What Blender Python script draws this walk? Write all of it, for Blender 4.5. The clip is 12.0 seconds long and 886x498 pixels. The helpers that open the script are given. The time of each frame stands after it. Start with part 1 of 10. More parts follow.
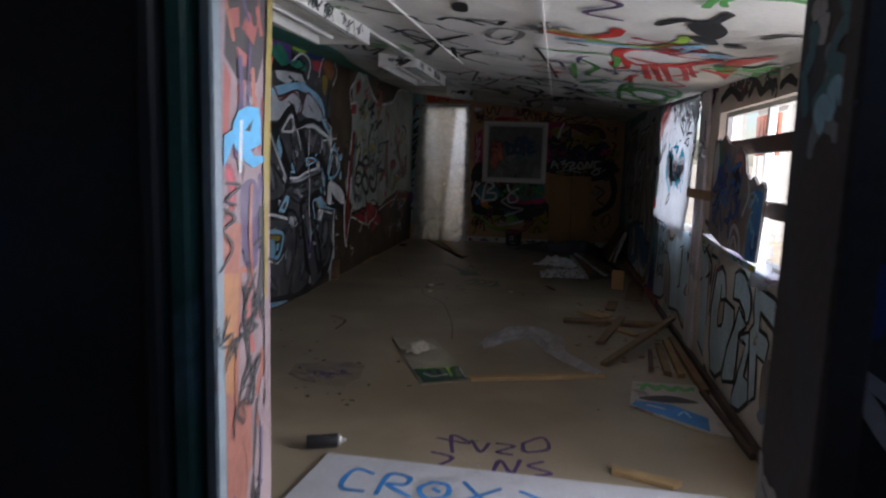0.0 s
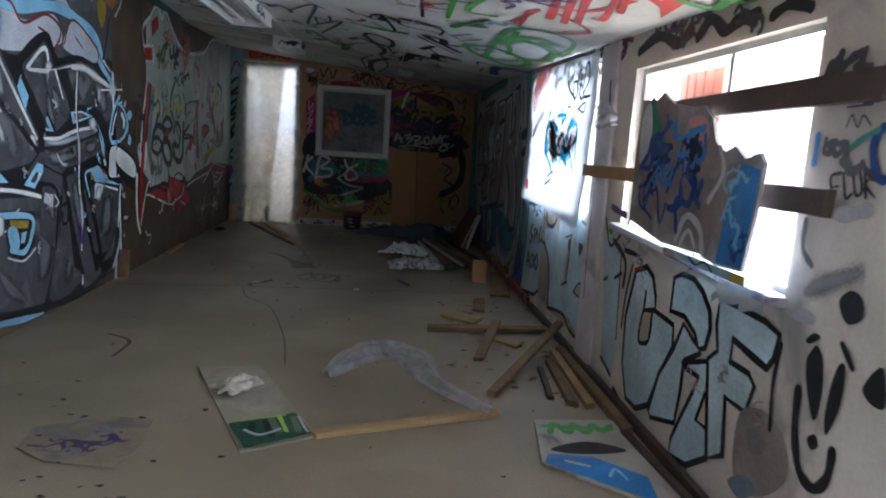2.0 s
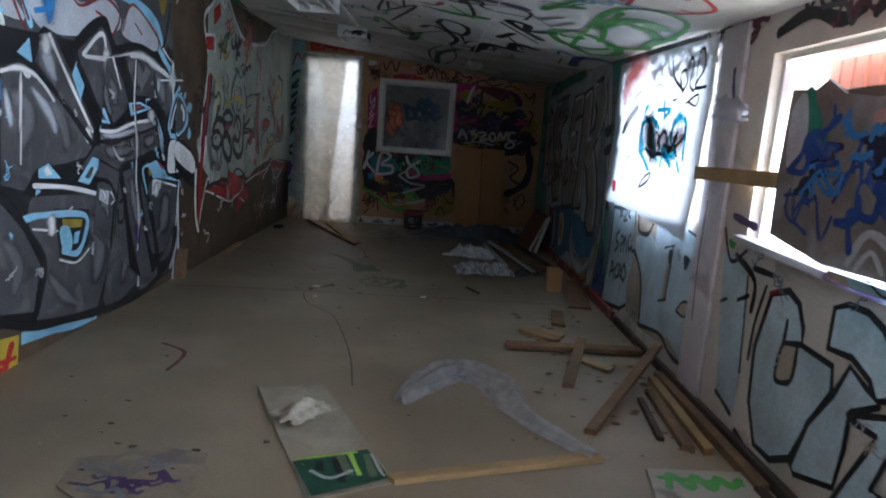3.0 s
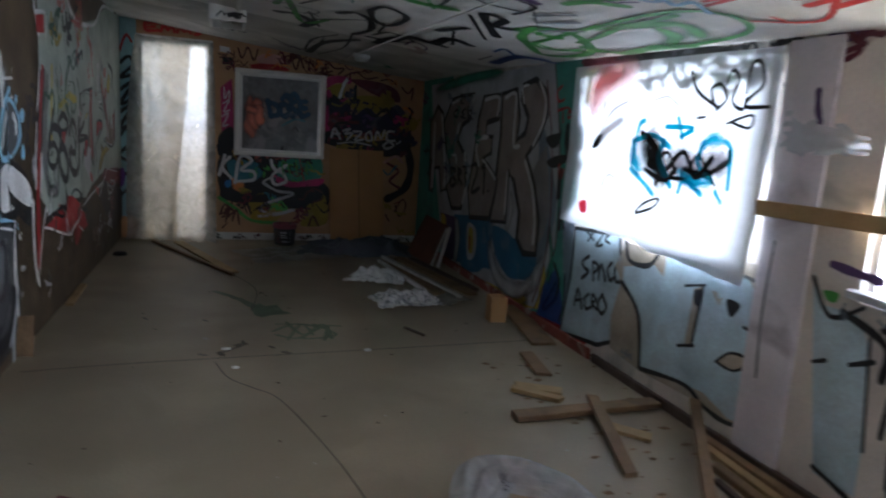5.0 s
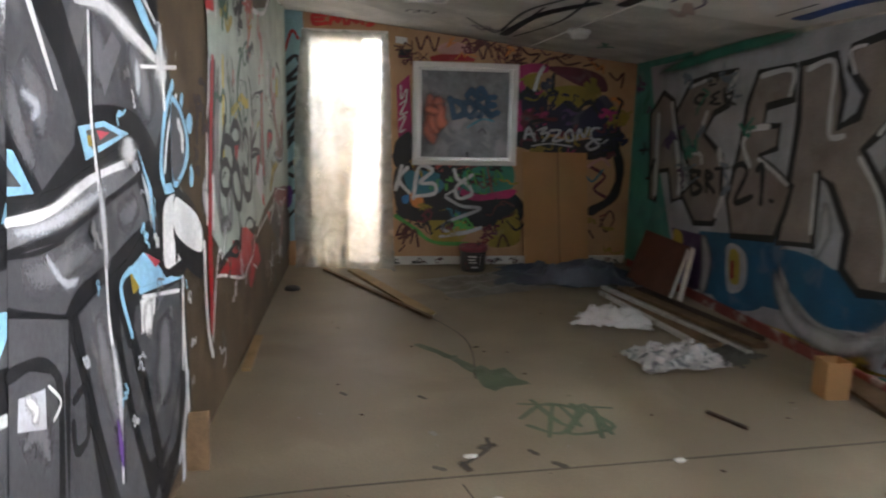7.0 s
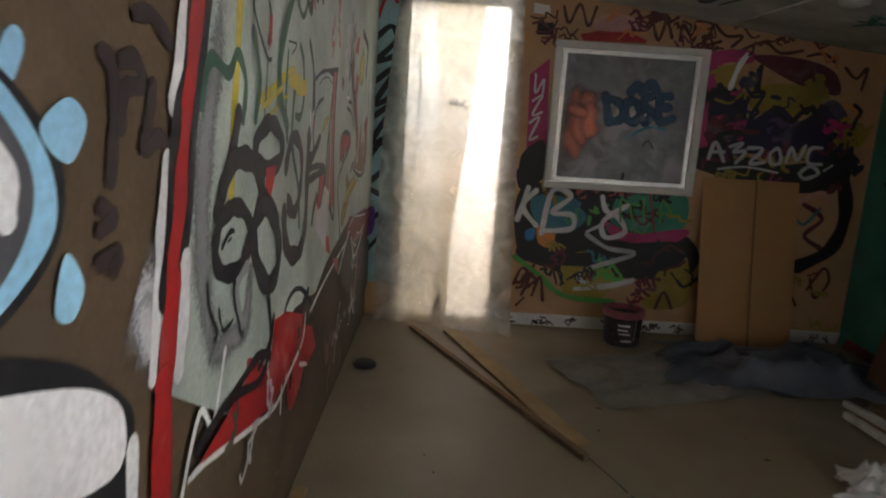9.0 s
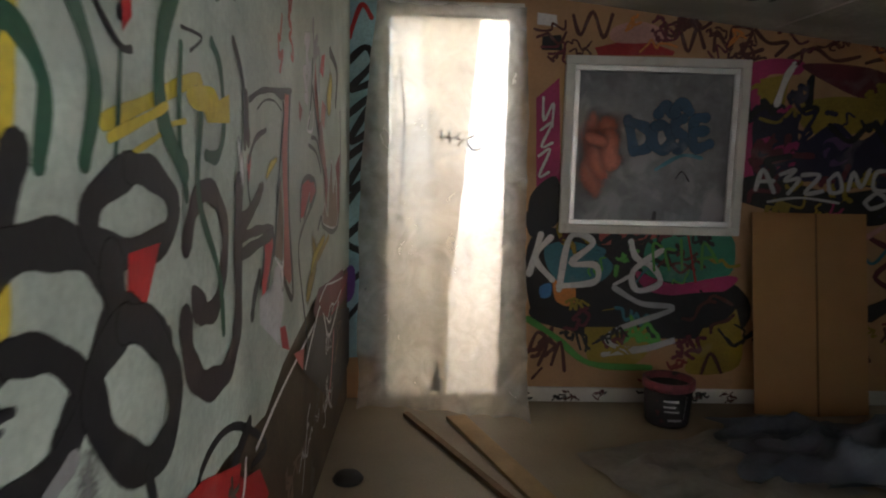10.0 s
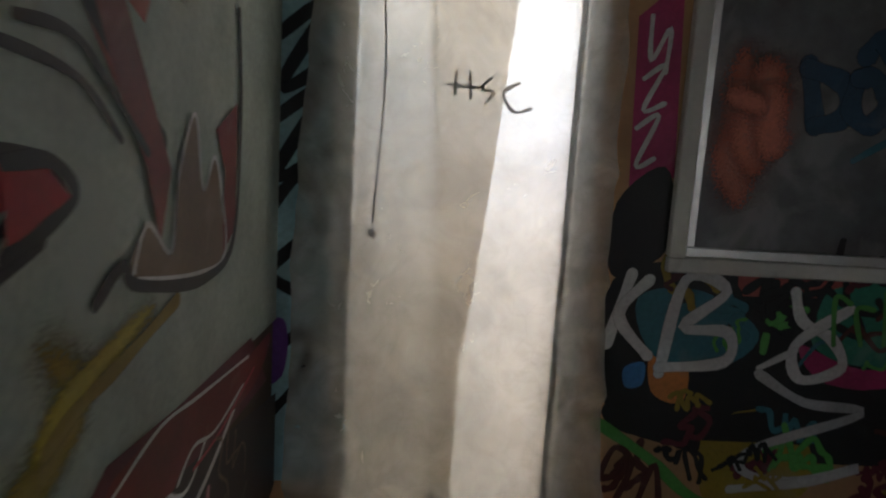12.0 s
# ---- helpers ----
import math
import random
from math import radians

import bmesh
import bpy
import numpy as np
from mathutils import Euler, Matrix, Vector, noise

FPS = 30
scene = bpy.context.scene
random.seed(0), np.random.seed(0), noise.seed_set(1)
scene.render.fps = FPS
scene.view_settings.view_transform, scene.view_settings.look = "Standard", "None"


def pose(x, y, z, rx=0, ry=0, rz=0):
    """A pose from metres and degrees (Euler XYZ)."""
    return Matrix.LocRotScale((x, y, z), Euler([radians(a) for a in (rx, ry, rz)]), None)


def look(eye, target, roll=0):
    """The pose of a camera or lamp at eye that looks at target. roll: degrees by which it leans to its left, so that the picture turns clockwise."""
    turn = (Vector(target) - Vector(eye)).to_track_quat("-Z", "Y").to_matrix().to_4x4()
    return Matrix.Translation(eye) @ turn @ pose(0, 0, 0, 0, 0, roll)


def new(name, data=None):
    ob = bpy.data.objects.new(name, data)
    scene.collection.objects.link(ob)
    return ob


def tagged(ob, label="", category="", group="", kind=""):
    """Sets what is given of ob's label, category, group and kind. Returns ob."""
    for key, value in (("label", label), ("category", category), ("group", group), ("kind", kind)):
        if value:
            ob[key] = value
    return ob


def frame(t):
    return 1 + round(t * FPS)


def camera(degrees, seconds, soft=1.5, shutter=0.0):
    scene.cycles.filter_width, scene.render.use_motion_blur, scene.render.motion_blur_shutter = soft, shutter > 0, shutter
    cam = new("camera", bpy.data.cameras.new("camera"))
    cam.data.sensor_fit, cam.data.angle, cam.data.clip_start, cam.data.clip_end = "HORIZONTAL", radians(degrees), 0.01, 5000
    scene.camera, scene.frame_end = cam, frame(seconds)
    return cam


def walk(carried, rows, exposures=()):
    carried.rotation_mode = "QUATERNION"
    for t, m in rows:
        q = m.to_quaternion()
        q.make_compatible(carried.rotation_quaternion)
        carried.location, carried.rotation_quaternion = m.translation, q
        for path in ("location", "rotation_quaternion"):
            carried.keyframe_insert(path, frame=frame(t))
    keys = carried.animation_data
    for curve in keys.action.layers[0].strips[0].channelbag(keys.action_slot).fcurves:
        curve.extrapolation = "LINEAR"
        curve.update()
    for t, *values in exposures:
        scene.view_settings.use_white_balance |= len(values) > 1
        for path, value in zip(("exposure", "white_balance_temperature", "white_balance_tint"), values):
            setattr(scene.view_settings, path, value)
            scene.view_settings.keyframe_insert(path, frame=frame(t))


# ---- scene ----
cam = camera(67.2, 12.0, soft=2.0, shutter=0.4)
PATH = [
    (0, (0.091, -0.041, 1.34), (-0.23, 1.914, 1.063), 1.8),
    (0.5, (-0.024, 0.329, 1.331), (-0.23, 2.308, 1.132), -0.6),
    (1, (-0.093, 0.616, 1.29), (-0.194, 2.601, 1.072), 1.2),
    (1.5, (-0.057, 0.929, 1.261), (-0.1, 2.905, 0.95), 1.2),
    (2, (-0.129, 1.183, 1.239), (0.064, 3.149, 0.924), 3.8),
    (2.5, (-0.161, 1.431, 1.213), (-0.015, 3.397, 0.879), 4.2),
    (3, (-0.284, 1.63, 1.223), (-0.238, 3.602, 0.888), 4.3),
    (3.2, (-0.348, 1.696, 1.201), (-0.214, 3.678, 0.965), 4.8),
    (4.8, (-0.989, 2.543, 1.33), (-0.374, 4.416, 0.993), 6.2),
    (5, (-1.137, 2.684, 1.358), (-0.514, 4.553, 1.014), 4.0),
    (5.5, (-1.288, 3.01, 1.313), (-0.902, 4.956, 1.058), 4.7),
    (6, (-1.338, 3.405, 1.325), (-1.066, 5.352, 0.959), 3.3),
    (6.5, (-1.489, 3.789, 1.313), (-1.069, 5.711, 0.955), 2.5),
    (7, (-1.562, 4.23, 1.286), (-1.307, 6.182, 0.933), 1.1),
    (7.2, (-1.52, 4.398, 1.274), (-1.352, 6.355, 0.897), 0.5),
    (8.8, (-1.709, 5.901, 1.337), (-1.627, 7.863, 0.956), 4.9),
    (9, (-1.735, 6.081, 1.329), (-1.713, 8.046, 0.957), 3.8),
    (9.5, (-1.805, 6.508, 1.343), (-1.737, 8.488, 1.075), 2.2),
    (10, (-1.784, 6.907, 1.315), (-1.726, 8.889, 1.06), 1.3),
    (10.5, (-1.74, 7.277, 1.319), (-1.818, 9.246, 0.974), 1.7),
    (11, (-1.832, 7.79, 1.322), (-1.812, 9.773, 1.066), 2.9),
    (11.5, (-1.818, 8.204, 1.293), (-1.779, 10.182, 0.998), 3.1),
    (12, (-1.77, 8.59, 1.292), (-1.707, 10.564, 0.976), 3.4),
]
EXPOSURES = [(0.0, 0.92, 6100, 18), (0.5, 1.68, 5900, 14), (1.0, 2.2, 5700, 14), (1.5, 2.3, 5600, 12), (3.0, 2.3, 5600, 12),
             (5.0, 2.48, 5750, 12), (5.5, 2.75, 5900, 12), (6.5, 3.6, 6400, 14), (7.0, 3.95, 6550, 15), (9.0, 3.5, 6950, 15), (10.0, 3.35, 6950, 15), (11.0, 2.95, 6700, 15), (12.0, 2.48, 6500, 13)]
walk(cam, [(t, look(eye, target, roll)) for t, eye, target, roll in PATH], EXPOSURES)

# ---- plan, in metres ----
XL, XR, YF = -2.2, 1.1, 10.52          # left wall, right wall, far wall
YD, YDN = 1.08, 0.91                   # partition with the entry doorway: far and near face
DX0, DX1 = -0.41, 0.45                 # entry doorway
T = 0.12                               # wall thickness
DOOR = (-1.98, -1.34, 2.09)            # far doorway: x0, x1, height
FWIN = (-1.0, -0.11, 1.0, 1.85)        # far window: x0, x1, z0, z1
SIDE = (1.62, 2.48, 0.0, 1.66)         # side doorway in the right wall: y0, y1, z0, z1
BIG = (3.05, 4.49, 0.84, 1.66)         # boarded window
PALE = (5.07, 6.65, 0.82, 1.80)        # window behind a white sheet


def ceil_z(x, y):
    """The ceiling falls from the left wall to the right one, and a little towards the entry."""
    u = (x - XL) / (XR - XL)
    v = (max(y, 1.5) - 1.5) / (YF - 1.5)
    return (1 - u) * (2.19 + 0.12 * v) + u * (1.73 + 0.20 * min(1.0, 1.35 * v))


# ---- world and large lights ----
world = bpy.data.worlds.new("world")
scene.world = world
world.use_nodes = True
nt = world.node_tree
sky = nt.nodes.new("ShaderNodeTexSky")
sky.sky_type, sky.sun_disc = "NISHITA", False
sky.sun_elevation, sky.sun_rotation = radians(48), radians(-70)
nt.links.new(sky.outputs["Color"], nt.nodes["Background"].inputs["Color"])
nt.nodes["Background"].inputs["Strength"].default_value = 0.10

sun = new("sun", bpy.data.lights.new("sun", "SUN"))
sun.data.energy, sun.data.angle, sun.data.color = 4.0, radians(0.5), (1.0, 0.95, 0.88)
sun.matrix_world = look((-6, 3, 8), (0, 5, 0))


def window_light(name, place, target, width, height, watts, colour=(1, 1, 1)):
    """Daylight that comes in at an opening."""
    ob = new(name, bpy.data.lights.new(name, "AREA"))
    ob.data.shape, ob.data.size, ob.data.size_y, ob.data.energy, ob.data.color = "RECTANGLE", width, height, watts, colour
    ob.matrix_world = look(place, target)
    return ob


window_light("daylight_yard_side", (3.4, 4.1, 1.25), (0.0, 4.1, 1.24), 5.8, 1.9, 370, (0.88, 0.94, 1.0))
window_light("daylight_side_door", (XR + 0.35, 2.05, 1.15), (-0.1, 3.3, 0.1), 0.8, 1.4, 7.5, (0.92, 0.96, 1.0))
window_light("daylight_pale_window", (1.42, 5.86, 1.31), (0, 5.86, 1.31), 1.5, 0.9, 1.3, (0.90, 0.95, 1.0))
window_light("daylight_far_door", (-1.52, 11.05, 1.50), (-1.62, 9.9, 1.30), 0.45, 1.1, 0.4, (1.0, 0.93, 0.83))


# ---- materials ----
def material(name, colour, rough=0.7, metal=0.0, vary=0.15, scale=6.0, fine=60.0, bump=0.15, second=None, stain=None, stain_scale=1.5, stain_at=0.55,
             transmission=0.0, spec=0.5):
    """A worn surface: colour that drifts at two scales, a second colour in patches, stains, and a fine relief."""
    m = bpy.data.materials.new(name)
    m.use_nodes = True
    n, l = m.node_tree.nodes, m.node_tree.links
    bsdf = n["Principled BSDF"]
    bsdf.inputs["Roughness"].default_value = rough
    bsdf.inputs["Metallic"].default_value = metal
    bsdf.inputs["Specular IOR Level"].default_value = spec
    if transmission:
        bsdf.inputs["Transmission Weight"].default_value = transmission
    geo = n.new("ShaderNodeNewGeometry")
    rnd = n.new("ShaderNodeObjectInfo")
    big = n.new("ShaderNodeTexNoise")
    big.inputs["Scale"].default_value, big.inputs["Detail"].default_value = scale, 5
    small = n.new("ShaderNodeTexNoise")
    small.inputs["Scale"].default_value, small.inputs["Detail"].default_value = fine, 3
    for tex in (big, small):
        l.new(geo.outputs["Position"], tex.inputs["Vector"])

    def mix(fac, a, b, mode="MIX"):
        k = n.new("ShaderNodeMix")
        k.data_type, k.blend_type = "RGBA", mode
        for s, v in (("Factor", fac), ("A", a), ("B", b)):
            sock = [i for i in k.inputs if i.name == s and i.enabled][0]
            if isinstance(v, bpy.types.NodeSocket):
                l.new(v, sock)
            elif s == "Factor":
                sock.default_value = v
            else:
                sock.default_value = (*v, 1)
        return [o for o in k.outputs if o.enabled][0]

    def ramp(src, lo, hi):
        k = n.new("ShaderNodeMapRange")
        k.inputs["From Min"].default_value, k.inputs["From Max"].default_value = lo, hi
        l.new(src, k.inputs["Value"])
        return k.outputs["Result"]

    dark = tuple(c * (1 - vary) for c in colour)
    lite = tuple(min(1, c * (1 + vary)) for c in colour)
    col = mix(ramp(big.outputs["Fac"], 0.3, 0.7), dark, lite)
    if second:
        col = mix(ramp(small.outputs["Fac"], 0.45, 0.7), col, second)
    fine_mix = mix(ramp(small.outputs["Fac"], 0.3, 0.75), (1 - vary * 0.8,) * 3, (1.0, 1.0, 1.0))
    col = mix(1.0, col, fine_mix, "MULTIPLY")
    if stain:
        st = n.new("ShaderNodeTexNoise")
        st.inputs["Scale"].default_value, st.inputs["Detail"].default_value, st.inputs["Distortion"].default_value = stain_scale, 8, 0.6
        l.new(geo.outputs["Position"], st.inputs["Vector"])
        col = mix(ramp(st.outputs["Fac"], stain_at, stain_at + 0.12), col, stain)
    one = mix(ramp(rnd.outputs["Random"], 0, 1), (0.85, 0.85, 0.85), (1.0, 1.0, 1.0))
    col = mix(1.0, col, one, "MULTIPLY")
    l.new(col, bsdf.inputs["Base Color"])
    if bump:
        b = n.new("ShaderNodeBump")
        b.inputs["Strength"].default_value, b.inputs["Distance"].default_value = bump, 0.004
        l.new(small.outputs["Fac"], b.inputs["Height"])
        l.new(b.outputs["Normal"], bsdf.inputs["Normal"])
    return m


def sheet_material(name, colour, through_colour, share, rough=0.4, vary=0.1, scale=8.0, crease=0.90, cell=9.0):
    """Thin plastic or paper that lets some of the daylight through."""
    m = material(name, colour, rough, vary=vary, scale=scale, fine=40, bump=0.3)
    n, l = m.node_tree.nodes, m.node_tree.links
    tr = n.new("ShaderNodeBsdfTranslucent")
    geo = n.new("ShaderNodeNewGeometry")
    warp = n.new("ShaderNodeTexNoise")
    warp.inputs["Scale"].default_value, warp.inputs["Detail"].default_value = 3.5, 6
    l.new(geo.outputs["Position"], warp.inputs["Vector"])
    add = n.new("ShaderNodeVectorMath")
    add.operation = "MULTIPLY_ADD"
    add.inputs[1].default_value = (0.35, 0.35, 0.35)
    l.new(warp.outputs["Color"], add.inputs[0])
    l.new(geo.outputs["Position"], add.inputs[2])
    fold = n.new("ShaderNodeTexVoronoi")
    fold.feature = "DISTANCE_TO_EDGE"
    fold.inputs["Scale"].default_value = cell
    l.new(add.outputs["Vector"], fold.inputs["Vector"])
    line = n.new("ShaderNodeMapRange")
    line.inputs["From Max"].default_value = 0.05
    line.inputs["To Min"].default_value = crease
    l.new(fold.outputs["Distance"], line.inputs["Value"])
    mottle = n.new("ShaderNodeMapRange")
    mottle.inputs["From Min"].default_value, mottle.inputs["From Max"].default_value, mottle.inputs["To Min"].default_value = 0.3, 0.7, 0.78
    l.new(warp.outputs["Fac"], mottle.inputs["Value"])
    mul = n.new("ShaderNodeMath")
    mul.operation = "MULTIPLY"
    l.new(line.outputs["Result"], mul.inputs[0])
    l.new(mottle.outputs["Result"], mul.inputs[1])
    tint = n.new("ShaderNodeVectorMath")
    tint.operation = "SCALE"
    tint.inputs[0].default_value = through_colour
    l.new(mul.outputs["Value"], tint.inputs["Scale"])
    l.new(tint.outputs["Vector"], tr.inputs["Color"])
    k = n.new("ShaderNodeMixShader")
    k.inputs["Fac"].default_value = share
    l.new(n["Principled BSDF"].outputs["BSDF"], k.inputs[1])
    l.new(tr.outputs["BSDF"], k.inputs[2])
    l.new(k.outputs["Shader"], n["Material Output"].inputs["Surface"])
    return m


def clear_film(name, colour, clear, rough=0.25, share=0.5, crease=0.90, cell=9.0, folds=0.0):
    """Clear, dusty film: partly see-through, partly milky."""
    m = sheet_material(name, colour, colour, share, rough, crease=crease, cell=cell)
    n, l = m.node_tree.nodes, m.node_tree.links
    out = n["Material Output"]
    before = out.inputs["Surface"].links[0].from_socket
    tr = n.new("ShaderNodeBsdfTransparent")
    k = n.new("ShaderNodeMixShader")
    k.inputs["Fac"].default_value = clear
    if folds:
        geo = n.new("ShaderNodeNewGeometry")
        warp = n.new("ShaderNodeTexNoise")
        warp.inputs["Scale"].default_value, warp.inputs["Detail"].default_value, warp.inputs["Distortion"].default_value = 7.0, 7, 1.6
        l.new(geo.outputs["Position"], warp.inputs["Vector"])
        milky = n.new("ShaderNodeMapRange")
        milky.inputs["From Min"].default_value, milky.inputs["From Max"].default_value = 0.36, 0.62
        milky.inputs["To Min"].default_value, milky.inputs["To Max"].default_value = clear - folds, min(0.95, clear + folds)
        l.new(warp.outputs["Fac"], milky.inputs["Value"])
        l.new(milky.outputs["Result"], k.inputs["Fac"])
    l.new(before, k.inputs[1])
    l.new(tr.outputs["BSDF"], k.inputs[2])
    l.new(k.outputs["Shader"], out.inputs["Surface"])
    return m


M = {
    "floor": material("dusty_concrete", (0.335, 0.272, 0.185), 0.5, vary=0.22, scale=1.3, fine=90, bump=0.15, stain=(0.27, 0.217, 0.145), stain_scale=1.1, stain_at=0.50),
    "ceiling": material("ceiling_paint", (0.82, 0.80, 0.755), 0.75, vary=0.15, scale=1.6, fine=50, bump=0.1, stain=(0.68, 0.66, 0.62), stain_scale=1.4, stain_at=0.52),
    # grimy and greyer: the far end's dimmer light is put into the colour
    "ceiling_dim": material("dim_grimy_ceiling", (0.68, 0.66, 0.61), 0.8, vary=0.3, scale=1.5, fine=40, bump=0.2, stain=(0.46, 0.45, 0.41), stain_scale=1.8, stain_at=0.5),
    "right": material("right_wall_paint", (0.76, 0.69, 0.61), 0.7, vary=0.15, scale=3, bump=0.2, stain=(0.35, 0.33, 0.30), stain_scale=2.0),
    "left": material("brown_board", (0.12, 0.08, 0.045), 0.65, vary=0.3, scale=4, bump=0.2, stain=(0.10, 0.07, 0.045), stain_scale=2.5),
    "far": material("orange_wall_paint", (0.56, 0.33, 0.17), 0.65, vary=0.12, scale=3, bump=0.15, stain=(0.45, 0.24, 0.12), stain_scale=2.2),
    # near-black colour that takes in the shade of the unlit room
    "dark_wall": material("dark_room_surface", (0.05, 0.05, 0.055), 0.7, vary=0.4, scale=3, bump=0.2, stain=(0.03, 0.05, 0.09), stain_scale=2.0),
    "white": material("white_paint", (0.75, 0.74, 0.70), 0.5, vary=0.08, scale=8, stain=(0.45, 0.42, 0.36), stain_scale=5, stain_at=0.62),
    "timber": material("weathered_timber", (0.25, 0.155, 0.08), 0.75, vary=0.3, scale=5, fine=70, bump=0.35, stain=(0.17, 0.11, 0.07), stain_scale=4),
    "pale_timber": material("pale_timber", (0.46, 0.31, 0.145), 0.7, vary=0.18, scale=6, fine=70, bump=0.3, stain=(0.36, 0.25, 0.13), stain_scale=5, stain_at=0.6),
    "dark_timber": material("dark_timber", (0.09, 0.06, 0.045), 0.75, vary=0.3, scale=5, fine=70, bump=0.35),
    "cardboard": material("cardboard", (0.50, 0.275, 0.115), 0.85, vary=0.06, scale=4, fine=120, bump=0.08),
    "grass_ground": material("dry_ground", (0.42, 0.37, 0.28), 0.9, vary=0.2, scale=3, bump=0.3),
    "pale_clad": material("pale_cladding", (0.70, 0.66, 0.58), 0.6, vary=0.08, scale=2),
    "red_clad": material("red_cladding", (0.45, 0.14, 0.08), 0.6, vary=0.15, scale=2),
    "metal": material("aluminium", (0.62, 0.62, 0.60), 0.38, 0.9, vary=0.1, scale=12, bump=0.08),
    "glass": material("grimy_glass", (0.15, 0.16, 0.165), 0.35, vary=0.25, scale=9, fine=30, bump=0.25, stain=(0.24, 0.24, 0.24), stain_scale=5, stain_at=0.5),
    "sheet": clear_film("white_window_sheet", (0.80, 0.84, 0.90), 0.01, share=0.11),
    "rubber": material("black_rubber", (0.015, 0.015, 0.016), 0.6, vary=0.3, scale=20),
    "pale_blue": material("pale_blue_strip", (0.30, 0.50, 0.56), 0.5, vary=0.25, scale=9),
}


# ---- building helpers ----
def box(bm, x0, x1, y0, y1, z0, z1):
    made = bmesh.ops.create_cube(bm, size=1.0, matrix=Matrix.LocRotScale(((x0 + x1) / 2, (y0 + y1) / 2, (z0 + z1) / 2), None, (x1 - x0, y1 - y0, z1 - z0)))
    return made["verts"]


def mesh_of(name, bm, mat, smooth=False):
    me = bpy.data.meshes.new(name)
    bm.to_mesh(me)
    bm.free()
    me.materials.append(mat)
    if smooth:
        for p in me.polygons:
            p.use_smooth = True
    return me


def part(name, bm, mat, parent, label="", smooth=False):
    """Links a bmesh as one mesh under a thing or a part."""
    ob = new(name, mesh_of(name, bm, mat, smooth))
    ob.parent = parent
    return tagged(ob, label)


def solid(name, bm, mat, label="", category="", kind="", group="", smooth=False):
    """Links a bmesh as a thing of its own."""
    return tagged(new(name, mesh_of(name, bm, mat, smooth)), label, category, group, kind)


def thing(name, label, category, group="", place=None):
    ob = new(name)
    ob.empty_display_size = 0.1
    if place is not None:
        ob.matrix_basis = place
    return tagged(ob, label, category, group)


def bevelled(bm, width, segments=1):
    bmesh.ops.bevel(bm, geom=bm.edges[:], offset=width, segments=segments, profile=0.6, affect="EDGES")
    return bm


# ---- floor, walls and ceiling ----
bm = bmesh.new()
box(bm, XL - 0.7, XR + T, -3.2, YF + T, -0.12, 0.0)
solid("floor", bm, M["floor"], "dusty brown concrete floor with scuffs and paint marks", "floor", "structure")


def wall_with_holes(axis, c0, c1, a0, a1, top, holes):
    """A wall of thickness c0..c1 across the axis, from a0 to a1 along it, with openings (a, b, z0, z1)."""
    b = bmesh.new()
    cuts = sorted({a0, a1, *[h[0] for h in holes], *[h[1] for h in holes]})

    def block(s, e, z0, z1):
        if z1 - z0 > 1e-4 and e - s > 1e-4:
            if axis == "x":
                vs = box(b, c0, c1, s, e, z0, z1)
            else:
                vs = box(b, s, e, c0, c1, z0, z1)
            for v in vs:
                if v.co.z > z1 - 1e-4 and z1 > top - 1e-4:
                    v.co.z = ceil_z(min(max(v.co.x, XL), XR), min(max(v.co.y, YD), YF)) + 0.03
    for s, e in zip(cuts, cuts[1:]):
        z = 0.0
        for h in sorted((h for h in holes if h[0] <= s + 1e-5 and h[1] >= e - 1e-5), key=lambda h: h[2]):
            block(s, e, z, h[2])
            z = h[3]
        block(s, e, z, top)
    return b


wall_right = solid("wall_right", wall_with_holes("x", XR, XR + T, -3.2, YF + T, 2.0, [SIDE, BIG, PALE]), M["right"],
                   "beige boarded side wall covered in graffiti with window openings", "wall", "structure")
wall_left = solid("wall_left", wall_with_holes("x", XL - T, XL, YD, YF + T, 2.3, []), M["left"], "dark brown boarded wall covered in graffiti", "wall", "structure")
wall_far = solid("wall_far", wall_with_holes("y", YF, YF + T, XL - T, XR, 2.3, [(DOOR[0], DOOR[1], 0.0, DOOR[2]), FWIN]), M["far"],
                 "orange painted end wall covered in layered graffiti", "wall", "structure")
# partition in the near-black colour, its shade included
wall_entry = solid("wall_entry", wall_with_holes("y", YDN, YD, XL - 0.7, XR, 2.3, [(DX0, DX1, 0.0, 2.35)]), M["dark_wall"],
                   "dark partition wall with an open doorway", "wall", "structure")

bm = bmesh.new()
xs = [XL - T + (XR + T + T - XL) * i / 12 for i in range(13)]
ys = [YDN + (YF + T - YDN) * i / 24 for i in range(25)]
low = [[bm.verts.new((x, y, ceil_z(min(max(x, XL), XR), max(y, YD)))) for x in xs] for y in ys]
for j in range(24):
    for i in range(12):
        bm.faces.new((low[j][i], low[j + 1][i], low[j + 1][i + 1], low[j][i + 1]))
up = bmesh.ops.extrude_face_region(bm, geom=bm.faces[:], use_keep_orig=True)
for v in up["geom"]:
    if isinstance(v, bmesh.types.BMVert):
        v.co.z += 0.08
bmesh.ops.recalc_face_normals(bm, faces=bm.faces[:])
# beyond 8.1 m the ceiling takes the greyer colour that carries the shade
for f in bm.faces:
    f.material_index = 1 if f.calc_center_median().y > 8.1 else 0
ceiling = solid("ceiling", bm, M["ceiling"], "low sloping off-white ceiling covered in painted tags", "ceiling", "structure")
ceiling.data.materials.append(M["ceiling_dim"])

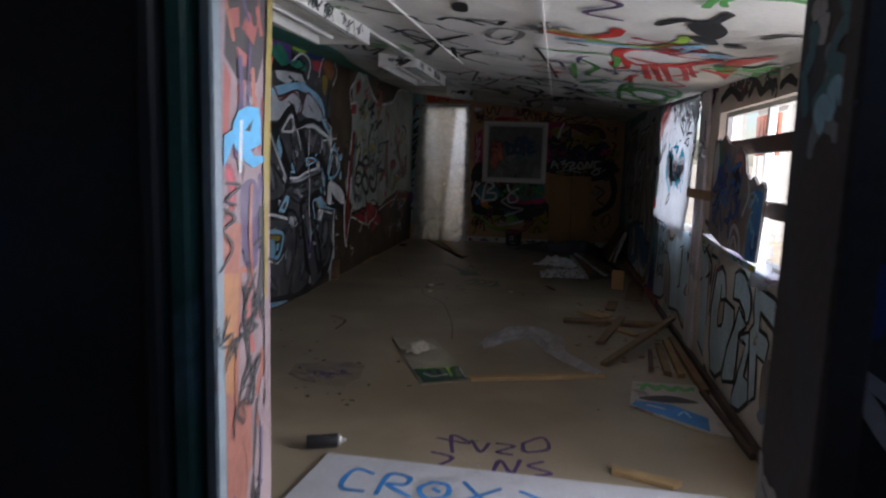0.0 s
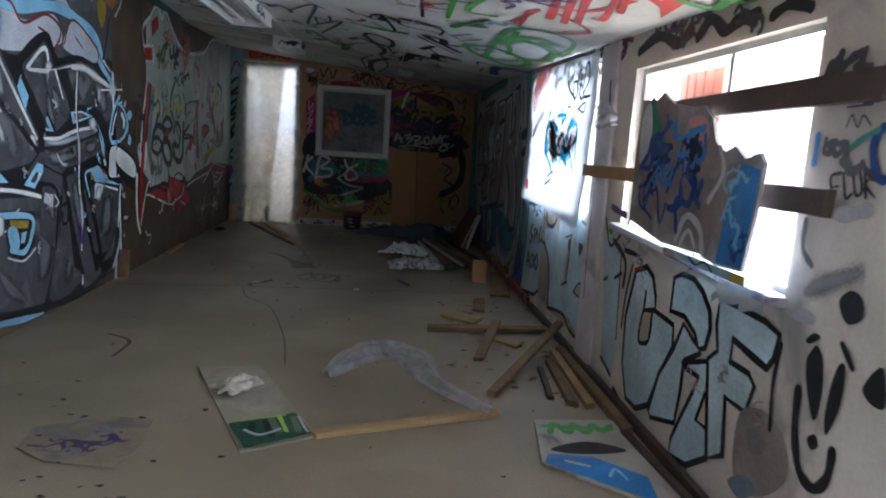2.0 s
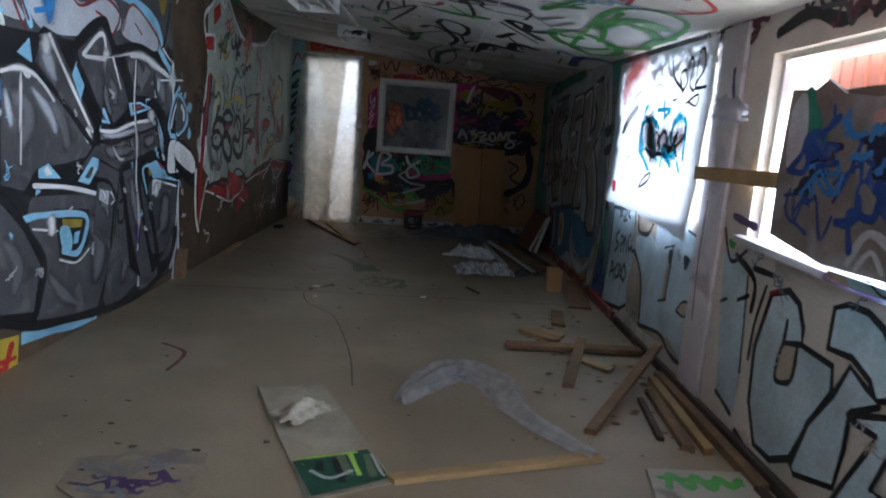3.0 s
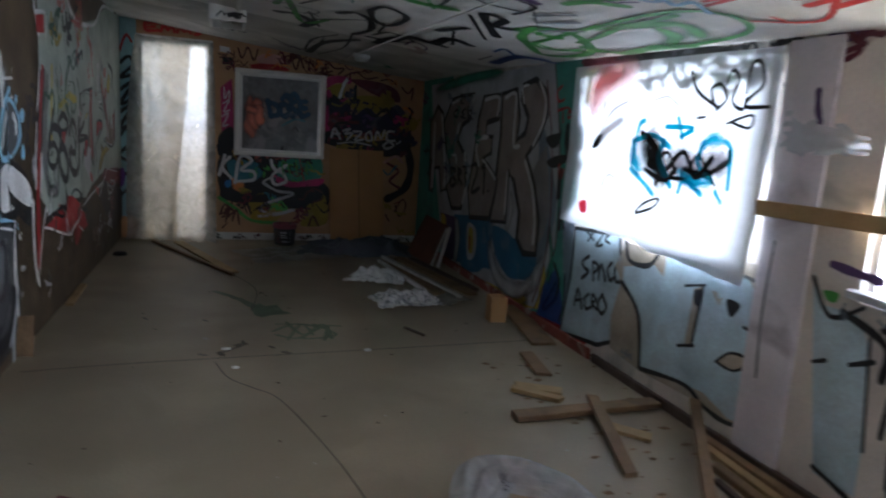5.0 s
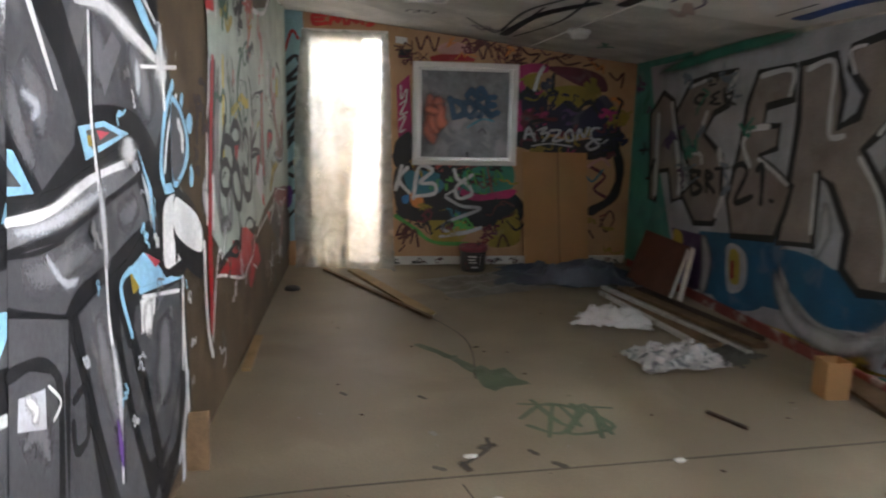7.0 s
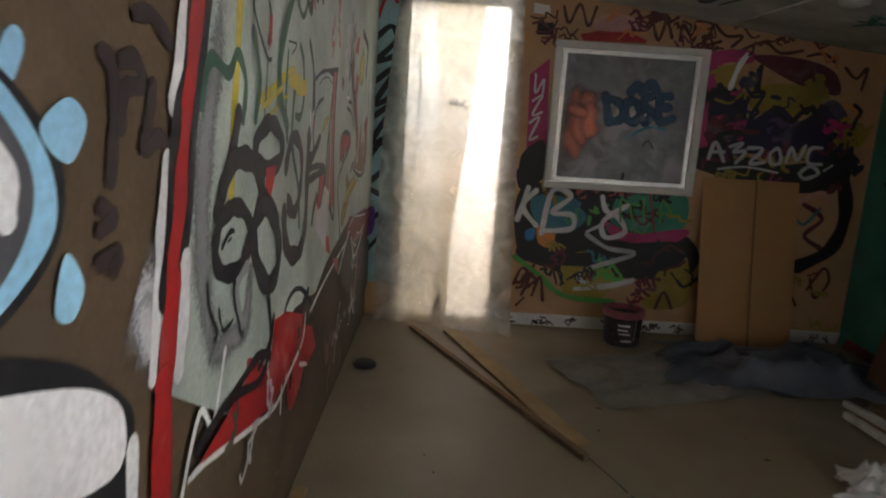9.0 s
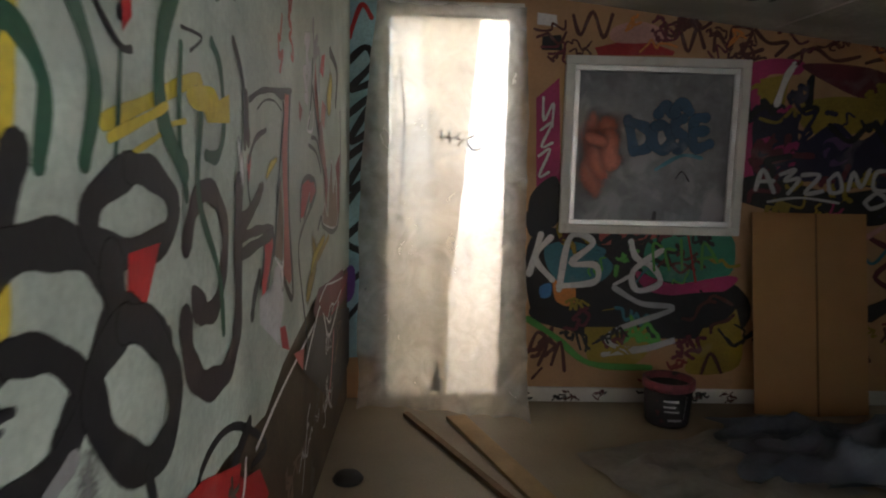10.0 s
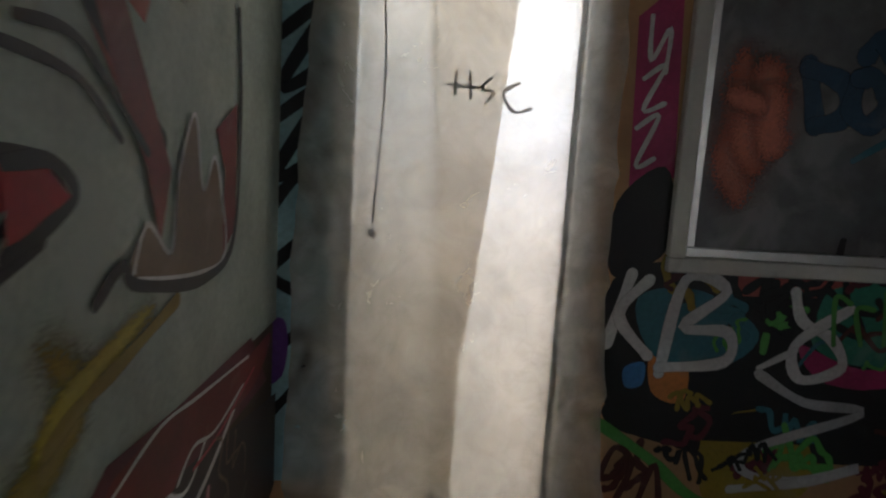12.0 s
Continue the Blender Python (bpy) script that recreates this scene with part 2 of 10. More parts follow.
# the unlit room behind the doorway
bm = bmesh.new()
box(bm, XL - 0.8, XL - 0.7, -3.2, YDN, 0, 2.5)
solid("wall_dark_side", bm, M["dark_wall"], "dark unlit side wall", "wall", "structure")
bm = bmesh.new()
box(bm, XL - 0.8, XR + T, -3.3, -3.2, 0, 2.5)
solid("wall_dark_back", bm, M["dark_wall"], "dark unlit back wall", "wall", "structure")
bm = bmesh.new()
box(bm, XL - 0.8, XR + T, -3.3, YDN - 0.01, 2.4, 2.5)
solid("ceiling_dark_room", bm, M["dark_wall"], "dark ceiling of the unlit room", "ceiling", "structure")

# ---- outside ----
# unseen walls, added to keep low sky light off the far door curtain
bm = bmesh.new()
box(bm, -2.9, -0.6, 11.25, 11.35, -0.16, 1.45)
box(bm, -2.9, -2.8, YF + T, 11.25, -0.16, 2.2)
solid("wall_porch", bm, M["pale_clad"], "unseen low wall added behind the far doorway to block sky light", "wall", "structure")
bm = bmesh.new()
bmesh.ops.create_grid(bm, x_segments=8, y_segments=8, size=1500)
g = solid("ground", bm, M["grass_ground"], "dry pale bare ground outside", "ground", "structure")
g.location.z = -0.16

# ---- paint: strokes and fills laid on walls, ceiling and floor ----
COLOURS = {
    "black": (0.012, 0.012, 0.014), "grey": (0.085, 0.084, 0.092), "midgrey": (0.25, 0.25, 0.25), "palegrey": (0.52, 0.54, 0.58), "greywhite": (0.58, 0.58, 0.60),
    "white": (0.86, 0.86, 0.86), "red": (0.46, 0.018, 0.02), "brightred": (0.72, 0.05, 0.035), "darkred": (0.22, 0.02, 0.02), "rosered": (0.60, 0.07, 0.10), "rosepale": (0.75, 0.30, 0.35), "palered": (0.65, 0.35, 0.30),
    "brickred": (0.45, 0.10, 0.08), "maroon": (0.14, 0.02, 0.035), "magenta": (0.50, 0.03, 0.16), "pink": (0.62, 0.16, 0.32), "palepink": (0.62, 0.45, 0.42), "coral": (0.70, 0.22, 0.14),
    "orange": (0.72, 0.26, 0.06), "orangebrown": (0.35, 0.12, 0.04), "yellow": (0.62, 0.48, 0.05), "mustard": (0.36, 0.26, 0.03), "lime": (0.42, 0.66, 0.08), "leafgreen": (0.10, 0.42, 0.08),
    "emerald": (0.03, 0.26, 0.17), "darkgreen": (0.02, 0.09, 0.05), "mossgreen": (0.15, 0.20, 0.12), "seagreen": (0.07, 0.34, 0.27), "teal": (0.04, 0.20, 0.26), "skyblue": (0.30, 0.60, 0.88),
    "brightblue": (0.05, 0.25, 0.62), "royalblue": (0.02, 0.07, 0.30), "oceanblue": (0.02, 0.15, 0.30), "bluegrey": (0.20, 0.26, 0.32), "brightcyan": (0.08, 0.45, 0.80), "cyan": (0.02, 0.42, 0.60),
    "paleblue": (0.30, 0.50, 0.56), "panelblue": (0.58, 0.73, 0.79), "palegreen": (0.46, 0.53, 0.46), "palemint": (0.55, 0.68, 0.62), "greybrown": (0.33, 0.28, 0.245), "brown": (0.22, 0.14, 0.09),
    "darkbrown": (0.10, 0.025, 0.02), "brownblack": (0.035, 0.022, 0.022), "beige": (0.50, 0.42, 0.32), "violet": (0.16, 0.06, 0.32), "purple": (0.10, 0.05, 0.15), "ink": (0.018, 0.014, 0.05),
    "slate": (0.165, 0.163, 0.175), "mauve": (0.36, 0.24, 0.25), "terracotta": (0.46, 0.14, 0.085), "orangedull": (0.55, 0.22, 0.07), "rosefilm": (0.85, 0.42, 0.40), "redfilm": (0.75, 0.03, 0.06), "smoke": (0.30, 0.27, 0.28),
    "bluetag": (0.02, 0.085, 0.16), "boardbrown": (0.12, 0.08, 0.045), "dirt": (0.10, 0.08, 0.06), "dirtpale": (0.36, 0.33, 0.28), "deepblue": (0.01, 0.03, 0.09),
}
PAINTS = {}


def paint_mat(colour):
    if colour not in PAINTS:
        c = COLOURS[colour]
        if colour in ("cyan", "rosefilm", "redfilm", "smoke"):
            PAINTS[colour] = soft_edge(sheet_material(colour + "_paint", c, c, 0.6))
            return PAINTS[colour]
        keep = 0.96 if max(c) < 0.04 else 0.75
        worn = tuple(keep * v + (1 - keep) * w for v, w in zip(c, (0.30, 0.28, 0.26)))
        PAINTS[colour] = soft_edge(material(colour + "_paint", c, 0.55, vary=0.28, scale=3.5, fine=70, bump=0.12, stain=worn, stain_scale=6.0, stain_at=0.57))
    return PAINTS[colour]


def soft_edge(m):
    """Spray paint thins out towards the edge of a stroke, in a speckle."""
    n, l = m.node_tree.nodes, m.node_tree.links
    cover = n.new("ShaderNodeAttribute")
    cover.attribute_name = "cover"
    geo = n.new("ShaderNodeNewGeometry")
    speck = n.new("ShaderNodeTexNoise")
    speck.inputs["Scale"].default_value, speck.inputs["Detail"].default_value = 160, 2
    l.new(geo.outputs["Position"], speck.inputs["Vector"])
    off = n.new("ShaderNodeMath")
    off.operation, off.inputs[1].default_value = "SUBTRACT", 0.5
    l.new(speck.outputs["Fac"], off.inputs[0])
    grain = n.new("ShaderNodeMath")
    grain.operation, grain.inputs[1].default_value = "MULTIPLY_ADD", 0.7
    l.new(off.outputs["Value"], grain.inputs[0])
    l.new(cover.outputs["Fac"], grain.inputs[2])
    step = n.new("ShaderNodeMapRange")
    step.interpolation_type = "SMOOTHSTEP"
    step.inputs["From Min"].default_value, step.inputs["From Max"].default_value = 0.08, 0.72
    l.new(grain.outputs["Value"], step.inputs["Value"])
    clear = n.new("ShaderNodeBsdfTransparent")
    k = n.new("ShaderNodeMixShader")
    l.new(step.outputs["Result"], k.inputs["Fac"])
    l.new(clear.outputs["BSDF"], k.inputs[1])
    l.new(n["Material Output"].inputs["Surface"].links[0].from_socket, k.inputs[2])
    l.new(k.outputs["Shader"], n["Material Output"].inputs["Surface"])
    return m


GAP = 0.00003
DEPTH = {}
RIGHT = ("right", wall_right, lambda u, v, h: (XR - h, u, v))
LEFT = ("left", wall_left, lambda u, v, h: (XL + h, u, v))
FAR = ("far", wall_far, lambda u, v, h: (u, YF - h, v))
JAMB = ("jamb", wall_entry, lambda u, v, h: (DX0 + h, u, v))
JAMB_DARK = ("jamb_dark", wall_entry, lambda u, v, h: (DX1 - h, u, v))
ENTRY = ("entry", wall_entry, lambda u, v, h: (u, YDN - h, v))
CEIL = ("ceil", ceiling, lambda u, v, h: (u, v, ceil_z(u, v) - 0.003 - h))
FLOOR = ("floor", bpy.data.objects["floor"], lambda u, v, h: (u, v, h))


def curve_points(pts, closed=False, steps=6):
    """Catmull-Rom through the points."""
    P = [Vector(p) for p in pts]
    n = len(P)
    out = []
    for i in range(n if closed else n - 1):
        if closed:
            a, b, c, d = P[i - 1], P[i], P[(i + 1) % n], P[(i + 2) % n]
        else:
            a, b, c, d = P[max(i - 1, 0)], P[i], P[i + 1], P[min(i + 2, n - 1)]
        for k in range(steps):
            t = k / steps
            out.append(0.5 * (2 * b + (c - a) * t + (2 * a - 5 * b + 4 * c - d) * t * t + (3 * b - a - 3 * c + d) * t ** 3))
    if not closed:
        out.append(P[-1])
    return out


def add_ribbon(bm, place, h, pts, width, slot, closed=False, rnd=random, soft=0.16):
    """A stroke: full paint along the middle, thinning out over the share `soft` of its half width."""
    lay = bm.verts.layers.float["cover"]
    n = len(pts)
    across = ((1 + soft * 0.6, 0.0), (1 - soft, 1.0), (soft - 1, 1.0), (-1 - soft * 0.6, 0.0)) if soft < 0.9 else ((1, 0.0), (0.55, 0.35), (0, 0.85), (-0.55, 0.35), (-1, 0.0))
    rows = []
    phase = rnd.random() * 6

    def vert(p, c, i=0):
        v = bm.verts.new(place(*p, h + GAP * 0.8 * i / n))
        v[lay] = c
        return v

    for i, p in enumerate(pts):
        a = pts[i - 1] if (closed or i > 0) else p
        b = pts[(i + 1) % n] if (closed or i < n - 1) else p
        d = b - a
        d = d.normalized() if d.length > 1e-6 else Vector((1, 0))
        side = Vector((-d.y, d.x)) * width * 0.5 * (1 + 0.13 * math.sin(i * 0.9 + phase))
        fade = 1.0 if soft < 0.9 or closed else math.sin(math.pi * (i + 0.001) / (n - 0.998)) ** 0.5
        rows.append([vert(p + side * k, c * fade, i) for k, c in across])
    for i in range(n if closed else n - 1):
        r0, r1 = rows[i], rows[(i + 1) % n]
        for k in range(len(across) - 1):
            try:
                bm.faces.new((r0[k], r1[k], r1[k + 1], r0[k + 1])).material_index = slot
            except ValueError:
                pass
    if not closed and soft < 0.9:
        for i, way in ((0, -1), (n - 1, 1)):
            d = pts[min(i + 1, n - 1)] - pts[max(i - 1, 0)]
            d = d.normalized() * way if d.length > 1e-6 else Vector((1, 0))
            s = Vector((-d.y, d.x))
            arc = [s * math.cos(a) + d * math.sin(a) for a in (math.pi * k / 5 for k in range(6))]
            core = [vert(pts[i] + q * width * 0.5 * (1 - soft), 1.0, i) for q in arc]
            rim = [vert(pts[i] + q * width * 0.5 * (1 + soft * 0.6), 0.0, i) for q in arc]
            bm.faces.new(core).material_index = slot
            for k in range(5):
                bm.faces.new((core[k], rim[k], rim[k + 1], core[k + 1])).material_index = slot


def add_fill(bm, place, h, pts, slot):
    lay = bm.verts.layers.float.get("cover") or bm.verts.layers.float.new("cover")
    vs = [bm.verts.new(place(*p, h)) for p in pts]
    for v in vs:
        v[lay] = 1.0
    f = bm.faces.new(vs)
    f.material_index = slot
    f.normal_update()
    bmesh.ops.triangulate(bm, faces=[f], ngon_method="EAR_CLIP")


def paint(surface, name, shapes, parent=None):
    """One painted piece: s is a stroke, g a soft spray cloud, f a rounded fill, p a straight-edged fill, o an outline round the fill before it."""
    key, owner, place = surface
    bm = bmesh.new()
    lay = bm.verts.layers.float.new("cover")
    slots = []
    rnd = random.Random(len(name) + len(shapes))
    last = None
    for sh in shapes:
        DEPTH[key] = DEPTH.get(key, 0) + 1
        h = 0.0012 + DEPTH[key] * GAP
        colour = sh[1]
        if colour not in slots:
            slots.append(colour)
        slot = slots.index(colour)
        if sh[0] in "sg":
            add_ribbon(bm, place, h, curve_points(sh[3]), sh[2], slot, rnd=rnd, soft=0.16 if sh[0] == "s" else 1.0)
        elif sh[0] == "f":
            last = curve_points(sh[2], True, 5)
            add_fill(bm, place, h, last, slot)
        elif sh[0] == "p":
            last = [Vector(p) for p in sh[2]]
            add_fill(bm, place, h, last, slot)
        else:
            add_ribbon(bm, place, h, last, sh[2], slot, closed=True, rnd=rnd)
            for p in last:
                ring = [bm.verts.new(place(p.x + sh[2] * 0.42 * math.cos(a), p.y + sh[2] * 0.42 * math.sin(a), h)) for a in (math.tau * k / 8 for k in range(8))]
                for v in ring:
                    v[lay] = 1.0
                bm.faces.new(ring).material_index = slot
    me = bpy.data.meshes.new(name)
    bm.to_mesh(me)
    bm.free()
    for c in slots:
        me.materials.append(paint_mat(c))
    ob = new(name, me)
    ob.parent = parent or owner
    return ob


def scribble(rnd, u, v, size, lean=0.0):
    """The looping line of a hurried tag that nobody can read."""
    n = rnd.randint(4, 9)
    pts = []
    for i in range(n):
        x = size * (i / (n - 1) - 0.5) + rnd.uniform(-0.16, 0.16) * size
        y = size * rnd.uniform(-0.28, 0.28) * (1 if i % 2 else -1)
        c, s = math.cos(lean), math.sin(lean)
        pts.append((u + x * c - y * s, v + x * s + y * c))
    return pts


def scribbles(surface, name, seed, count, urange, vrange, sizes, colours, widths, lean=0.3):
    rnd = random.Random(seed)
    shapes = []
    for _ in range(count):
        u, v, size, c = rnd.uniform(*urange), rnd.uniform(*vrange), rnd.uniform(*sizes), rnd.choice(colours)
        w, l = rnd.uniform(*widths), rnd.uniform(-lean, lean)
        for k in range(rnd.randint(1, 3)):
            shapes.append(("s", c, w, scribble(rnd, u + rnd.uniform(-0.3, 0.3) * size, v + rnd.uniform(-0.2, 0.2) * size, size * rnd.uniform(0.5, 1), l)))
    return tagged(paint(surface, name, shapes), kind="stuff")


def streaks(surface, name, seed, count, urange, vrange, length, colours, widths):
    """Runs and dabs of paint that go up and down."""
    rnd = random.Random(seed)
    shapes = []
    for _ in range(count):
        u, v, k = rnd.uniform(*urange), rnd.uniform(*vrange), rnd.uniform(*length)
        shapes.append(("s", rnd.choice(colours), rnd.uniform(*widths), [(u, v), (u + rnd.uniform(-0.015, 0.015), v - k * 0.5), (u + rnd.uniform(-0.03, 0.03), v - k)]))
    return tagged(paint(surface, name, shapes), kind="stuff")


# ---- entry doorway ----
bm = bmesh.new()
box(bm, DX0 - 0.018, DX0 + 0.003, YDN - 0.03, YDN, 0, 2.34)
frame_l = solid("door_frame", bevelled(bm, 0.004), material("pale_blue_trim", (0.24, 0.30, 0.34), 0.5, vary=0.2, scale=5, stain=(0.18, 0.12, 0.16), stain_scale=4),
                "chipped pale blue timber door casing", "door frame", "structure")
bm = bmesh.new()
box(bm, DX0 - 0.065, DX0 - 0.032, YDN - 0.045, YDN, 0, 2.34)
part("casing_board", bevelled(bm, 0.006), material("teal_trim", (0.05, 0.17, 0.15), 0.45, vary=0.3, scale=3, stain=(0.30, 0.45, 0.55), stain_scale=2.5, stain_at=0.58), frame_l, "teal painted board")
bm = bmesh.new()
box(bm, DX0 - 0.10, DX0 - 0.072, YDN - 0.06, YDN, 0, 2.34)
part("casing_edge", bevelled(bm, 0.006), material("dark_trim", (0.06, 0.06, 0.065), 0.45, vary=0.2, scale=3), frame_l, "dark grey edge strip")
bm = bmesh.new()
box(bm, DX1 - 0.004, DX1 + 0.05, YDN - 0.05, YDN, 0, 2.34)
part("casing_dark", bevelled(bm, 0.006), M["dark_wall"], frame_l, "near-black casing on the unlit side")
scribbles(ENTRY, "dark_tags", 3, 14, (0.52, 1.08), (0.2, 2.0), (0.15, 0.4), ["palegrey", "bluegrey", "midgrey", "maroon", "royalblue", "bluegrey"], (0.02, 0.05), 1.5)
scribbles(JAMB_DARK, "dark_tags", 5, 12, (YDN + 0.05, YD - 0.05), (0.2, 2.0), (0.1, 0.18), ["palegrey", "bluegrey", "skyblue", "teal"], (0.015, 0.03), 1.5)

# the bright reveal of the side doorway
bm = bmesh.new()
box(bm, XR - 0.015, XR + T + 0.01, SIDE[1] - 0.03, SIDE[1] + 0.05, 0.0, SIDE[3])
jamb_side = solid("side_door_jamb", bevelled(bm, 0.004), M["white"], "white timber jamb splashed with yellow and black paint", "door jamb", "structure")
SIDEJ = ("side_jamb", jamb_side, lambda u, v, h: (u, SIDE[1] - 0.03 - h, v))
scribbles(SIDEJ, "paint_marks", 9, 16, (XR, XR + 0.09), (0.15, 1.6), (0.05, 0.1), ["black", "black", "yellow", "lime", "red"], (0.008, 0.02), 1.5)

# ---- right wall: window frames, post, sheet, boards ----


def window_frame(name, opening, mat, x0, x1, w, label, mid=None):
    y0, y1, z0, z1 = opening
    bm = bmesh.new()
    box(bm, x0, x1, y0, y1, z1 - w, z1)
    top = solid(name, bm, mat, label, "window frame", "structure")
    for a in ((y0, y0 + w, z0, z1 - w), (y1 - w, y1, z0, z1 - w), (y0 + w, y1 - w, z0, z0 + w)) + (((mid, mid + w, z0 + w, z1 - w),) if mid else ()):
        b = bmesh.new()
        box(b, x0, x1, *a)
        part("frame_rail", bevelled(b, 0.003), mat, top)
    return top


big_frame = window_frame("window_1", BIG, M["metal"], XR + 0.04, XR + 0.08, 0.025, "bare aluminium window frame without its panes", mid=3.62)
for k in range(5):
    bm = bmesh.new()
    box(bm, XR + 0.20, XR + 0.225, 4.00 + 0.085 * k, 4.078 + 0.085 * k, 1.40, 1.64)
    part("shutter_board", bevelled(bm, 0.004), M["red_clad"], big_frame, "faded red shutter board")
window_frame("window_2", PALE, M["metal"], XR + 0.05, XR + 0.09, 0.03, "aluminium window frame behind a white sheet")

bm = bmesh.new()
box(bm, XR - 0.022, XR - 0.001, 4.72, 4.98, 0.0, ceil_z(XR, 4.8))
post = solid("window_post", bevelled(bm, 0.004), material("pale_pink_board", (0.78, 0.72, 0.74), 0.6, vary=0.12, scale=3, stain=(0.50, 0.44, 0.46), stain_scale=3), "pale pinkish painted post board between windows", "post", "structure")
POST = ("post", post, lambda u, v, h: (XR - 0.022 - h, u, v))
paint(POST, "paint_drips", [("s", "purple", 0.03, [(4.80, 1.62), (4.79, 1.55), (4.77, 1.50)]), ("s", "grey", 0.012, [(4.90, 1.0), (4.91, 0.7), (4.89, 0.4)]),
                        ])


def cloth(name, cols, rows, fn, mat, label, category, parent=None, uneven=0.0, seed=1):
    """A thin sheet: fn(s, t) gives the place for s, t in 0..1."""
    rnd = random.Random(seed)
    bm = bmesh.new()
    grid = [[bm.verts.new(fn(i / cols, j / rows)) for i in range(cols + 1)] for j in range(rows + 1)]
    for j in range(rows):
        for i in range(cols):
            if uneven and (i in (0, cols - 1) or j in (0, rows - 1)) and rnd.random() < uneven:
                continue
            bm.faces.new((grid[j][i], grid[j][i + 1], grid[j + 1][i + 1], grid[j + 1][i]))
    loose = [v for v in bm.verts if not v.link_faces]
    bmesh.ops.delete(bm, geom=loose, context="VERTS")
    if parent:
        return part(name, bm, mat, parent, label, smooth=True)
    return solid(name, bm, mat, label, category, smooth=True)


def nz(x, y, z=0.0, f=1.0):
    return noise.noise(Vector((x * f, y * f, z)))


def pale_sheet(s, t):
    y = 6.76 + (4.99 - 6.76) * s
    low = 0.83 - 0.10 * max(0.0, (s - 0.45)) + 0.03 * nz(s, 3, 0, 9)
    z = low + (1.84 - low) * t - 0.03 * s * t
    return (XR - 0.035 - 0.03 * (1 - t) ** 2 * (0.5 + s) + 0.012 * nz(s, t, 1, 5), y, z)


sheet = cloth("window_sheet", 30, 18, pale_sheet, M["sheet"], "white translucent plastic sheet with black and cyan tags over a window", "plastic sheet")
SHEET = ("sheet", sheet, lambda u, v, h: (XR - 0.066 - 0.014 * (1.84 - v) - h, u, v))

boards = thing("window_board", "torn blue-sprayed plywood panel nailed across the broken window", "board")
bm = bmesh.new()
outline = [(4.11, 0.95), (4.12, 1.2), (4.10, 1.48), (3.95, 1.47), (3.88, 1.50), (3.78, 1.45), (3.62, 1.43), (3.52, 1.43), (3.44, 1.38), (3.40, 1.30), (3.33, 1.27), (3.27, 1.29), (3.20, 1.25), (3.12, 1.27), (3.09, 1.24),
           (3.11, 1.05), (3.14, 0.90), (3.30, 0.89), (3.42, 0.91), (3.75, 0.90)]
front = [bm.verts.new((1.0, u, v)) for u, v in outline]
bm.faces.new(front)
ex = bmesh.ops.extrude_face_region(bm, geom=bm.faces[:])
for v in ex["geom"]:
    if isinstance(v, bmesh.types.BMVert):
        v.co.x += 0.012
bmesh.ops.recalc_face_normals(bm, faces=bm.faces[:])
panel = part("plywood_panel", bm, material("sprayed_plywood", (0.30, 0.25, 0.22), 0.7, vary=0.25, scale=5, stain=(0.42, 0.42, 0.44), stain_scale=3, stain_at=0.52), boards)
BOARD = ("board", panel, lambda u, v, h: (0.9995 - h, u, v))
paint(BOARD, "blue_spray", [
    ("p", "brightblue", [(3.30, 0.90), (3.14, 0.91), (3.10, 1.22), (3.22, 1.24), (3.28, 1.05)]),
    ("s", "emerald", 0.07, [(3.98, 1.45), (3.92, 1.35), (3.86, 1.28)]),
    ("f", "greywhite", [(4.08, 1.40), (4.0, 1.46), (3.96, 1.30), (4.06, 1.2)]),
    ("f", "palered", [(3.62, 1.38), (3.5, 1.39), (3.45, 1.32), (3.55, 1.28)]),
    ("s", "greywhite", 0.03, [(3.62, 0.93), (3.55, 1.03), (3.44, 1.0), (3.40, 0.92)]),
    ("s", "greywhite", 0.02, [(3.58, 0.92), (3.52, 0.98), (3.46, 0.93)]),
    ("s", "greywhite", 0.025, [(3.40, 1.10), (3.32, 1.2), (3.36, 1.28)])])
scribbles(BOARD, "blue_tags", 21, 18, (3.45, 3.90), (1.0, 1.36), (0.12, 0.26), ["royalblue", "royalblue", "brightblue", "ink"], (0.014, 0.03), 1.2)
scribbles(BOARD, "blue_tags", 23, 6, (3.15, 3.28), (0.95, 1.2), (0.08, 0.14), ["skyblue", "royalblue"], (0.01, 0.02), 1.2)


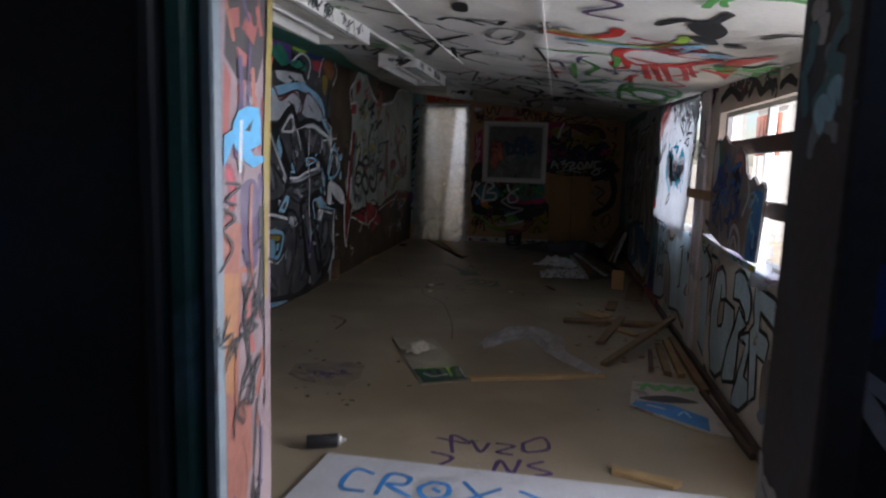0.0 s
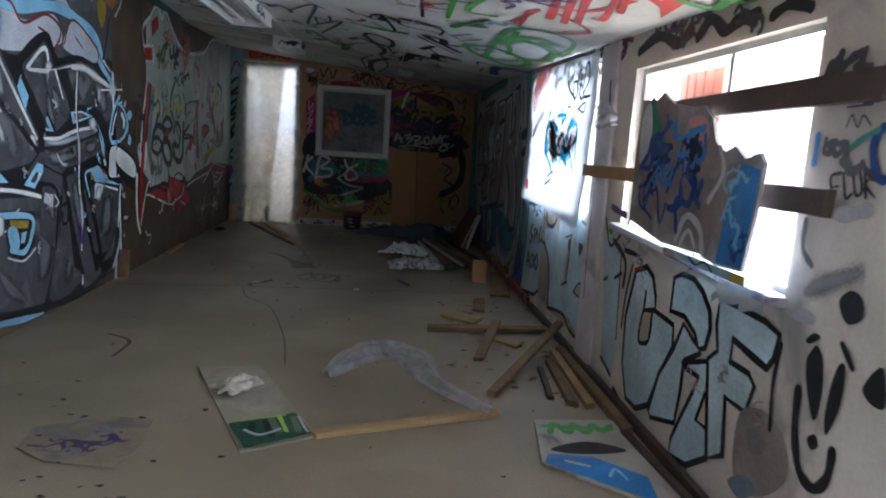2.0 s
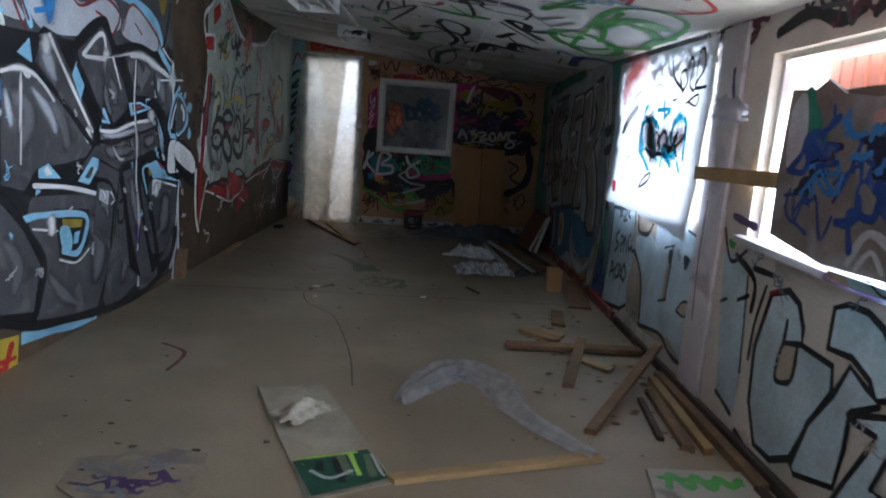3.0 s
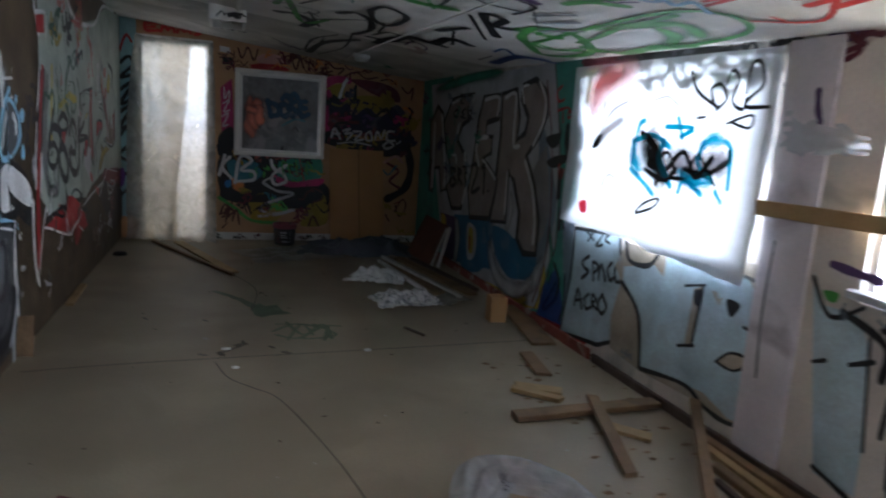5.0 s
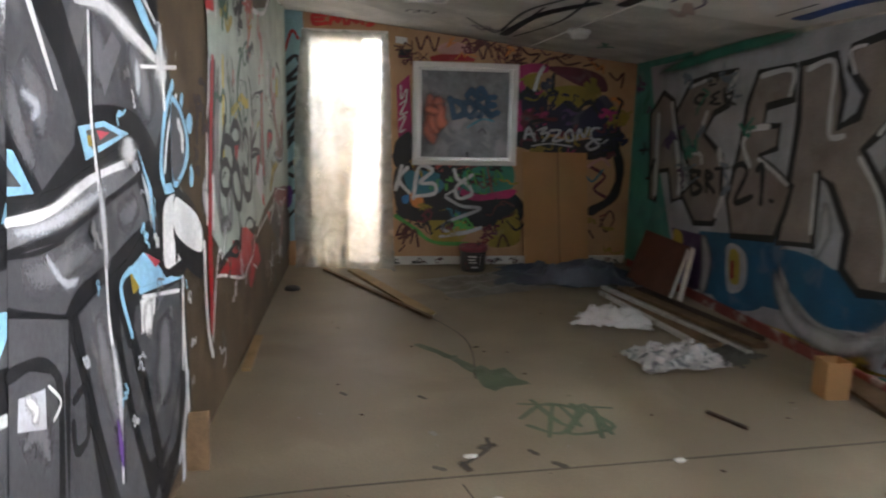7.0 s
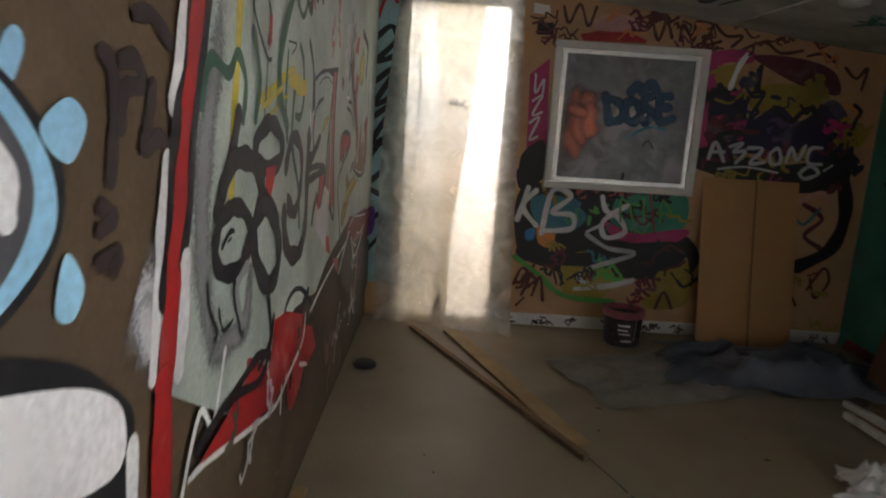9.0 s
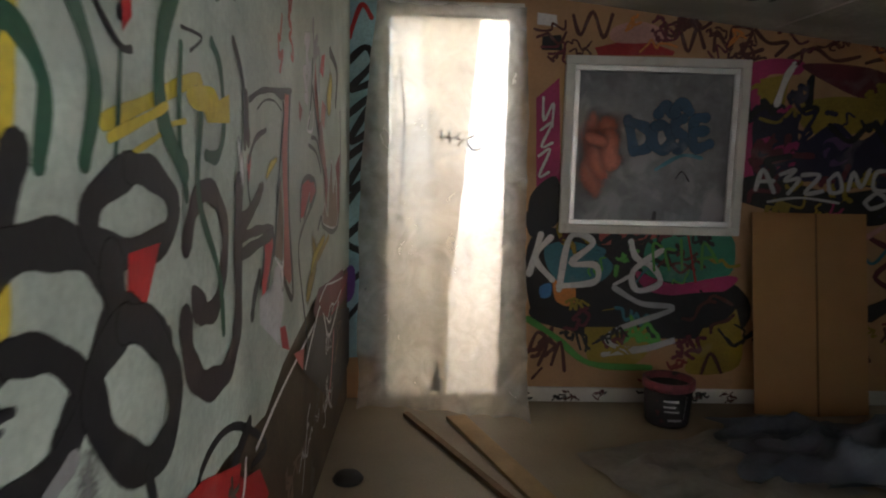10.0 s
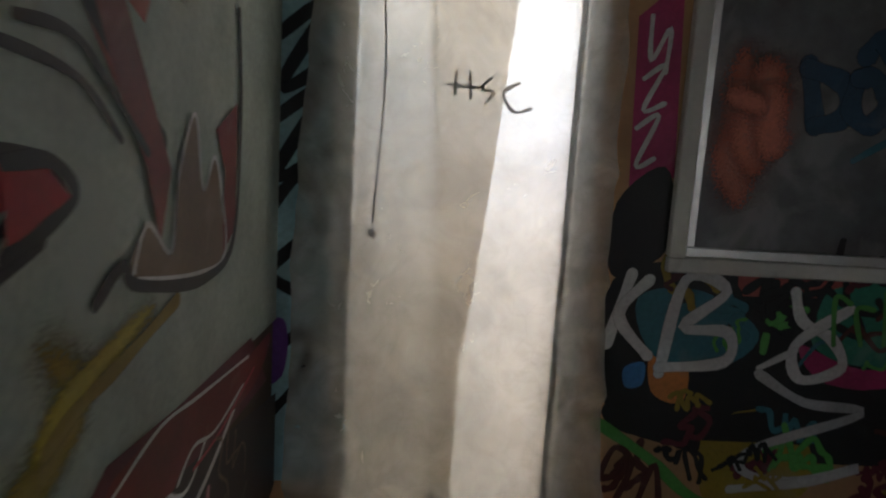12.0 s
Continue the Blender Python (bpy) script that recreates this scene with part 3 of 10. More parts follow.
def plank(name, a, b, width, thick, mat, label, lift=0.0, roll=0.0, parent=None, group="", category="timber plank"):
    """A plank with worn ends from a to b (places of its middle line); lift: height under it where it lies on others."""
    a, b = Vector(a), Vector(b)
    d = b - a
    L = d.length
    bm = bmesh.new()
    n = 6
    rnd = random.Random(int(1000 * (a.x + 3 * a.y + 7 * L)) % 9973)
    rings = []
    for i in range(n + 1):
        x = L * i / n
        jw = width * (1 + rnd.uniform(-0.035, 0.035)) / 2
        jt = thick / 2
        skew = rnd.uniform(-0.012, 0.012) if i in (0, n) else 0
        rings.append([bm.verts.new((x + skew * sy, sy * jw, sz * jt)) for sy, sz in ((-1, -0.8), (-0.93, -1), (0.93, -1), (1, -0.8), (1, 0.8), (0.93, 1), (-0.93, 1), (-1, 0.8))])
    for r0, r1 in zip(rings, rings[1:]):
        for k in range(8):
            bm.faces.new((r0[k], r0[(k + 1) % 8], r1[(k + 1) % 8], r1[k]))
    bm.faces.new(rings[0][::-1])
    bm.faces.new(rings[-1])
    bmesh.ops.recalc_face_normals(bm, faces=bm.faces[:])
    yaw, pitch = math.atan2(d.y, d.x), math.atan2(d.z, math.hypot(d.x, d.y))
    ob = part(name, bm, mat, parent) if parent else solid(name, bm, mat, label, category, group=group)
    ob.matrix_basis = Matrix.Translation(a) @ Euler((0, -pitch, yaw)).to_matrix().to_4x4() @ pose(0, 0, 0, roll)
    return ob


# boards nailed across the broken window
plank("window_plank", (1.055, 4.13, 1.425), (1.06, 2.70, 1.45), 0.08, 0.03, M["dark_timber"], "dark weathered plank nailed across the window", roll=90, category="board")
plank("window_plank", (1.035, 4.98, 1.135), (1.04, 4.05, 1.15), 0.065, 0.022, M["pale_timber"], "short pale timber slat nailed across the window", roll=90, category="board")
plank("window_plank", (1.055, 3.40, 1.14), (1.06, 2.86, 1.145), 0.075, 0.03, M["dark_timber"], "dark weathered plank nailed across the window", roll=90, category="board")
plank("window_sill", (1.085, 4.52, 0.875), (1.085, 3.04, 0.83), 0.07, 0.03, material("painted_sill", (0.55, 0.55, 0.58), 0.5, vary=0.15, scale=4, stain=(0.16, 0.10, 0.22), stain_scale=3, stain_at=0.5), "paint-splashed pale window sill", category="sill")
bm = bmesh.new()
box(bm, 0.992, 0.999, 3.10, 3.70, 0.862, 0.892)
strip = solid("painted_strip", bevelled(bm, 0.003), M["pale_blue"], "cyan and yellow sprayed strip under the window panel", "strip")
STRIP = ("strip", strip, lambda u, v, h: (0.992 - h, u, v))
paint(STRIP, "yellow_end", [("p", "yellow", [(3.10, 0.863), (3.19, 0.863), (3.19, 0.891), (3.10, 0.891)])])
paint(STRIP, "black_scrawl", [("s", "black", 0.008, [(3.3, 0.87), (3.36, 0.89), (3.42, 0.87), (3.48, 0.89)])])
paint(STRIP, "beige_end", [("p", "beige", [(3.58, 0.863), (3.7, 0.863), (3.7, 0.891), (3.6, 0.891)])])

film = clear_film("milky_film", (0.72, 0.74, 0.78), 0.35)
cloth("torn_film", 10, 8, lambda s, t: (1.03 + 0.03 * nz(s, t, 2, 4), 4.90 - 0.40 * s + 0.03 * nz(t, 1, 0, 4), 1.37 + 0.17 * t * (1 - 0.5 * s) + 0.02 * nz(s, 5, 0, 5)), film,
      "torn milky plastic film caught on the window post", "plastic film", uneven=0.4)
cloth("torn_film", 10, 12, lambda s, t: (1.045 + 0.03 * nz(s, t, 5, 4), 3.38 - 0.36 * s + 0.03 * t, 0.72 + 0.08 * s + 0.30 * t + 0.03 * nz(s, 8, 0, 6)), film,
      "torn milky plastic film hanging in the window corner", "plastic film", uneven=0.4, seed=4)

plank("skirting_timber", (1.078, 2.55, 0.027), (1.078, 6.2, 0.027), 0.05, 0.03, M["dark_timber"], "dark timber skirting along the wall", roll=90, category="skirting")
plank("skirting_timber", (1.075, 6.25, 0.035), (1.075, 10.4, 0.035), 0.07, 0.025, material("red_trim", (0.30, 0.07, 0.05), 0.6, vary=0.3, scale=4, stain=(0.5, 0.45, 0.4), stain_scale=5), "paint-splashed timber skirting along the wall", roll=90, category="skirting")

# ---- far wall: window, doorway sheets ----
FY = YF - 0.02
x0, x1, z0, z1 = FWIN
win = thing("far_window", "aluminium window with grimy glass sprayed blue and orange", "window")
for a in ((x0 - 0.05, x1 + 0.05, z1, z1 + 0.045), (x0 - 0.05, x1 + 0.05, z0 - 0.045, z0), (x0 - 0.05, x0, z0, z1), (x1, x1 + 0.05, z0, z1)):
    b = bmesh.new()
    box(b, a[0], a[1], FY - 0.012, YF + 0.05, a[2], a[3])
    part("outer_frame", bevelled(b, 0.004), M["white"], win, "worn white painted frame")
for a in ((x0, x1, z1 - 0.03, z1), (x0, x1, z0, z0 + 0.03), (x0, x0 + 0.03, z0 + 0.03, z1 - 0.03), (x1 - 0.03, x1, z0 + 0.03, z1 - 0.03)):
    b = bmesh.new()
    box(b, a[0], a[1], FY + 0.008, YF + 0.04, a[2], a[3])
    part("inner_frame", bevelled(b, 0.003), M["metal"], win)
b = bmesh.new()
box(b, x0 + 0.03, x1 - 0.03, FY + 0.02, FY + 0.026, z0 + 0.03, z1 - 0.03)
pane = part("pane", b, M["glass"], win, "dusty grey glass pane with spray paint")
b = bmesh.new()
box(b, x0 - 0.04, x1 + 0.04, YF + 0.06, YF + 0.09, z0 - 0.04, z1 + 0.04)
part("backing_board", b, M["dark_wall"], win, "dark board behind the glass")
PANE = ("pane", pane, lambda u, v, h: (u, FY + 0.0195 - h, v))

plank("skirting_far", (-1.30, YF - 0.012, 0.04), (1.08, YF - 0.012, 0.04), 0.08, 0.02, M["white"], "white painted skirting board with dark marks", roll=90, category="skirting")

dx0, dx1, dz = DOOR
frame_d = thing("far_door_frame", "white painted door frame half hidden by plastic", "door frame")
for a in ((dx0 - 0.06, dx0, 0, dz + 0.06), (dx1, dx1 + 0.06, 0, dz + 0.06), (dx0, dx1, dz, dz + 0.06)):
    b = bmesh.new()
    box(b, a[0], a[1], YF - 0.018, YF + T, a[2], a[3])
    part("frame_board", bevelled(b, 0.004), M["white"], frame_d)

curtain = thing("plastic_door_curtain", "crumpled yellowed translucent plastic sheets hanging over a bright doorway", "plastic curtain")


def back_sheet(s, t):
    x = dx0 + 0.004 + (dx1 - dx0 - 0.008) * s
    return (x, YF + 0.085 + 0.012 * nz(s, t * 3, 0, 4), 0.004 + (dz - 0.008) * t)


def mid_sheet(s, t):
    left = -1.71 - 0.10 * max(0.0, t - 0.4) / 0.6
    right = -1.63 + 0.17 * max(0.0, t - 0.30) ** 0.8 - 0.01 * (1 - t)
    x = left + (right - left) * s
    return (x, YF + 0.060 + 0.010 * nz(s * 2, t * 4, 4, 3) + 0.005 * nz(s * 5, t * 14, 8, 2), 0.006 + (dz - 0.012) * t)


def left_panel(s, t):
    l, r = -1.975, -1.70 - 0.10 * max(0.0, t - 0.4) / 0.6 + 0.01 * nz(t * 6, 3, 0, 1)
    return (l + (r - l) * s, YF + 0.040 + 0.008 * nz(s * 3, t * 5, 6, 2) + 0.005 * nz(s * 6, t * 16, 8, 2), 0.006 + (dz - 0.012) * t)


def ridge(s, t, k, f):
    """Sharp creases, as crumpled plastic has them."""
    return max(0.0, 1 - 3.5 * abs(nz(s * f, t * f * 2.3, k, 1)))


def hung_film(s, t):
    l = -2.045 - 0.085 * math.sin(min(1.0, 1.45 * (1 - t)) * 1.9) + 0.012 * nz(t * 7, 1, 0, 1)
    r = -1.275 + 0.055 * (1 - t) ** 0.7 + 0.012 * nz(t * 6, 7, 0, 1)
    side = abs(2 * s - 1) ** 2
    flare = (1 - t) ** 4
    foot = 0.012 + 0.05 * abs(nz(s * 5, 3, 1, 1)) - 0.006 * s
    y = YF - 0.045 - 0.03 * (1 - t) - flare * (0.05 + 0.16 * s) - 0.022 * side * math.sin(t * 7 + s * 3) + 0.03 * nz(s * 3, t * 5, 2, 1) * (0.4 + side)
    y -= (0.15 + 1.1 * side + 0.8 * flare) * (0.026 * ridge(s, t, 12, 3.0) + 0.011 * ridge(s, t, 15, 6.0) + 0.003 * ridge(s, t, 19, 11.0))
    return (l + (r - l) * s, min(y, YF - 0.022), foot + (2.125 - foot) * t + 0.02 * nz(s * 9, 5, 0, 1) * t)


cloth("back_sheet", 14, 30, back_sheet, sheet_material("cream_sheet", (0.80, 0.77, 0.70), (1.0, 0.97, 0.90), 0.9, vary=0.08, scale=7), "bright cream sheet", "", curtain)
cloth("left_panel", 12, 60, left_panel, sheet_material("pale_sheet", (0.72, 0.68, 0.60), (1.0, 0.95, 0.86), 0.56, vary=0.12, scale=7), "cream sheet with creases", "", curtain)
cloth("middle_sheet", 14, 60, mid_sheet, sheet_material("tan_sheet", (0.66, 0.60, 0.50), (1.0, 0.90, 0.76), 0.46, vary=0.14, scale=9), "creased tan sheet", "", curtain)
cloth("hung_film", 70, 190, hung_film, clear_film("door_film", (0.78, 0.76, 0.71), 0.60, 0.16, share=0.45, crease=0.88, cell=11.0, folds=0.05), "crumpled clear plastic hung over the doorway", "", curtain)
DSHEET = ("dsheet", curtain, lambda u, v, h: (u, YF + 0.022 - h, v))
paint(DSHEET, "marker_tag", [("s", "black", 0.010, [(-1.70, 1.49), (-1.70, 1.43)]), ("s", "black", 0.010, [(-1.66, 1.49), (-1.655, 1.42)]), ("s", "black", 0.010, [(-1.72, 1.455), (-1.62, 1.45)]),
                             ("s", "black", 0.010, [(-1.60, 1.48), (-1.625, 1.45), (-1.59, 1.44), (-1.61, 1.41)]), ("s", "black", 0.010, [(-1.52, 1.47), (-1.56, 1.44), (-1.53, 1.39), (-1.48, 1.40)]),
                             ("s", "dirt", 0.02, [(-1.925, 1.02), (-1.915, 1.01)]), ("s", "dirt", 0.006, [(-1.93, 1.9), (-1.90, 1.5), (-1.92, 1.05)])])
b = bmesh.new()
add_fill(b, lambda u, v, h: (u, YF + 0.018, v), 0, [Vector(p) for p in ((-1.735, 0.04), (-1.67, 0.04), (-1.69, 0.2), (-1.705, 0.21))], 0)
part("dark_tear", b, paint_mat("black"), curtain, "dark gap torn at the hem")

# ---- ceiling fittings ----


def batten_light(name, x0, x1, y0, y1, drop, label):
    zc = min(ceil_z(x0, y0), ceil_z(x1, y0), ceil_z(x0, y1), ceil_z(x1, y1))
    t = thing(name, label, "ceiling light")
    top = max(ceil_z(x0, y0), ceil_z(x0, y1))
    for a in ((x0, x0 + 0.025, y0, y1), (x1 - 0.025, x1, y0, y1), (x0 + 0.025, x1 - 0.025, y0, y0 + 0.025), (x0 + 0.025, x1 - 0.025, y1 - 0.025, y1)):
        b = bmesh.new()
        box(b, *a, zc - drop, top + 0.02)
        part("side_panel", b, M["white"], t)
    b = bmesh.new()
    box(b, x0 + 0.025, x1 - 0.025, y0 + 0.025, y1 - 0.025, zc - 0.012, zc)
    part("reflector", b, M["white"], t, "dusty white reflector")
    for k in (0.33, 0.67):
        xc = x0 + (x1 - x0) * k
        b = bmesh.new()
        bmesh.ops.create_cone(b, segments=10, radius1=0.013, radius2=0.013, depth=y1 - y0 - 0.09, matrix=pose(xc, (y0 + y1) / 2, zc - 0.035, 90))
        part("tube", b, M["white"], t, "dead fluorescent tube", smooth=True)
    SIDEP = (name + str(y0), t, lambda u, v, h: (x1 + h, u, v))
    scribbles(SIDEP, "black_tags", int(y0 * 10), 10, (y0 + 0.1, y1 - 0.1), (zc - drop + 0.02, zc - 0.01), (0.06, 0.16), ["black"], (0.008, 0.014), 0.3)
    FRONT = (name + "f" + str(y0), t, lambda u, v, h: (u, y0 - h, v))
    scribbles(FRONT, "black_tags", int(y0 * 7), 5, (x0 + 0.05, x1 - 0.05), (zc - drop + 0.025, zc - 0.01), (0.05, 0.1), ["black"], (0.007, 0.012), 0.3)
    return t


batten_light("ceiling_light", -1.38, -1.05, 2.75, 3.95, 0.07, "broken white fluorescent ceiling light covered in black tags")
batten_light("ceiling_light", -1.36, -1.05, 5.30, 6.72, 0.07, "broken white fluorescent ceiling light covered in black tags")
batten_light("ceiling_light", -1.27, -1.00, 8.13, 8.62, 0.085, "short white ceiling light box with scribbled front")
plank("ceiling_conduit", (-1.08, 2.2, ceil_z(-1.08, 2.2) - 0.006), (-1.06, 8.15, ceil_z(-1.06, 8.15) - 0.006), 0.03, 0.012, M["white"], "white cable conduit on the ceiling", category="conduit")
for xx, a, c in ((0.01, 1.6, 10.4), (-0.66, 1.6, 5.2)):
    plank("ceiling_strip", (xx, a, ceil_z(xx, a) - 0.008), (xx, c, ceil_z(xx, c) - 0.008), 0.009, 0.008, M["ceiling"], "white cover strip on a ceiling joint", category="cover strip")
b = bmesh.new()
prof = ((0.085, 0.03), (0.085, -0.02), (0.068, -0.03), (0.062, -0.055), (0.03, -0.068))
rings = [[b.verts.new((r * math.cos(math.tau * k / 20), r * math.sin(math.tau * k / 20), z)) for k in range(20)] for r, z in prof]
for r0, r1 in zip(rings, rings[1:]):
    for k in range(20):
        b.faces.new((r0[k], r0[(k + 1) % 20], r1[(k + 1) % 20], r1[k]))
b.faces.new(rings[-1])
b.faces.new(rings[0][::-1])
bmesh.ops.recalc_face_normals(b, faces=b.faces[:])
det = solid("smoke_detector", b, M["white"], "round white smoke detector on the ceiling", "smoke detector", smooth=True)
det.location = (0.10, 9.28, ceil_z(0.10, 9.28) - 0.005)

# ---- things in the room ----
card = thing("cardboard_sheet", "tall folded brown cardboard sheet leaning on the wall", "cardboard")


def lean(x, z, off=0.0):
    return (x + 0.03 * (1 - z / 1.09), YF - 0.03 - 0.15 * (1 - z / 1.09) - off, z)


for a, c, o0, o1 in ((0.0, 0.335, 0.0, 0.03), (0.335, 0.635, 0.03, 0.0)):
    b = bmesh.new()
    zs = [0.003, 0.36, 0.72, 1.09]
    f = [[b.verts.new(lean(x, z, o)) for x, o in ((a, o0), ((a + c) / 2, (o0 + o1) / 2 + 0.002), (c, o1))] for z in zs]
    for r0, r1 in zip(f, f[1:]):
        for k in range(2):
            b.faces.new((r0[k], r0[k + 1], r1[k + 1], r1[k]))
    b.normal_update()
    bmesh.ops.solidify(b, geom=b.faces[:], thickness=0.006)
    part("flap", b, M["cardboard"], card)
plank("crease", (0.365, YF - 0.2125, 0.004), (0.335, YF - 0.0625, 1.088), 0.012, 0.004, material("cardboard_crease", (0.26, 0.14, 0.06), 0.85, vary=0.1), "", parent=card)

bucket = thing("paint_bucket", "black plastic paint bucket with a red-splashed rim and white print", "bucket", place=pose(-0.50, 10.22, 0))
bucket_mat = material("black_bucket", (0.03, 0.028, 0.03), 0.45, vary=0.3, scale=12, stain=(0.25, 0.05, 0.06), stain_scale=9, stain_at=0.6)
b = bmesh.new()
prof = ((0.0, 0.004), (0.105, 0.004), (0.112, 0.02), (0.125, 0.23), (0.120, 0.23), (0.106, 0.03), (0.0, 0.03))
rings = [[b.verts.new((r * math.cos(math.tau * k / 28), r * math.sin(math.tau * k / 28), z)) for k in range(28)] for r, z in prof[1:-1]]
for r0, r1 in zip(rings, rings[1:]):
    for k in range(28):
        b.faces.new((r0[k], r0[(k + 1) % 28], r1[(k + 1) % 28], r1[k]))
b.faces.new(rings[0][::-1])
b.faces.new(rings[-1])
part("body", b, bucket_mat, bucket, smooth=True)
b = bmesh.new()
rim = [[b.verts.new((r * math.cos(math.tau * k / 28), r * math.sin(math.tau * k / 28), z)) for k in range(28)] for r, z in ((0.124, 0.19), (0.133, 0.195), (0.133, 0.238), (0.118, 0.238), (0.118, 0.2))]
for r0, r1 in zip(rim, rim[1:]):
    for k in range(28):
        b.faces.new((r0[k], r0[(k + 1) % 28], r1[(k + 1) % 28], r1[k]))
part("rim", b, material("red_rim", (0.32, 0.07, 0.09), 0.5, vary=0.3, scale=20, stain=(0.05, 0.04, 0.04), stain_scale=12), bucket, "red-splashed rim", smooth=True)
BUCK = ("bucket", bucket, lambda u, v, h: ((0.114 + 0.058 * v + h) * math.sin(u), -(0.114 + 0.058 * v + h) * math.cos(u), v))
paint(BUCK, "print", [("s", "white", 0.012, [(-0.5, 0.15), (0.1, 0.15)]), ("s", "white", 0.010, [(-0.5, 0.12), (0.0, 0.12)]), ("s", "white", 0.008, [(-0.45, 0.095), (0.15, 0.095)]),
                      ("s", "white", 0.02, [(0.45, 0.17), (0.40, 0.06)]), ("s", "greywhite", 0.012, [(-0.3, 0.05), (0.3, 0.05)])], bucket)


def crumple(name, centre, size, turn, height, mat, label, category, seed, n=26, edge=0.3, uneven=0.25, folds=3.0):
    """A crumpled sheet lying on the floor."""
    def fn(s, t):
        u, v = (s - 0.5), (t - 0.5)
        e = 1 + edge * nz(s * 2, t * 2, seed, 2)
        x, y = u * size[0] * e, v * size[1] * e
        k = max(0.0, 1 - (2 * abs(u)) ** 3) * max(0.0, 1 - (2 * abs(v)) ** 3)
        z = height * (0.2 + 0.8 * k) * (0.9 * abs(nz(s * folds * 0.7, t * folds, seed + 3, 1)) + 0.55 * max(0.0, 1 - 3.2 * abs(nz(s * folds, t * folds * 1.3, seed + 5, 1))) + 0.22 * max(0.0, 1 - 4 * abs(nz(s * folds * 2.5, t * folds * 2, seed + 9, 1)))) + 0.004
        c, si = math.cos(turn), math.sin(turn)
        return (centre[0] + x * c - y * si, centre[1] + x * si + y * c, z)
    return cloth(name, n, n, fn, mat, label, category, uneven=uneven, seed=int(seed))


tarp_mat = material("grey_blue_tarp", (0.10, 0.12, 0.155), 0.45, vary=0.25, scale=4, stain=(0.07, 0.08, 0.105), stain_scale=3)
film_floor = clear_film("floor_film", (0.34, 0.33, 0.31), 0.35)
crumple("tarpaulin", (0.30, 9.78), (1.30, 0.72), -0.1, 0.20, tarp_mat, "crumpled dark grey-blue tarpaulin on the floor", "tarpaulin", 3, n=50, uneven=0.0, edge=0.2, folds=2.8)
crumple("plastic_sheet", (-0.50, 9.62), (0.95, 0.72), 0.35, 0.07, material("pale_floor_film", (0.27, 0.25, 0.215), 0.33, vary=0.2, scale=9, fine=30, bump=0.3), "dusty clear plastic sheet spread on the floor", "plastic sheet", 7, uneven=0.0, edge=0.12)
crumple("plastic_bag", (0.18, 8.45), (0.50, 0.32), -0.4, 0.13, material("white_bag", (0.74, 0.73, 0.72), 0.45, vary=0.1, scale=10), "crumpled white plastic bag on the floor", "plastic bag", 11, n=56, uneven=0.6, folds=5.0)
crumple("newspaper", (0.24, 7.70), (0.52, 0.38), 0.1, 0.095, material("crumpled_paper", (0.62, 0.60, 0.57), 0.7, vary=0.2, scale=14, stain=(0.16, 0.17, 0.18), stain_scale=14, stain_at=0.52), "crumpled printed newspaper and plastic on the floor", "newspaper", 13, n=64, uneven=0.7, folds=6.5)
crumple("newspaper", (0.62, 7.72), (0.35, 0.25), 0.6, 0.05, film_floor, "crumpled clear wrapper on the floor", "wrapper", 17, n=16, uneven=0.5, folds=5)

white_strip = material("white_strip", (0.62, 0.61, 0.58), 0.5, vary=0.12, scale=6, stain=(0.35, 0.32, 0.28), stain_scale=6)
for a, c, w, m, lab in (((0.42, 9.3, 0.05), (0.72, 7.72, 0.025), 0.035, white_strip, "long white metal strip in a pile on the floor"),
                        ((0.36, 9.2, 0.03), (0.48, 7.95, 0.03), 0.03, white_strip, "long white metal strip in a pile on the floor"),
                        ((0.58, 9.3, 0.04), (0.86, 7.82, 0.03), 0.10, M["timber"], "weathered grey timber in a pile on the floor"),
                        ((0.72, 9.3, 0.03), (0.93, 7.95, 0.03), 0.09, M["dark_timber"], "dark timber length in a pile on the floor"),
                        ((0.46, 9.2, 0.015), (0.60, 7.9, 0.015), 0.13, M["timber"], "weathered grey timber in a pile on the floor")):
    plank("pile_length", a, c, w, 0.03, m, lab, group="pile of lengths", category="timber length")

panel_r = thing("leaning_board", "red-brown board leaning in the corner beside a white frame", "board")
b = bmesh.new()
q = [b.verts.new(p) for p in ((0.78, 9.72, 0.01), (0.85, 9.08, 0.01), (1.08, 9.20, 0.40), (1.06, 9.98, 0.42))]
b.faces.new(q)
b.normal_update()
bmesh.ops.solidify(b, geom=b.faces[:], thickness=0.02)
part("panel", b, material("red_brown_board", (0.16, 0.06, 0.035), 0.6, vary=0.2, scale=4), panel_r)
plank("frame_length", (0.92, 8.98, 0.012), (1.07, 9.12, 0.40), 0.035, 0.02, M["white"], "", parent=panel_r)
plank("frame_length", (0.86, 9.02, 0.012), (1.05, 9.16, 0.38), 0.02, 0.02, M["white"], "", parent=panel_r)

b = bmesh.new()
w = 0.062
carton = thing("cardboard_box", "small open brown cardboard box on the floor", "box", place=pose(0.80, 7.14, 0, 0, 0, -4))
for a in ((-w, w, -w, -w + 0.006), (-w, w, w - 0.006, w), (-w, -w + 0.006, -w + 0.006, w - 0.006), (w - 0.006, w, -w + 0.006, w - 0.006)):
    bb = bmesh.new()
    box(bb, a[0], a[1], a[2], a[3], 0, 0.19)
    part("side", bb, M["cardboard"], carton)
b.free()

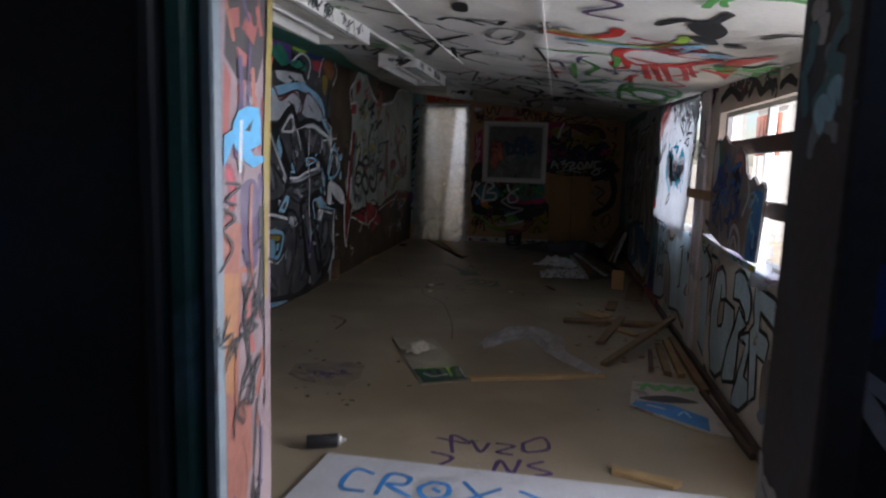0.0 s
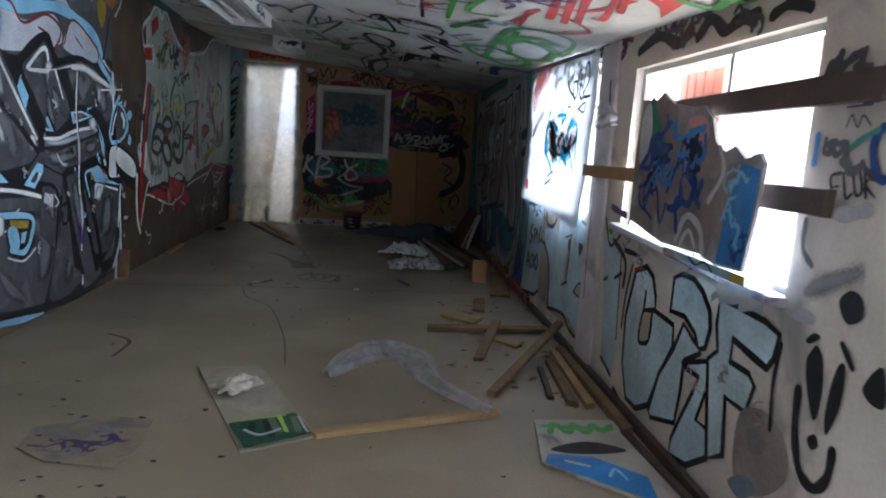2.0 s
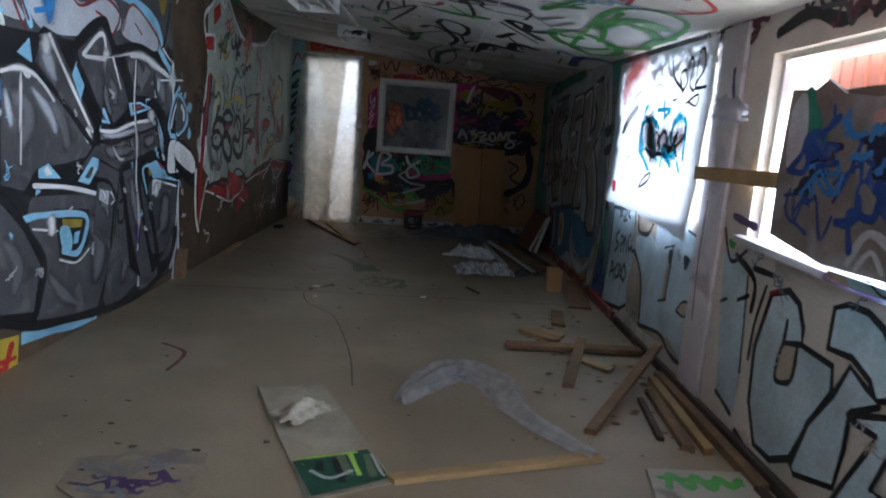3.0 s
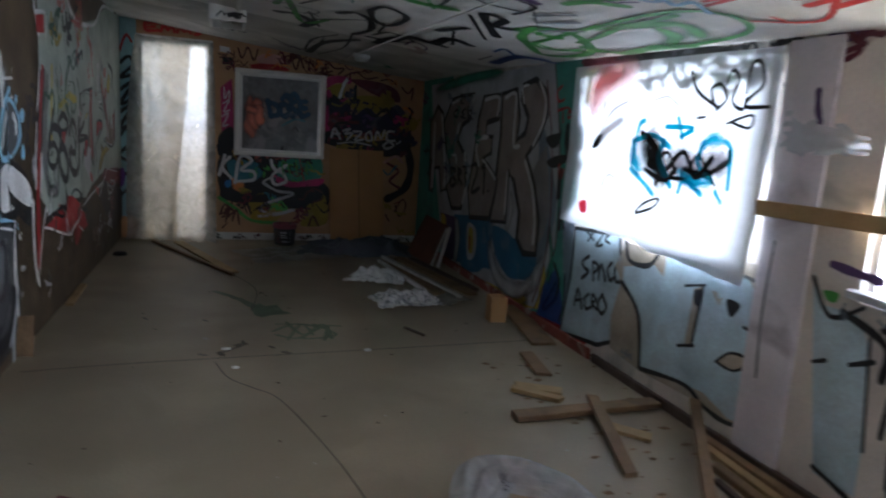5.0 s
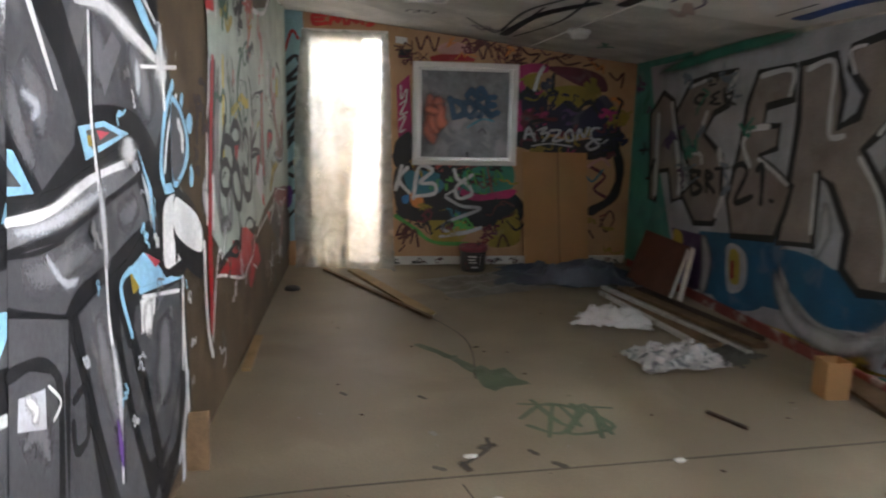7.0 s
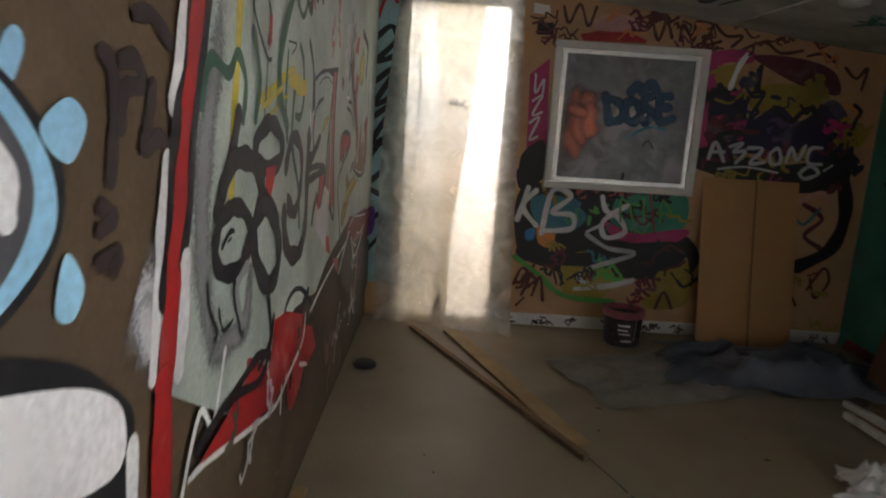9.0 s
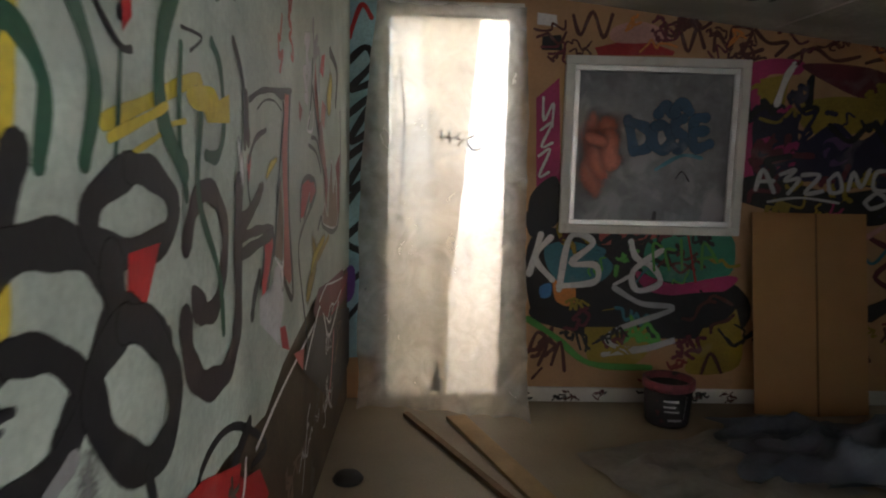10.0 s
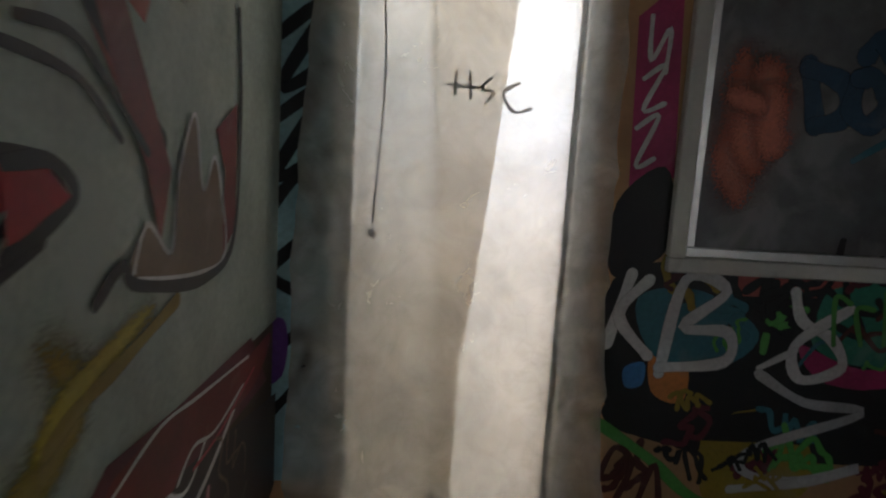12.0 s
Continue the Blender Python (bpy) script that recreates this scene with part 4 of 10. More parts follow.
PLANKS = (
    ((-1.86, 10.25, 0.015), (-1.06, 8.62, 0.015), 0.035, 0.02, "timber", "thin dark timber batten lying on the floor"),
    ((-1.60, 10.22, 0.012), (-1.06, 8.72, 0.012), 0.10, 0.018, "pale_timber", "pale flat board lying on the floor"),
    ((1.04, 7.42, 0.03), (0.90, 6.53, 0.012), 0.17, 0.02, "timber", "brown plank lying beside the wall"),
    ((0.70, 6.38, 0.012), (0.64, 6.00, 0.012), 0.09, 0.018, "timber", "short broken plank on the floor"),
    ((0.06, 6.99, 0.008), (0.15, 6.80, 0.008), 0.02, 0.012, "dark_timber", "thin dark stick on the floor"),
    ((0.36, 5.83, 0.015), (0.56, 5.63, 0.015), 0.06, 0.025, "pale_timber", "short pale timber offcut on the floor"),
    ((0.22, 5.47, 0.02), (1.04, 5.49, 0.03), 0.09, 0.03, "timber", "brown plank crossing others on the floor"),
    ((0.70, 5.56, 0.055), (0.48, 4.86, 0.012), 0.06, 0.022, "timber", "brown batten laid across a plank"),
    ((0.62, 5.33, 0.012), (0.78, 5.15, 0.012), 0.08, 0.02, "pale_timber", "short pale timber offcut on the floor"),
    ((0.47, 4.32, 0.015), (1.04, 5.20, 0.16), 0.05, 0.03, "timber", "dark plank propped against the wall"),
    ((0.90, 4.86, 0.015), (0.86, 4.22, 0.015), 0.05, 0.03, "timber", "timber batten lying along the wall"),
    ((0.97, 5.03, 0.02), (0.94, 4.2, 0.015), 0.045, 0.03, "pale_timber", "timber batten lying along the wall"),
    ((1.02, 5.10, 0.02), (1.02, 3.9, 0.02), 0.05, 0.04, "timber", "timber batten lying along the wall"),
    ((0.82, 4.75, 0.012), (0.77, 4.3, 0.012), 0.03, 0.02, "dark_timber", "thin batten lying along the wall"),
    ((-0.36, 3.82, 0.012), (0.46, 4.10, 0.012), 0.055, 0.022, "pale_timber", "yellow pine batten lying on the floor"),
    ((0.40, 2.79, 0.012), (0.66, 2.70, 0.012), 0.06, 0.022, "pale_timber", "short yellow pine offcut on the floor"),
    ((0.40, 5.86, 0.012), (0.62, 5.74, 0.012), 0.09, 0.02, "pale_timber", "short pale timber offcut on the floor"),
    ((-2.15, 7.70, 0.012), (-2.16, 8.25, 0.02), 0.05, 0.02, "pale_timber", "yellow batten lying along the wall"),
    ((-2.165, 6.66, 0.0), (-2.165, 6.70, 0.22), 0.09, 0.02, "timber", "split timber scrap propped on the wall"),
    ((1.0, 3.9, 0.02), (1.05, 3.05, 0.02), 0.03, 0.03, "dark_timber", "thin batten lying along the wall"),
)
for a, c, w, th, m, lab in PLANKS:
    plank("timber_plank", a, c, w, th, M[m], lab, group="scattered timber")

# flat painted boards on the floor
camo = thing("painted_board", "warped pale board with a green painted end on the floor", "board")
b = bmesh.new()
q = [b.verts.new(p) for p in ((-1.02, 4.58, 0.012), (-0.62, 3.66, 0.004), (-0.34, 3.82, 0.004), (-0.73, 4.66, 0.012))]
b.faces.new(q)
b.normal_update()
bmesh.ops.solidify(b, geom=b.faces[:], thickness=0.008)
bd = part("panel", b, material("pale_worn_board", (0.42, 0.37, 0.28), 0.7, vary=0.2, scale=5, stain=(0.36, 0.31, 0.23), stain_scale=5), camo)
CAMO = ("camo", bd, lambda u, v, h: (u, v, 0.0125 + 0.008 * max(0.0, (v - 3.74) / 0.88) + h))
paint(CAMO, "green_paint", [("p", "darkgreen", [(-0.61, 3.68), (-0.36, 3.83), (-0.46, 4.03), (-0.72, 3.9)]), ("s", "lime", 0.012, [(-0.68, 3.88), (-0.60, 3.78), (-0.56, 3.76)]), ("s", "mossgreen", 0.04, [(-0.55, 3.95), (-0.50, 3.80)]),
                            ("s", "black", 0.03, [(-0.62, 3.9), (-0.6, 3.74)]), ("s", "greywhite", 0.012, [(-0.44, 3.99), (-0.40, 3.88), (-0.38, 3.84)]), ("s", "lime", 0.02, [(-0.52, 3.98), (-0.47, 3.84)]), ("s", "lime", 0.015, [(-0.70, 3.92), (-0.62, 3.95), (-0.50, 4.0)]), ("s", "black", 0.025, [(-0.57, 3.93), (-0.52, 3.78)]), ("s", "greywhite", 0.018, [(-0.64, 3.84), (-0.57, 3.80), (-0.50, 3.86)]), ("s", "mossgreen", 0.03, [(-0.46, 3.98), (-0.42, 3.84)])])
crumple("rag", (-0.76, 4.30), (0.24, 0.16), 0.9, 0.05, material("pale_rag", (0.55, 0.50, 0.40), 0.8, vary=0.2, scale=15), "small crumpled pale rag lying on a board", "rag", 19, n=14).location.z = 0.025

pan = thing("floor_panel", "flat white panel painted green and blue lying on the floor", "board")
b = bmesh.new()
q = [b.verts.new((x, y, 0.004)) for x, y in ((0.62, 4.02), (0.56, 3.60), (0.92, 3.30), (1.04, 3.26), (1.03, 4.04))]
b.faces.new(q)
b.normal_update()
bmesh.ops.solidify(b, geom=b.faces[:], thickness=-0.012)
bd2 = part("panel", b, material("pale_panel", (0.50, 0.46, 0.40), 0.65, vary=0.15, scale=5, stain=(0.24, 0.20, 0.18), stain_scale=4, stain_at=0.55), pan)
PANEL = ("panel", bd2, lambda u, v, h: (u, v, 0.017 + h))
paint(PANEL, "paint_marks", [("p", "brightblue", [(0.57, 3.60), (0.92, 3.31), (0.95, 3.5), (0.78, 3.66), (0.60, 3.68)]), ("f", "brownblack", [(0.62, 3.72), (0.75, 3.68), (0.95, 3.72), (0.8, 3.8)]),
                             ("s", "leafgreen", 0.03, [(0.66, 3.88), (0.70, 3.98), (0.74, 3.88), (0.79, 3.98), (0.82, 3.88), (0.88, 3.98), (0.90, 3.9), (0.96, 3.97)]), ("s", "leafgreen", 0.03, [(0.65, 3.95), (0.95, 3.93)]),
                             ("s", "greywhite", 0.02, [(0.66, 3.62), (0.74, 3.58)]), ("s", "skyblue", 0.015, [(0.80, 3.5), (0.84, 3.56), (0.86, 3.48)])])

white_board = thing("lettered_board", "flat white board with blue lettering lying on the floor", "board")
b = bmesh.new()
q = [b.verts.new((x, y, 0.004)) for x, y in ((-0.84, 2.66), (-0.90, 1.95), (0.80, 1.90), (0.84, 2.64))]
b.faces.new(q)
b.normal_update()
bmesh.ops.solidify(b, geom=b.faces[:], thickness=-0.01)
bd3 = part("panel", b, material("white_floor_board", (0.52, 0.52, 0.54), 0.6, vary=0.12, scale=4, stain=(0.36, 0.35, 0.34), stain_scale=4), white_board)
LETTER = ("letter", bd3, lambda u, v, h: (u, v, 0.0145 + h))
BL = "brightblue"
BLUE_LETTERS = (((-0.46, 2.52), (-0.56, 2.55), (-0.60, 2.45), (-0.58, 2.34), (-0.46, 2.33)), ((-0.38, 2.32), (-0.36, 2.53), (-0.24, 2.52), (-0.25, 2.44), (-0.35, 2.43), (-0.2, 2.33)),
                ((-0.10, 2.50), (-0.16, 2.42), (-0.10, 2.33), (0.0, 2.38), (-0.01, 2.48), (-0.10, 2.50)), ((-0.08, 2.43), (-0.05, 2.41)), ((0.08, 2.53), (0.24, 2.32)), ((0.28, 2.5), (0.08, 2.33)),
                ((0.40, 2.5), (0.6, 2.42), (0.8, 2.5)))
for k in BLUE_LETTERS:
    paint(LETTER, "blue_letter", [("s", "brightblue", 0.022, [(-0.64 + (u + 0.52) * 0.72, 2.44 + (v - 2.43) * 0.8) for u, v in k])])

paper = thing("fallen_sheet", "dirty thin sheet with purple scrawl flat on the floor", "sheet")
b = bmesh.new()
q = [b.verts.new((x, y, 0.003)) for x, y in ((-1.47, 3.84), (-1.44, 3.66), (-1.30, 3.56), (-1.04, 3.52), (-1.0, 3.7), (-1.04, 3.94), (-1.2, 3.96))]
b.faces.new(q)
b.normal_update()
bmesh.ops.solidify(b, geom=b.faces[:], thickness=-0.004)
bd4 = part("panel", b, material("dirty_sheet", (0.33, 0.265, 0.185), 0.75, vary=0.2, scale=5, stain=(0.20, 0.16, 0.15), stain_scale=5, stain_at=0.5), paper)
PAPER = ("paper", bd4, lambda u, v, h: (u, v, 0.0075 + h))
scribbles(PAPER, "purple_scrawl", 4, 7, (-1.32, -1.12), (3.65, 3.85), (0.12, 0.25), ["purple", "midgrey"], (0.012, 0.025))


def film_strip(s, t):
    path = curve_points([(-0.36, 4.50), (-0.22, 4.80), (-0.08, 4.98), (0.10, 4.82), (0.18, 4.45), (0.44, 4.08)], False, 8)
    i = min(int(s * (len(path) - 1)), len(path) - 2)
    p = path[i].lerp(path[i + 1], s * (len(path) - 1) - i)
    d = (path[i + 1] - path[i]).normalized()
    wide = 0.035 + 0.10 * math.sin(min(1.0, s * 1.25) * 2.7) * (1 - 0.75 * s ** 3)
    q = p + Vector((-d.y, d.x)) * (t - 0.5) * 2 * wide * (1 + 0.25 * nz(s * 3, t, 4, 1))
    lift = 0.035 * max(0.0, 1 - 2.6 * abs(nz(s * 2.2 + t * 1.5, t * 1.2, 3, 1))) + 0.018 * max(0.0, 1 - 3 * abs(nz(s * 5 - t * 2, t * 2, 6, 1)))
    return (q.x, q.y, 0.005 + lift * (0.35 + 0.65 * math.sin(t * 3.14)) + 0.05 * max(0.0, 0.5 - abs(t - 0.75)) * math.sin(s * 3.14))


cloth("plastic_film", 90, 22, film_strip, clear_film("floor_film_white", (0.84, 0.84, 0.88), 0.40, 0.2, folds=0.08), "long crumpled milky plastic film on the floor", "plastic film")

can = thing("spray_can", "black spray paint can with white print lying on the floor", "spray can", place=pose(-0.96, 2.70, 0.033, 0, 90, 22))


def lathe(prof, seg=20):
    b = bmesh.new()
    rings = [[b.verts.new((r * math.cos(math.tau * k / seg), r * math.sin(math.tau * k / seg), z)) for k in range(seg)] for r, z in prof]
    for r0, r1 in zip(rings, rings[1:]):
        for k in range(seg):
            b.faces.new((r0[k], r0[(k + 1) % seg], r1[(k + 1) % seg], r1[k]))
    b.faces.new(rings[0][::-1])
    b.faces.new(rings[-1])
    return b


part("body", lathe(((0.030, 0), (0.032, 0.004), (0.032, 0.135), (0.030, 0.14))), material("black_can", (0.02, 0.02, 0.022), 0.3, vary=0.2, scale=30), can, smooth=True)
part("shoulder", lathe(((0.0305, 0.14), (0.027, 0.152), (0.016, 0.158), (0.012, 0.165))), M["metal"], can, "silver domed shoulder", smooth=True)
part("nozzle", lathe(((0.008, 0.165), (0.008, 0.178), (0.005, 0.18)), 10), M["white"], can, "white nozzle", smooth=True)
CAN = ("can", can, lambda u, v, h: (0.0322 * math.cos(u), 0.0322 * math.sin(u), v))
paint(CAN, "print", [("s", "white", 0.008, [(-2.6, 0.03), (-2.6, 0.11)]), ("s", "greywhite", 0.005, [(-3.0, 0.03), (-3.0, 0.08)]), ("s", "greywhite", 0.005, [(2.9, 0.03), (2.9, 0.10)])], can)

b = bmesh.new()
hat = solid("rubber_disc", lathe(((0.062, 0.0), (0.065, 0.01), (0.05, 0.028), (0.02, 0.032))), M["rubber"], "small black rubber disc on the floor", "disc", smooth=True)
hat.location = (-2.08, 9.54, 0.0)
b.free()

# bits that lie about: white flecks, leaves, chips
for x, y, s, m, lab in ((-1.12, 6.66, 0.035, "white", "small white scrap of plastic on the floor"), (-0.29, 6.55, 0.04, "white", "small white scrap of plastic on the floor"), (-1.07, 6.34, 0.025, "white", "small white scrap of plastic on the floor")):
    b = bmesh.new()
    bmesh.ops.create_icosphere(b, subdivisions=1, radius=1)
    rr = random.Random(int(abs(x) * 100))
    for v in b.verts:
        v.co *= rr.uniform(0.6, 1.1)
        v.co.x *= s
        v.co.y *= s * 0.5
        v.co.z = v.co.z * 0.01 + 0.009
    solid("scrap", b, M[m], lab, "scrap").location = (x, y, 0)


def chips(name, mat, seed, count, xr, yr, size, label):
    rnd = random.Random(seed)
    verts, faces = [], []
    for _ in range(count):
        x, y, s, a = rnd.uniform(*xr), rnd.uniform(*yr), rnd.uniform(*size), rnd.uniform(0, 6.28)
        n = rnd.randint(4, 6)
        base = len(verts)
        for k in range(n):
            t = a + math.tau * k / n
            r = s * rnd.uniform(0.5, 1.0)
            verts.append((x + r * math.cos(t), y + 0.6 * r * math.sin(t), 0.0025 + rnd.uniform(0, 0.006)))
        verts.append((x, y, 0.004 + s * 0.25))
        for k in range(n):
            faces.append((base + k, base + (k + 1) % n, base + n))
    me = bpy.data.meshes.new(name)
    me.from_pydata(verts, [], faces)
    me.materials.append(mat)
    return tagged(new(name, me), label, "debris", "", "stuff")


chips("dead_leaves", material("dead_leaf", (0.07, 0.045, 0.03), 0.8, vary=0.4, scale=20), 2, 70, (-2.0, 0.9), (2.8, 10.0), (0.006, 0.022), "dry dark leaves and crumbs scattered on the floor")
chips("plaster_crumbs", material("plaster_crumb", (0.55, 0.52, 0.48), 0.8, vary=0.2, scale=20), 6, 90, (-2.1, 1.0), (2.2, 10.3), (0.003, 0.010), "pale plaster crumbs scattered on the floor")
chips("wood_splinters", M["timber"], 8, 60, (0.3, 1.05), (4.2, 6.3), (0.012, 0.045), "brown wood splinters scattered near the wall")
chips("dark_debris", material("dark_bits", (0.05, 0.04, 0.03), 0.8, vary=0.4, scale=20), 12, 16, (-1.7, -0.9), (3.1, 4.4), (0.012, 0.03), "dark leaf litter on the floor near the entry")

# ---- the yard outside ----
house = thing("neighbour_building", "pale clad building across the yard with white posts", "building")
bm = bmesh.new()
box(bm, 5.0, 9.0, -8, 18, -0.16, 3.1)
part("wall", bm, M["pale_clad"], house)
bm = bmesh.new()
box(bm, 4.6, 9.4, -8.3, 18.3, 3.1, 3.25)
part("roof", bm, M["white"], house, "white roof edge")
for y in (9.9, 14.0, 17.5):
    bm = bmesh.new()
    box(bm, 4.5, 4.62, y, y + 0.12, -0.16, 3.1)
    part("post", bevelled(bm, 0.01), M["white"], house, "white post")
# ---- graffiti ----
paint(LEFT, "mural_background", [
    ("p", "grey", [(3.63, 2.01), (5.13, 2.27), (6.95, 2.32), (6.58, 2.02), (6.57, 1.40), (6.27, 1.21), (3.54, 1.17)]),
    ("p", "black", [(3.63, 2.01), (5.13, 2.27), (5.89, 2.13), (5.79, 2.05), (4.77, 1.95), (4.05, 1.91), (3.61, 1.82)]),
    ("p", "red", [(4.06, 2.05), (4.78, 2.11), (5.20, 2.08), (5.11, 1.99), (4.65, 2.01), (4.28, 2.02)]),
    ("g", "red", 0.2, [(4.23, 1.98), (4.65, 2.01), (5.11, 2.01)]),
    ("p", "violet", [(5.05, 2.19), (5.53, 2.28), (5.56, 2.07), (5.43, 2.09)]),
    ("f", "emerald", [(5.12, 2.13), (5.32, 2.21), (5.51, 2.10), (5.34, 2.04)]),
    ("p", "lime", [(5.57, 2.26), (5.96, 2.29), (5.85, 2.20), (5.59, 2.21)]),
    ("p", "royalblue", [(5.96, 2.29), (6.53, 2.30), (6.34, 2.21), (5.95, 2.20)]),
    ("p", "rosered", [(6.05, 2.18), (6.34, 2.21), (6.27, 2.09), (6.08, 2.10)]),
    ("p", "greywhite", [(4.11, 1.89), (4.32, 1.91), (4.26, 1.84), (4.15, 1.78)]),
    ("p", "greywhite", [(4.37, 1.90), (4.64, 1.94), (4.58, 1.90), (4.42, 1.88)]),
    ("p", "greywhite", [(5.20, 2.00), (5.79, 2.02), (5.93, 1.92), (5.50, 1.89), (5.25, 1.93)]),
    ("s", "black", 0.03, [(4.053, 1.940), (4.374, 1.938), (4.767, 1.950), (5.692, 2.049), (5.883, 1.986)]),
    ("s", "black", 0.02, [(5.504, 1.969), (5.610, 1.946), (5.544, 1.917), (5.703, 1.948)]),
    ("f", "black", [(3.99, 1.82), (4.09, 1.88), (4.12, 1.74), (4.03, 1.66), (3.98, 1.71)]),
    ("f", "mustard", [(4.00, 1.81), (4.05, 1.83), (4.04, 1.76), (4.00, 1.75)]),
    ("f", "black", [(4.94, 2.10), (5.10, 2.15), (5.12, 1.99), (4.96, 1.93)]),
    ("f", "palegrey", [(4.09, 1.68), (4.44, 1.82), (4.75, 1.82), (4.75, 1.71), (4.83, 1.60), (4.50, 1.61), (4.29, 1.59), (4.19, 1.51), (4.11, 1.60)]),
    ("p", "black", [(4.28, 1.72), (4.52, 1.78), (4.55, 1.65), (4.34, 1.62)]),
    ("p", "midgrey", [(4.41, 1.78), (4.49, 1.80), (4.50, 1.71), (4.43, 1.68)]),
    ("s", "greywhite", 0.02, [(4.547, 1.798), (4.520, 1.685), (4.596, 1.650)]),
    ("s", "bluegrey", 0.04, [(4.20, 1.67), (4.23, 1.59), (4.29, 1.65)]),
    ("f", "palegrey", [(4.84, 1.76), (5.17, 1.86), (5.32, 1.77), (5.68, 1.86), (5.78, 1.71), (5.48, 1.63), (5.15, 1.58), (4.93, 1.60)]),
    ("f", "palegrey", [(5.81, 1.73), (5.96, 1.87), (6.25, 1.80), (6.30, 1.64), (5.86, 1.66)]),
    ("s", "skyblue", 0.07, [(4.07, 1.71), (4.21, 1.76), (4.42, 1.87), (4.56, 1.91), (4.79, 1.89), (5.02, 1.84), (5.25, 1.83), (5.68, 1.91), (6.00, 1.89), (6.31, 1.80), (6.40, 1.62)]),
    ("s", "skyblue", 0.04, [(4.79, 1.89), (4.81, 1.75), (4.88, 1.59)]),
    ("s", "darkred", 0.018, [(4.091, 1.676), (4.209, 1.731), (4.359, 1.776), (4.442, 1.842), (4.756, 1.836), (4.745, 1.705), (4.835, 1.563)]),
    ("s", "darkred", 0.018, [(4.866, 1.613), (4.823, 1.731), (4.985, 1.820), (5.184, 1.847), (5.319, 1.755), (5.584, 1.845), (5.768, 1.787), (5.681, 1.657), (5.475, 1.592)]),
    ("s", "darkred", 0.014, [(5.488, 1.756), (5.593, 1.728), (5.481, 1.670)]),
    ("s", "darkred", 0.016, [(5.812, 1.701), (5.947, 1.874), (6.310, 1.734), (6.400, 1.604)]),
    ("s", "darkred", 0.012, [(5.971, 1.767), (6.076, 1.713)]),
    ("g", "brightblue", 0.2, [(4.92, 1.86), (5.02, 1.77), (5.04, 1.60)]),
    ("s", "brightblue", 0.03, [(4.922, 1.878), (5.097, 1.870), (4.949, 1.798), (5.069, 1.709), (4.923, 1.659)]),
    ("s", "black", 0.014, [(4.926, 1.929), (5.019, 1.807), (5.095, 1.853)]),
    ("s", "skyblue", 0.035, [(4.19, 1.52), (4.34, 1.61), (4.50, 1.65), (4.67, 1.61)]),
    ("f", "darkgreen", [(3.92, 1.58), (4.02, 1.56), (4.19, 1.50), (4.34, 1.55), (4.64, 1.53), (4.60, 1.47), (4.33, 1.44), (4.00, 1.43), (3.90, 1.46)]),
    ("g", "darkgreen", 0.25, [(3.90, 1.56), (3.97, 1.48), (4.05, 1.45)]),
    ("s", "black", 0.02, [(4.049, 1.460), (4.100, 1.532), (4.147, 1.461), (4.209, 1.528), (4.260, 1.463), (4.336, 1.534), (4.435, 1.469)]),
    ("s", "white", 0.032, [(4.00, 1.38), (3.98, 1.42), (4.09, 1.42), (4.28, 1.42), (4.49, 1.43), (4.63, 1.48), (4.67, 1.58), (4.56, 1.63)]),
    ("g", "greywhite", 0.16, [(4.02, 1.57), (4.10, 1.53), (4.14, 1.49)]),
    ("g", "greywhite", 0.12, [(4.42, 1.56), (4.56, 1.59), (4.61, 1.56)]),
    ("s", "black", 0.05, [(4.15, 1.39), (4.37, 1.36), (4.63, 1.41)]),
    ("s", "white", 0.02, [(5.568, 2.105), (5.799, 2.204), (5.999, 2.150), (5.947, 2.008)]),
    ("f", "emerald", [(5.53, 2.07), (5.70, 2.14), (5.92, 2.07)]),
    ("s", "black", 0.012, [(5.620, 2.084), (5.747, 2.154), (5.841, 2.098), (5.712, 2.060)]),
    ("f", "orangebrown", [(6.34, 2.16), (6.47, 2.25), (6.67, 2.19), (6.58, 2.06)]),
    ("s", "white", 0.018, [(6.236, 2.052), (6.343, 2.233), (6.598, 2.283), (6.766, 2.165), (6.647, 2.018)]),
    ("f", "mustard", [(6.33, 2.07), (6.48, 2.07), (6.42, 1.90), (6.35, 1.93)]),
    ("s", "black", 0.03, [(6.526, 1.974), (6.461, 1.771), (6.376, 1.625)]),
    ("s", "white", 0.014, [(6.361, 1.578), (6.404, 1.664), (6.478, 1.633)]),
    ("s", "brightblue", 0.04, [(3.92, 2.01), (3.88, 1.78), (3.84, 1.62)]),
    ("s", "brightblue", 0.03, [(3.738, 1.468), (3.939, 1.531)]),
    ("g", "black", 0.2, [(3.80, 1.76), (3.83, 1.62), (3.85, 1.52)]),
])
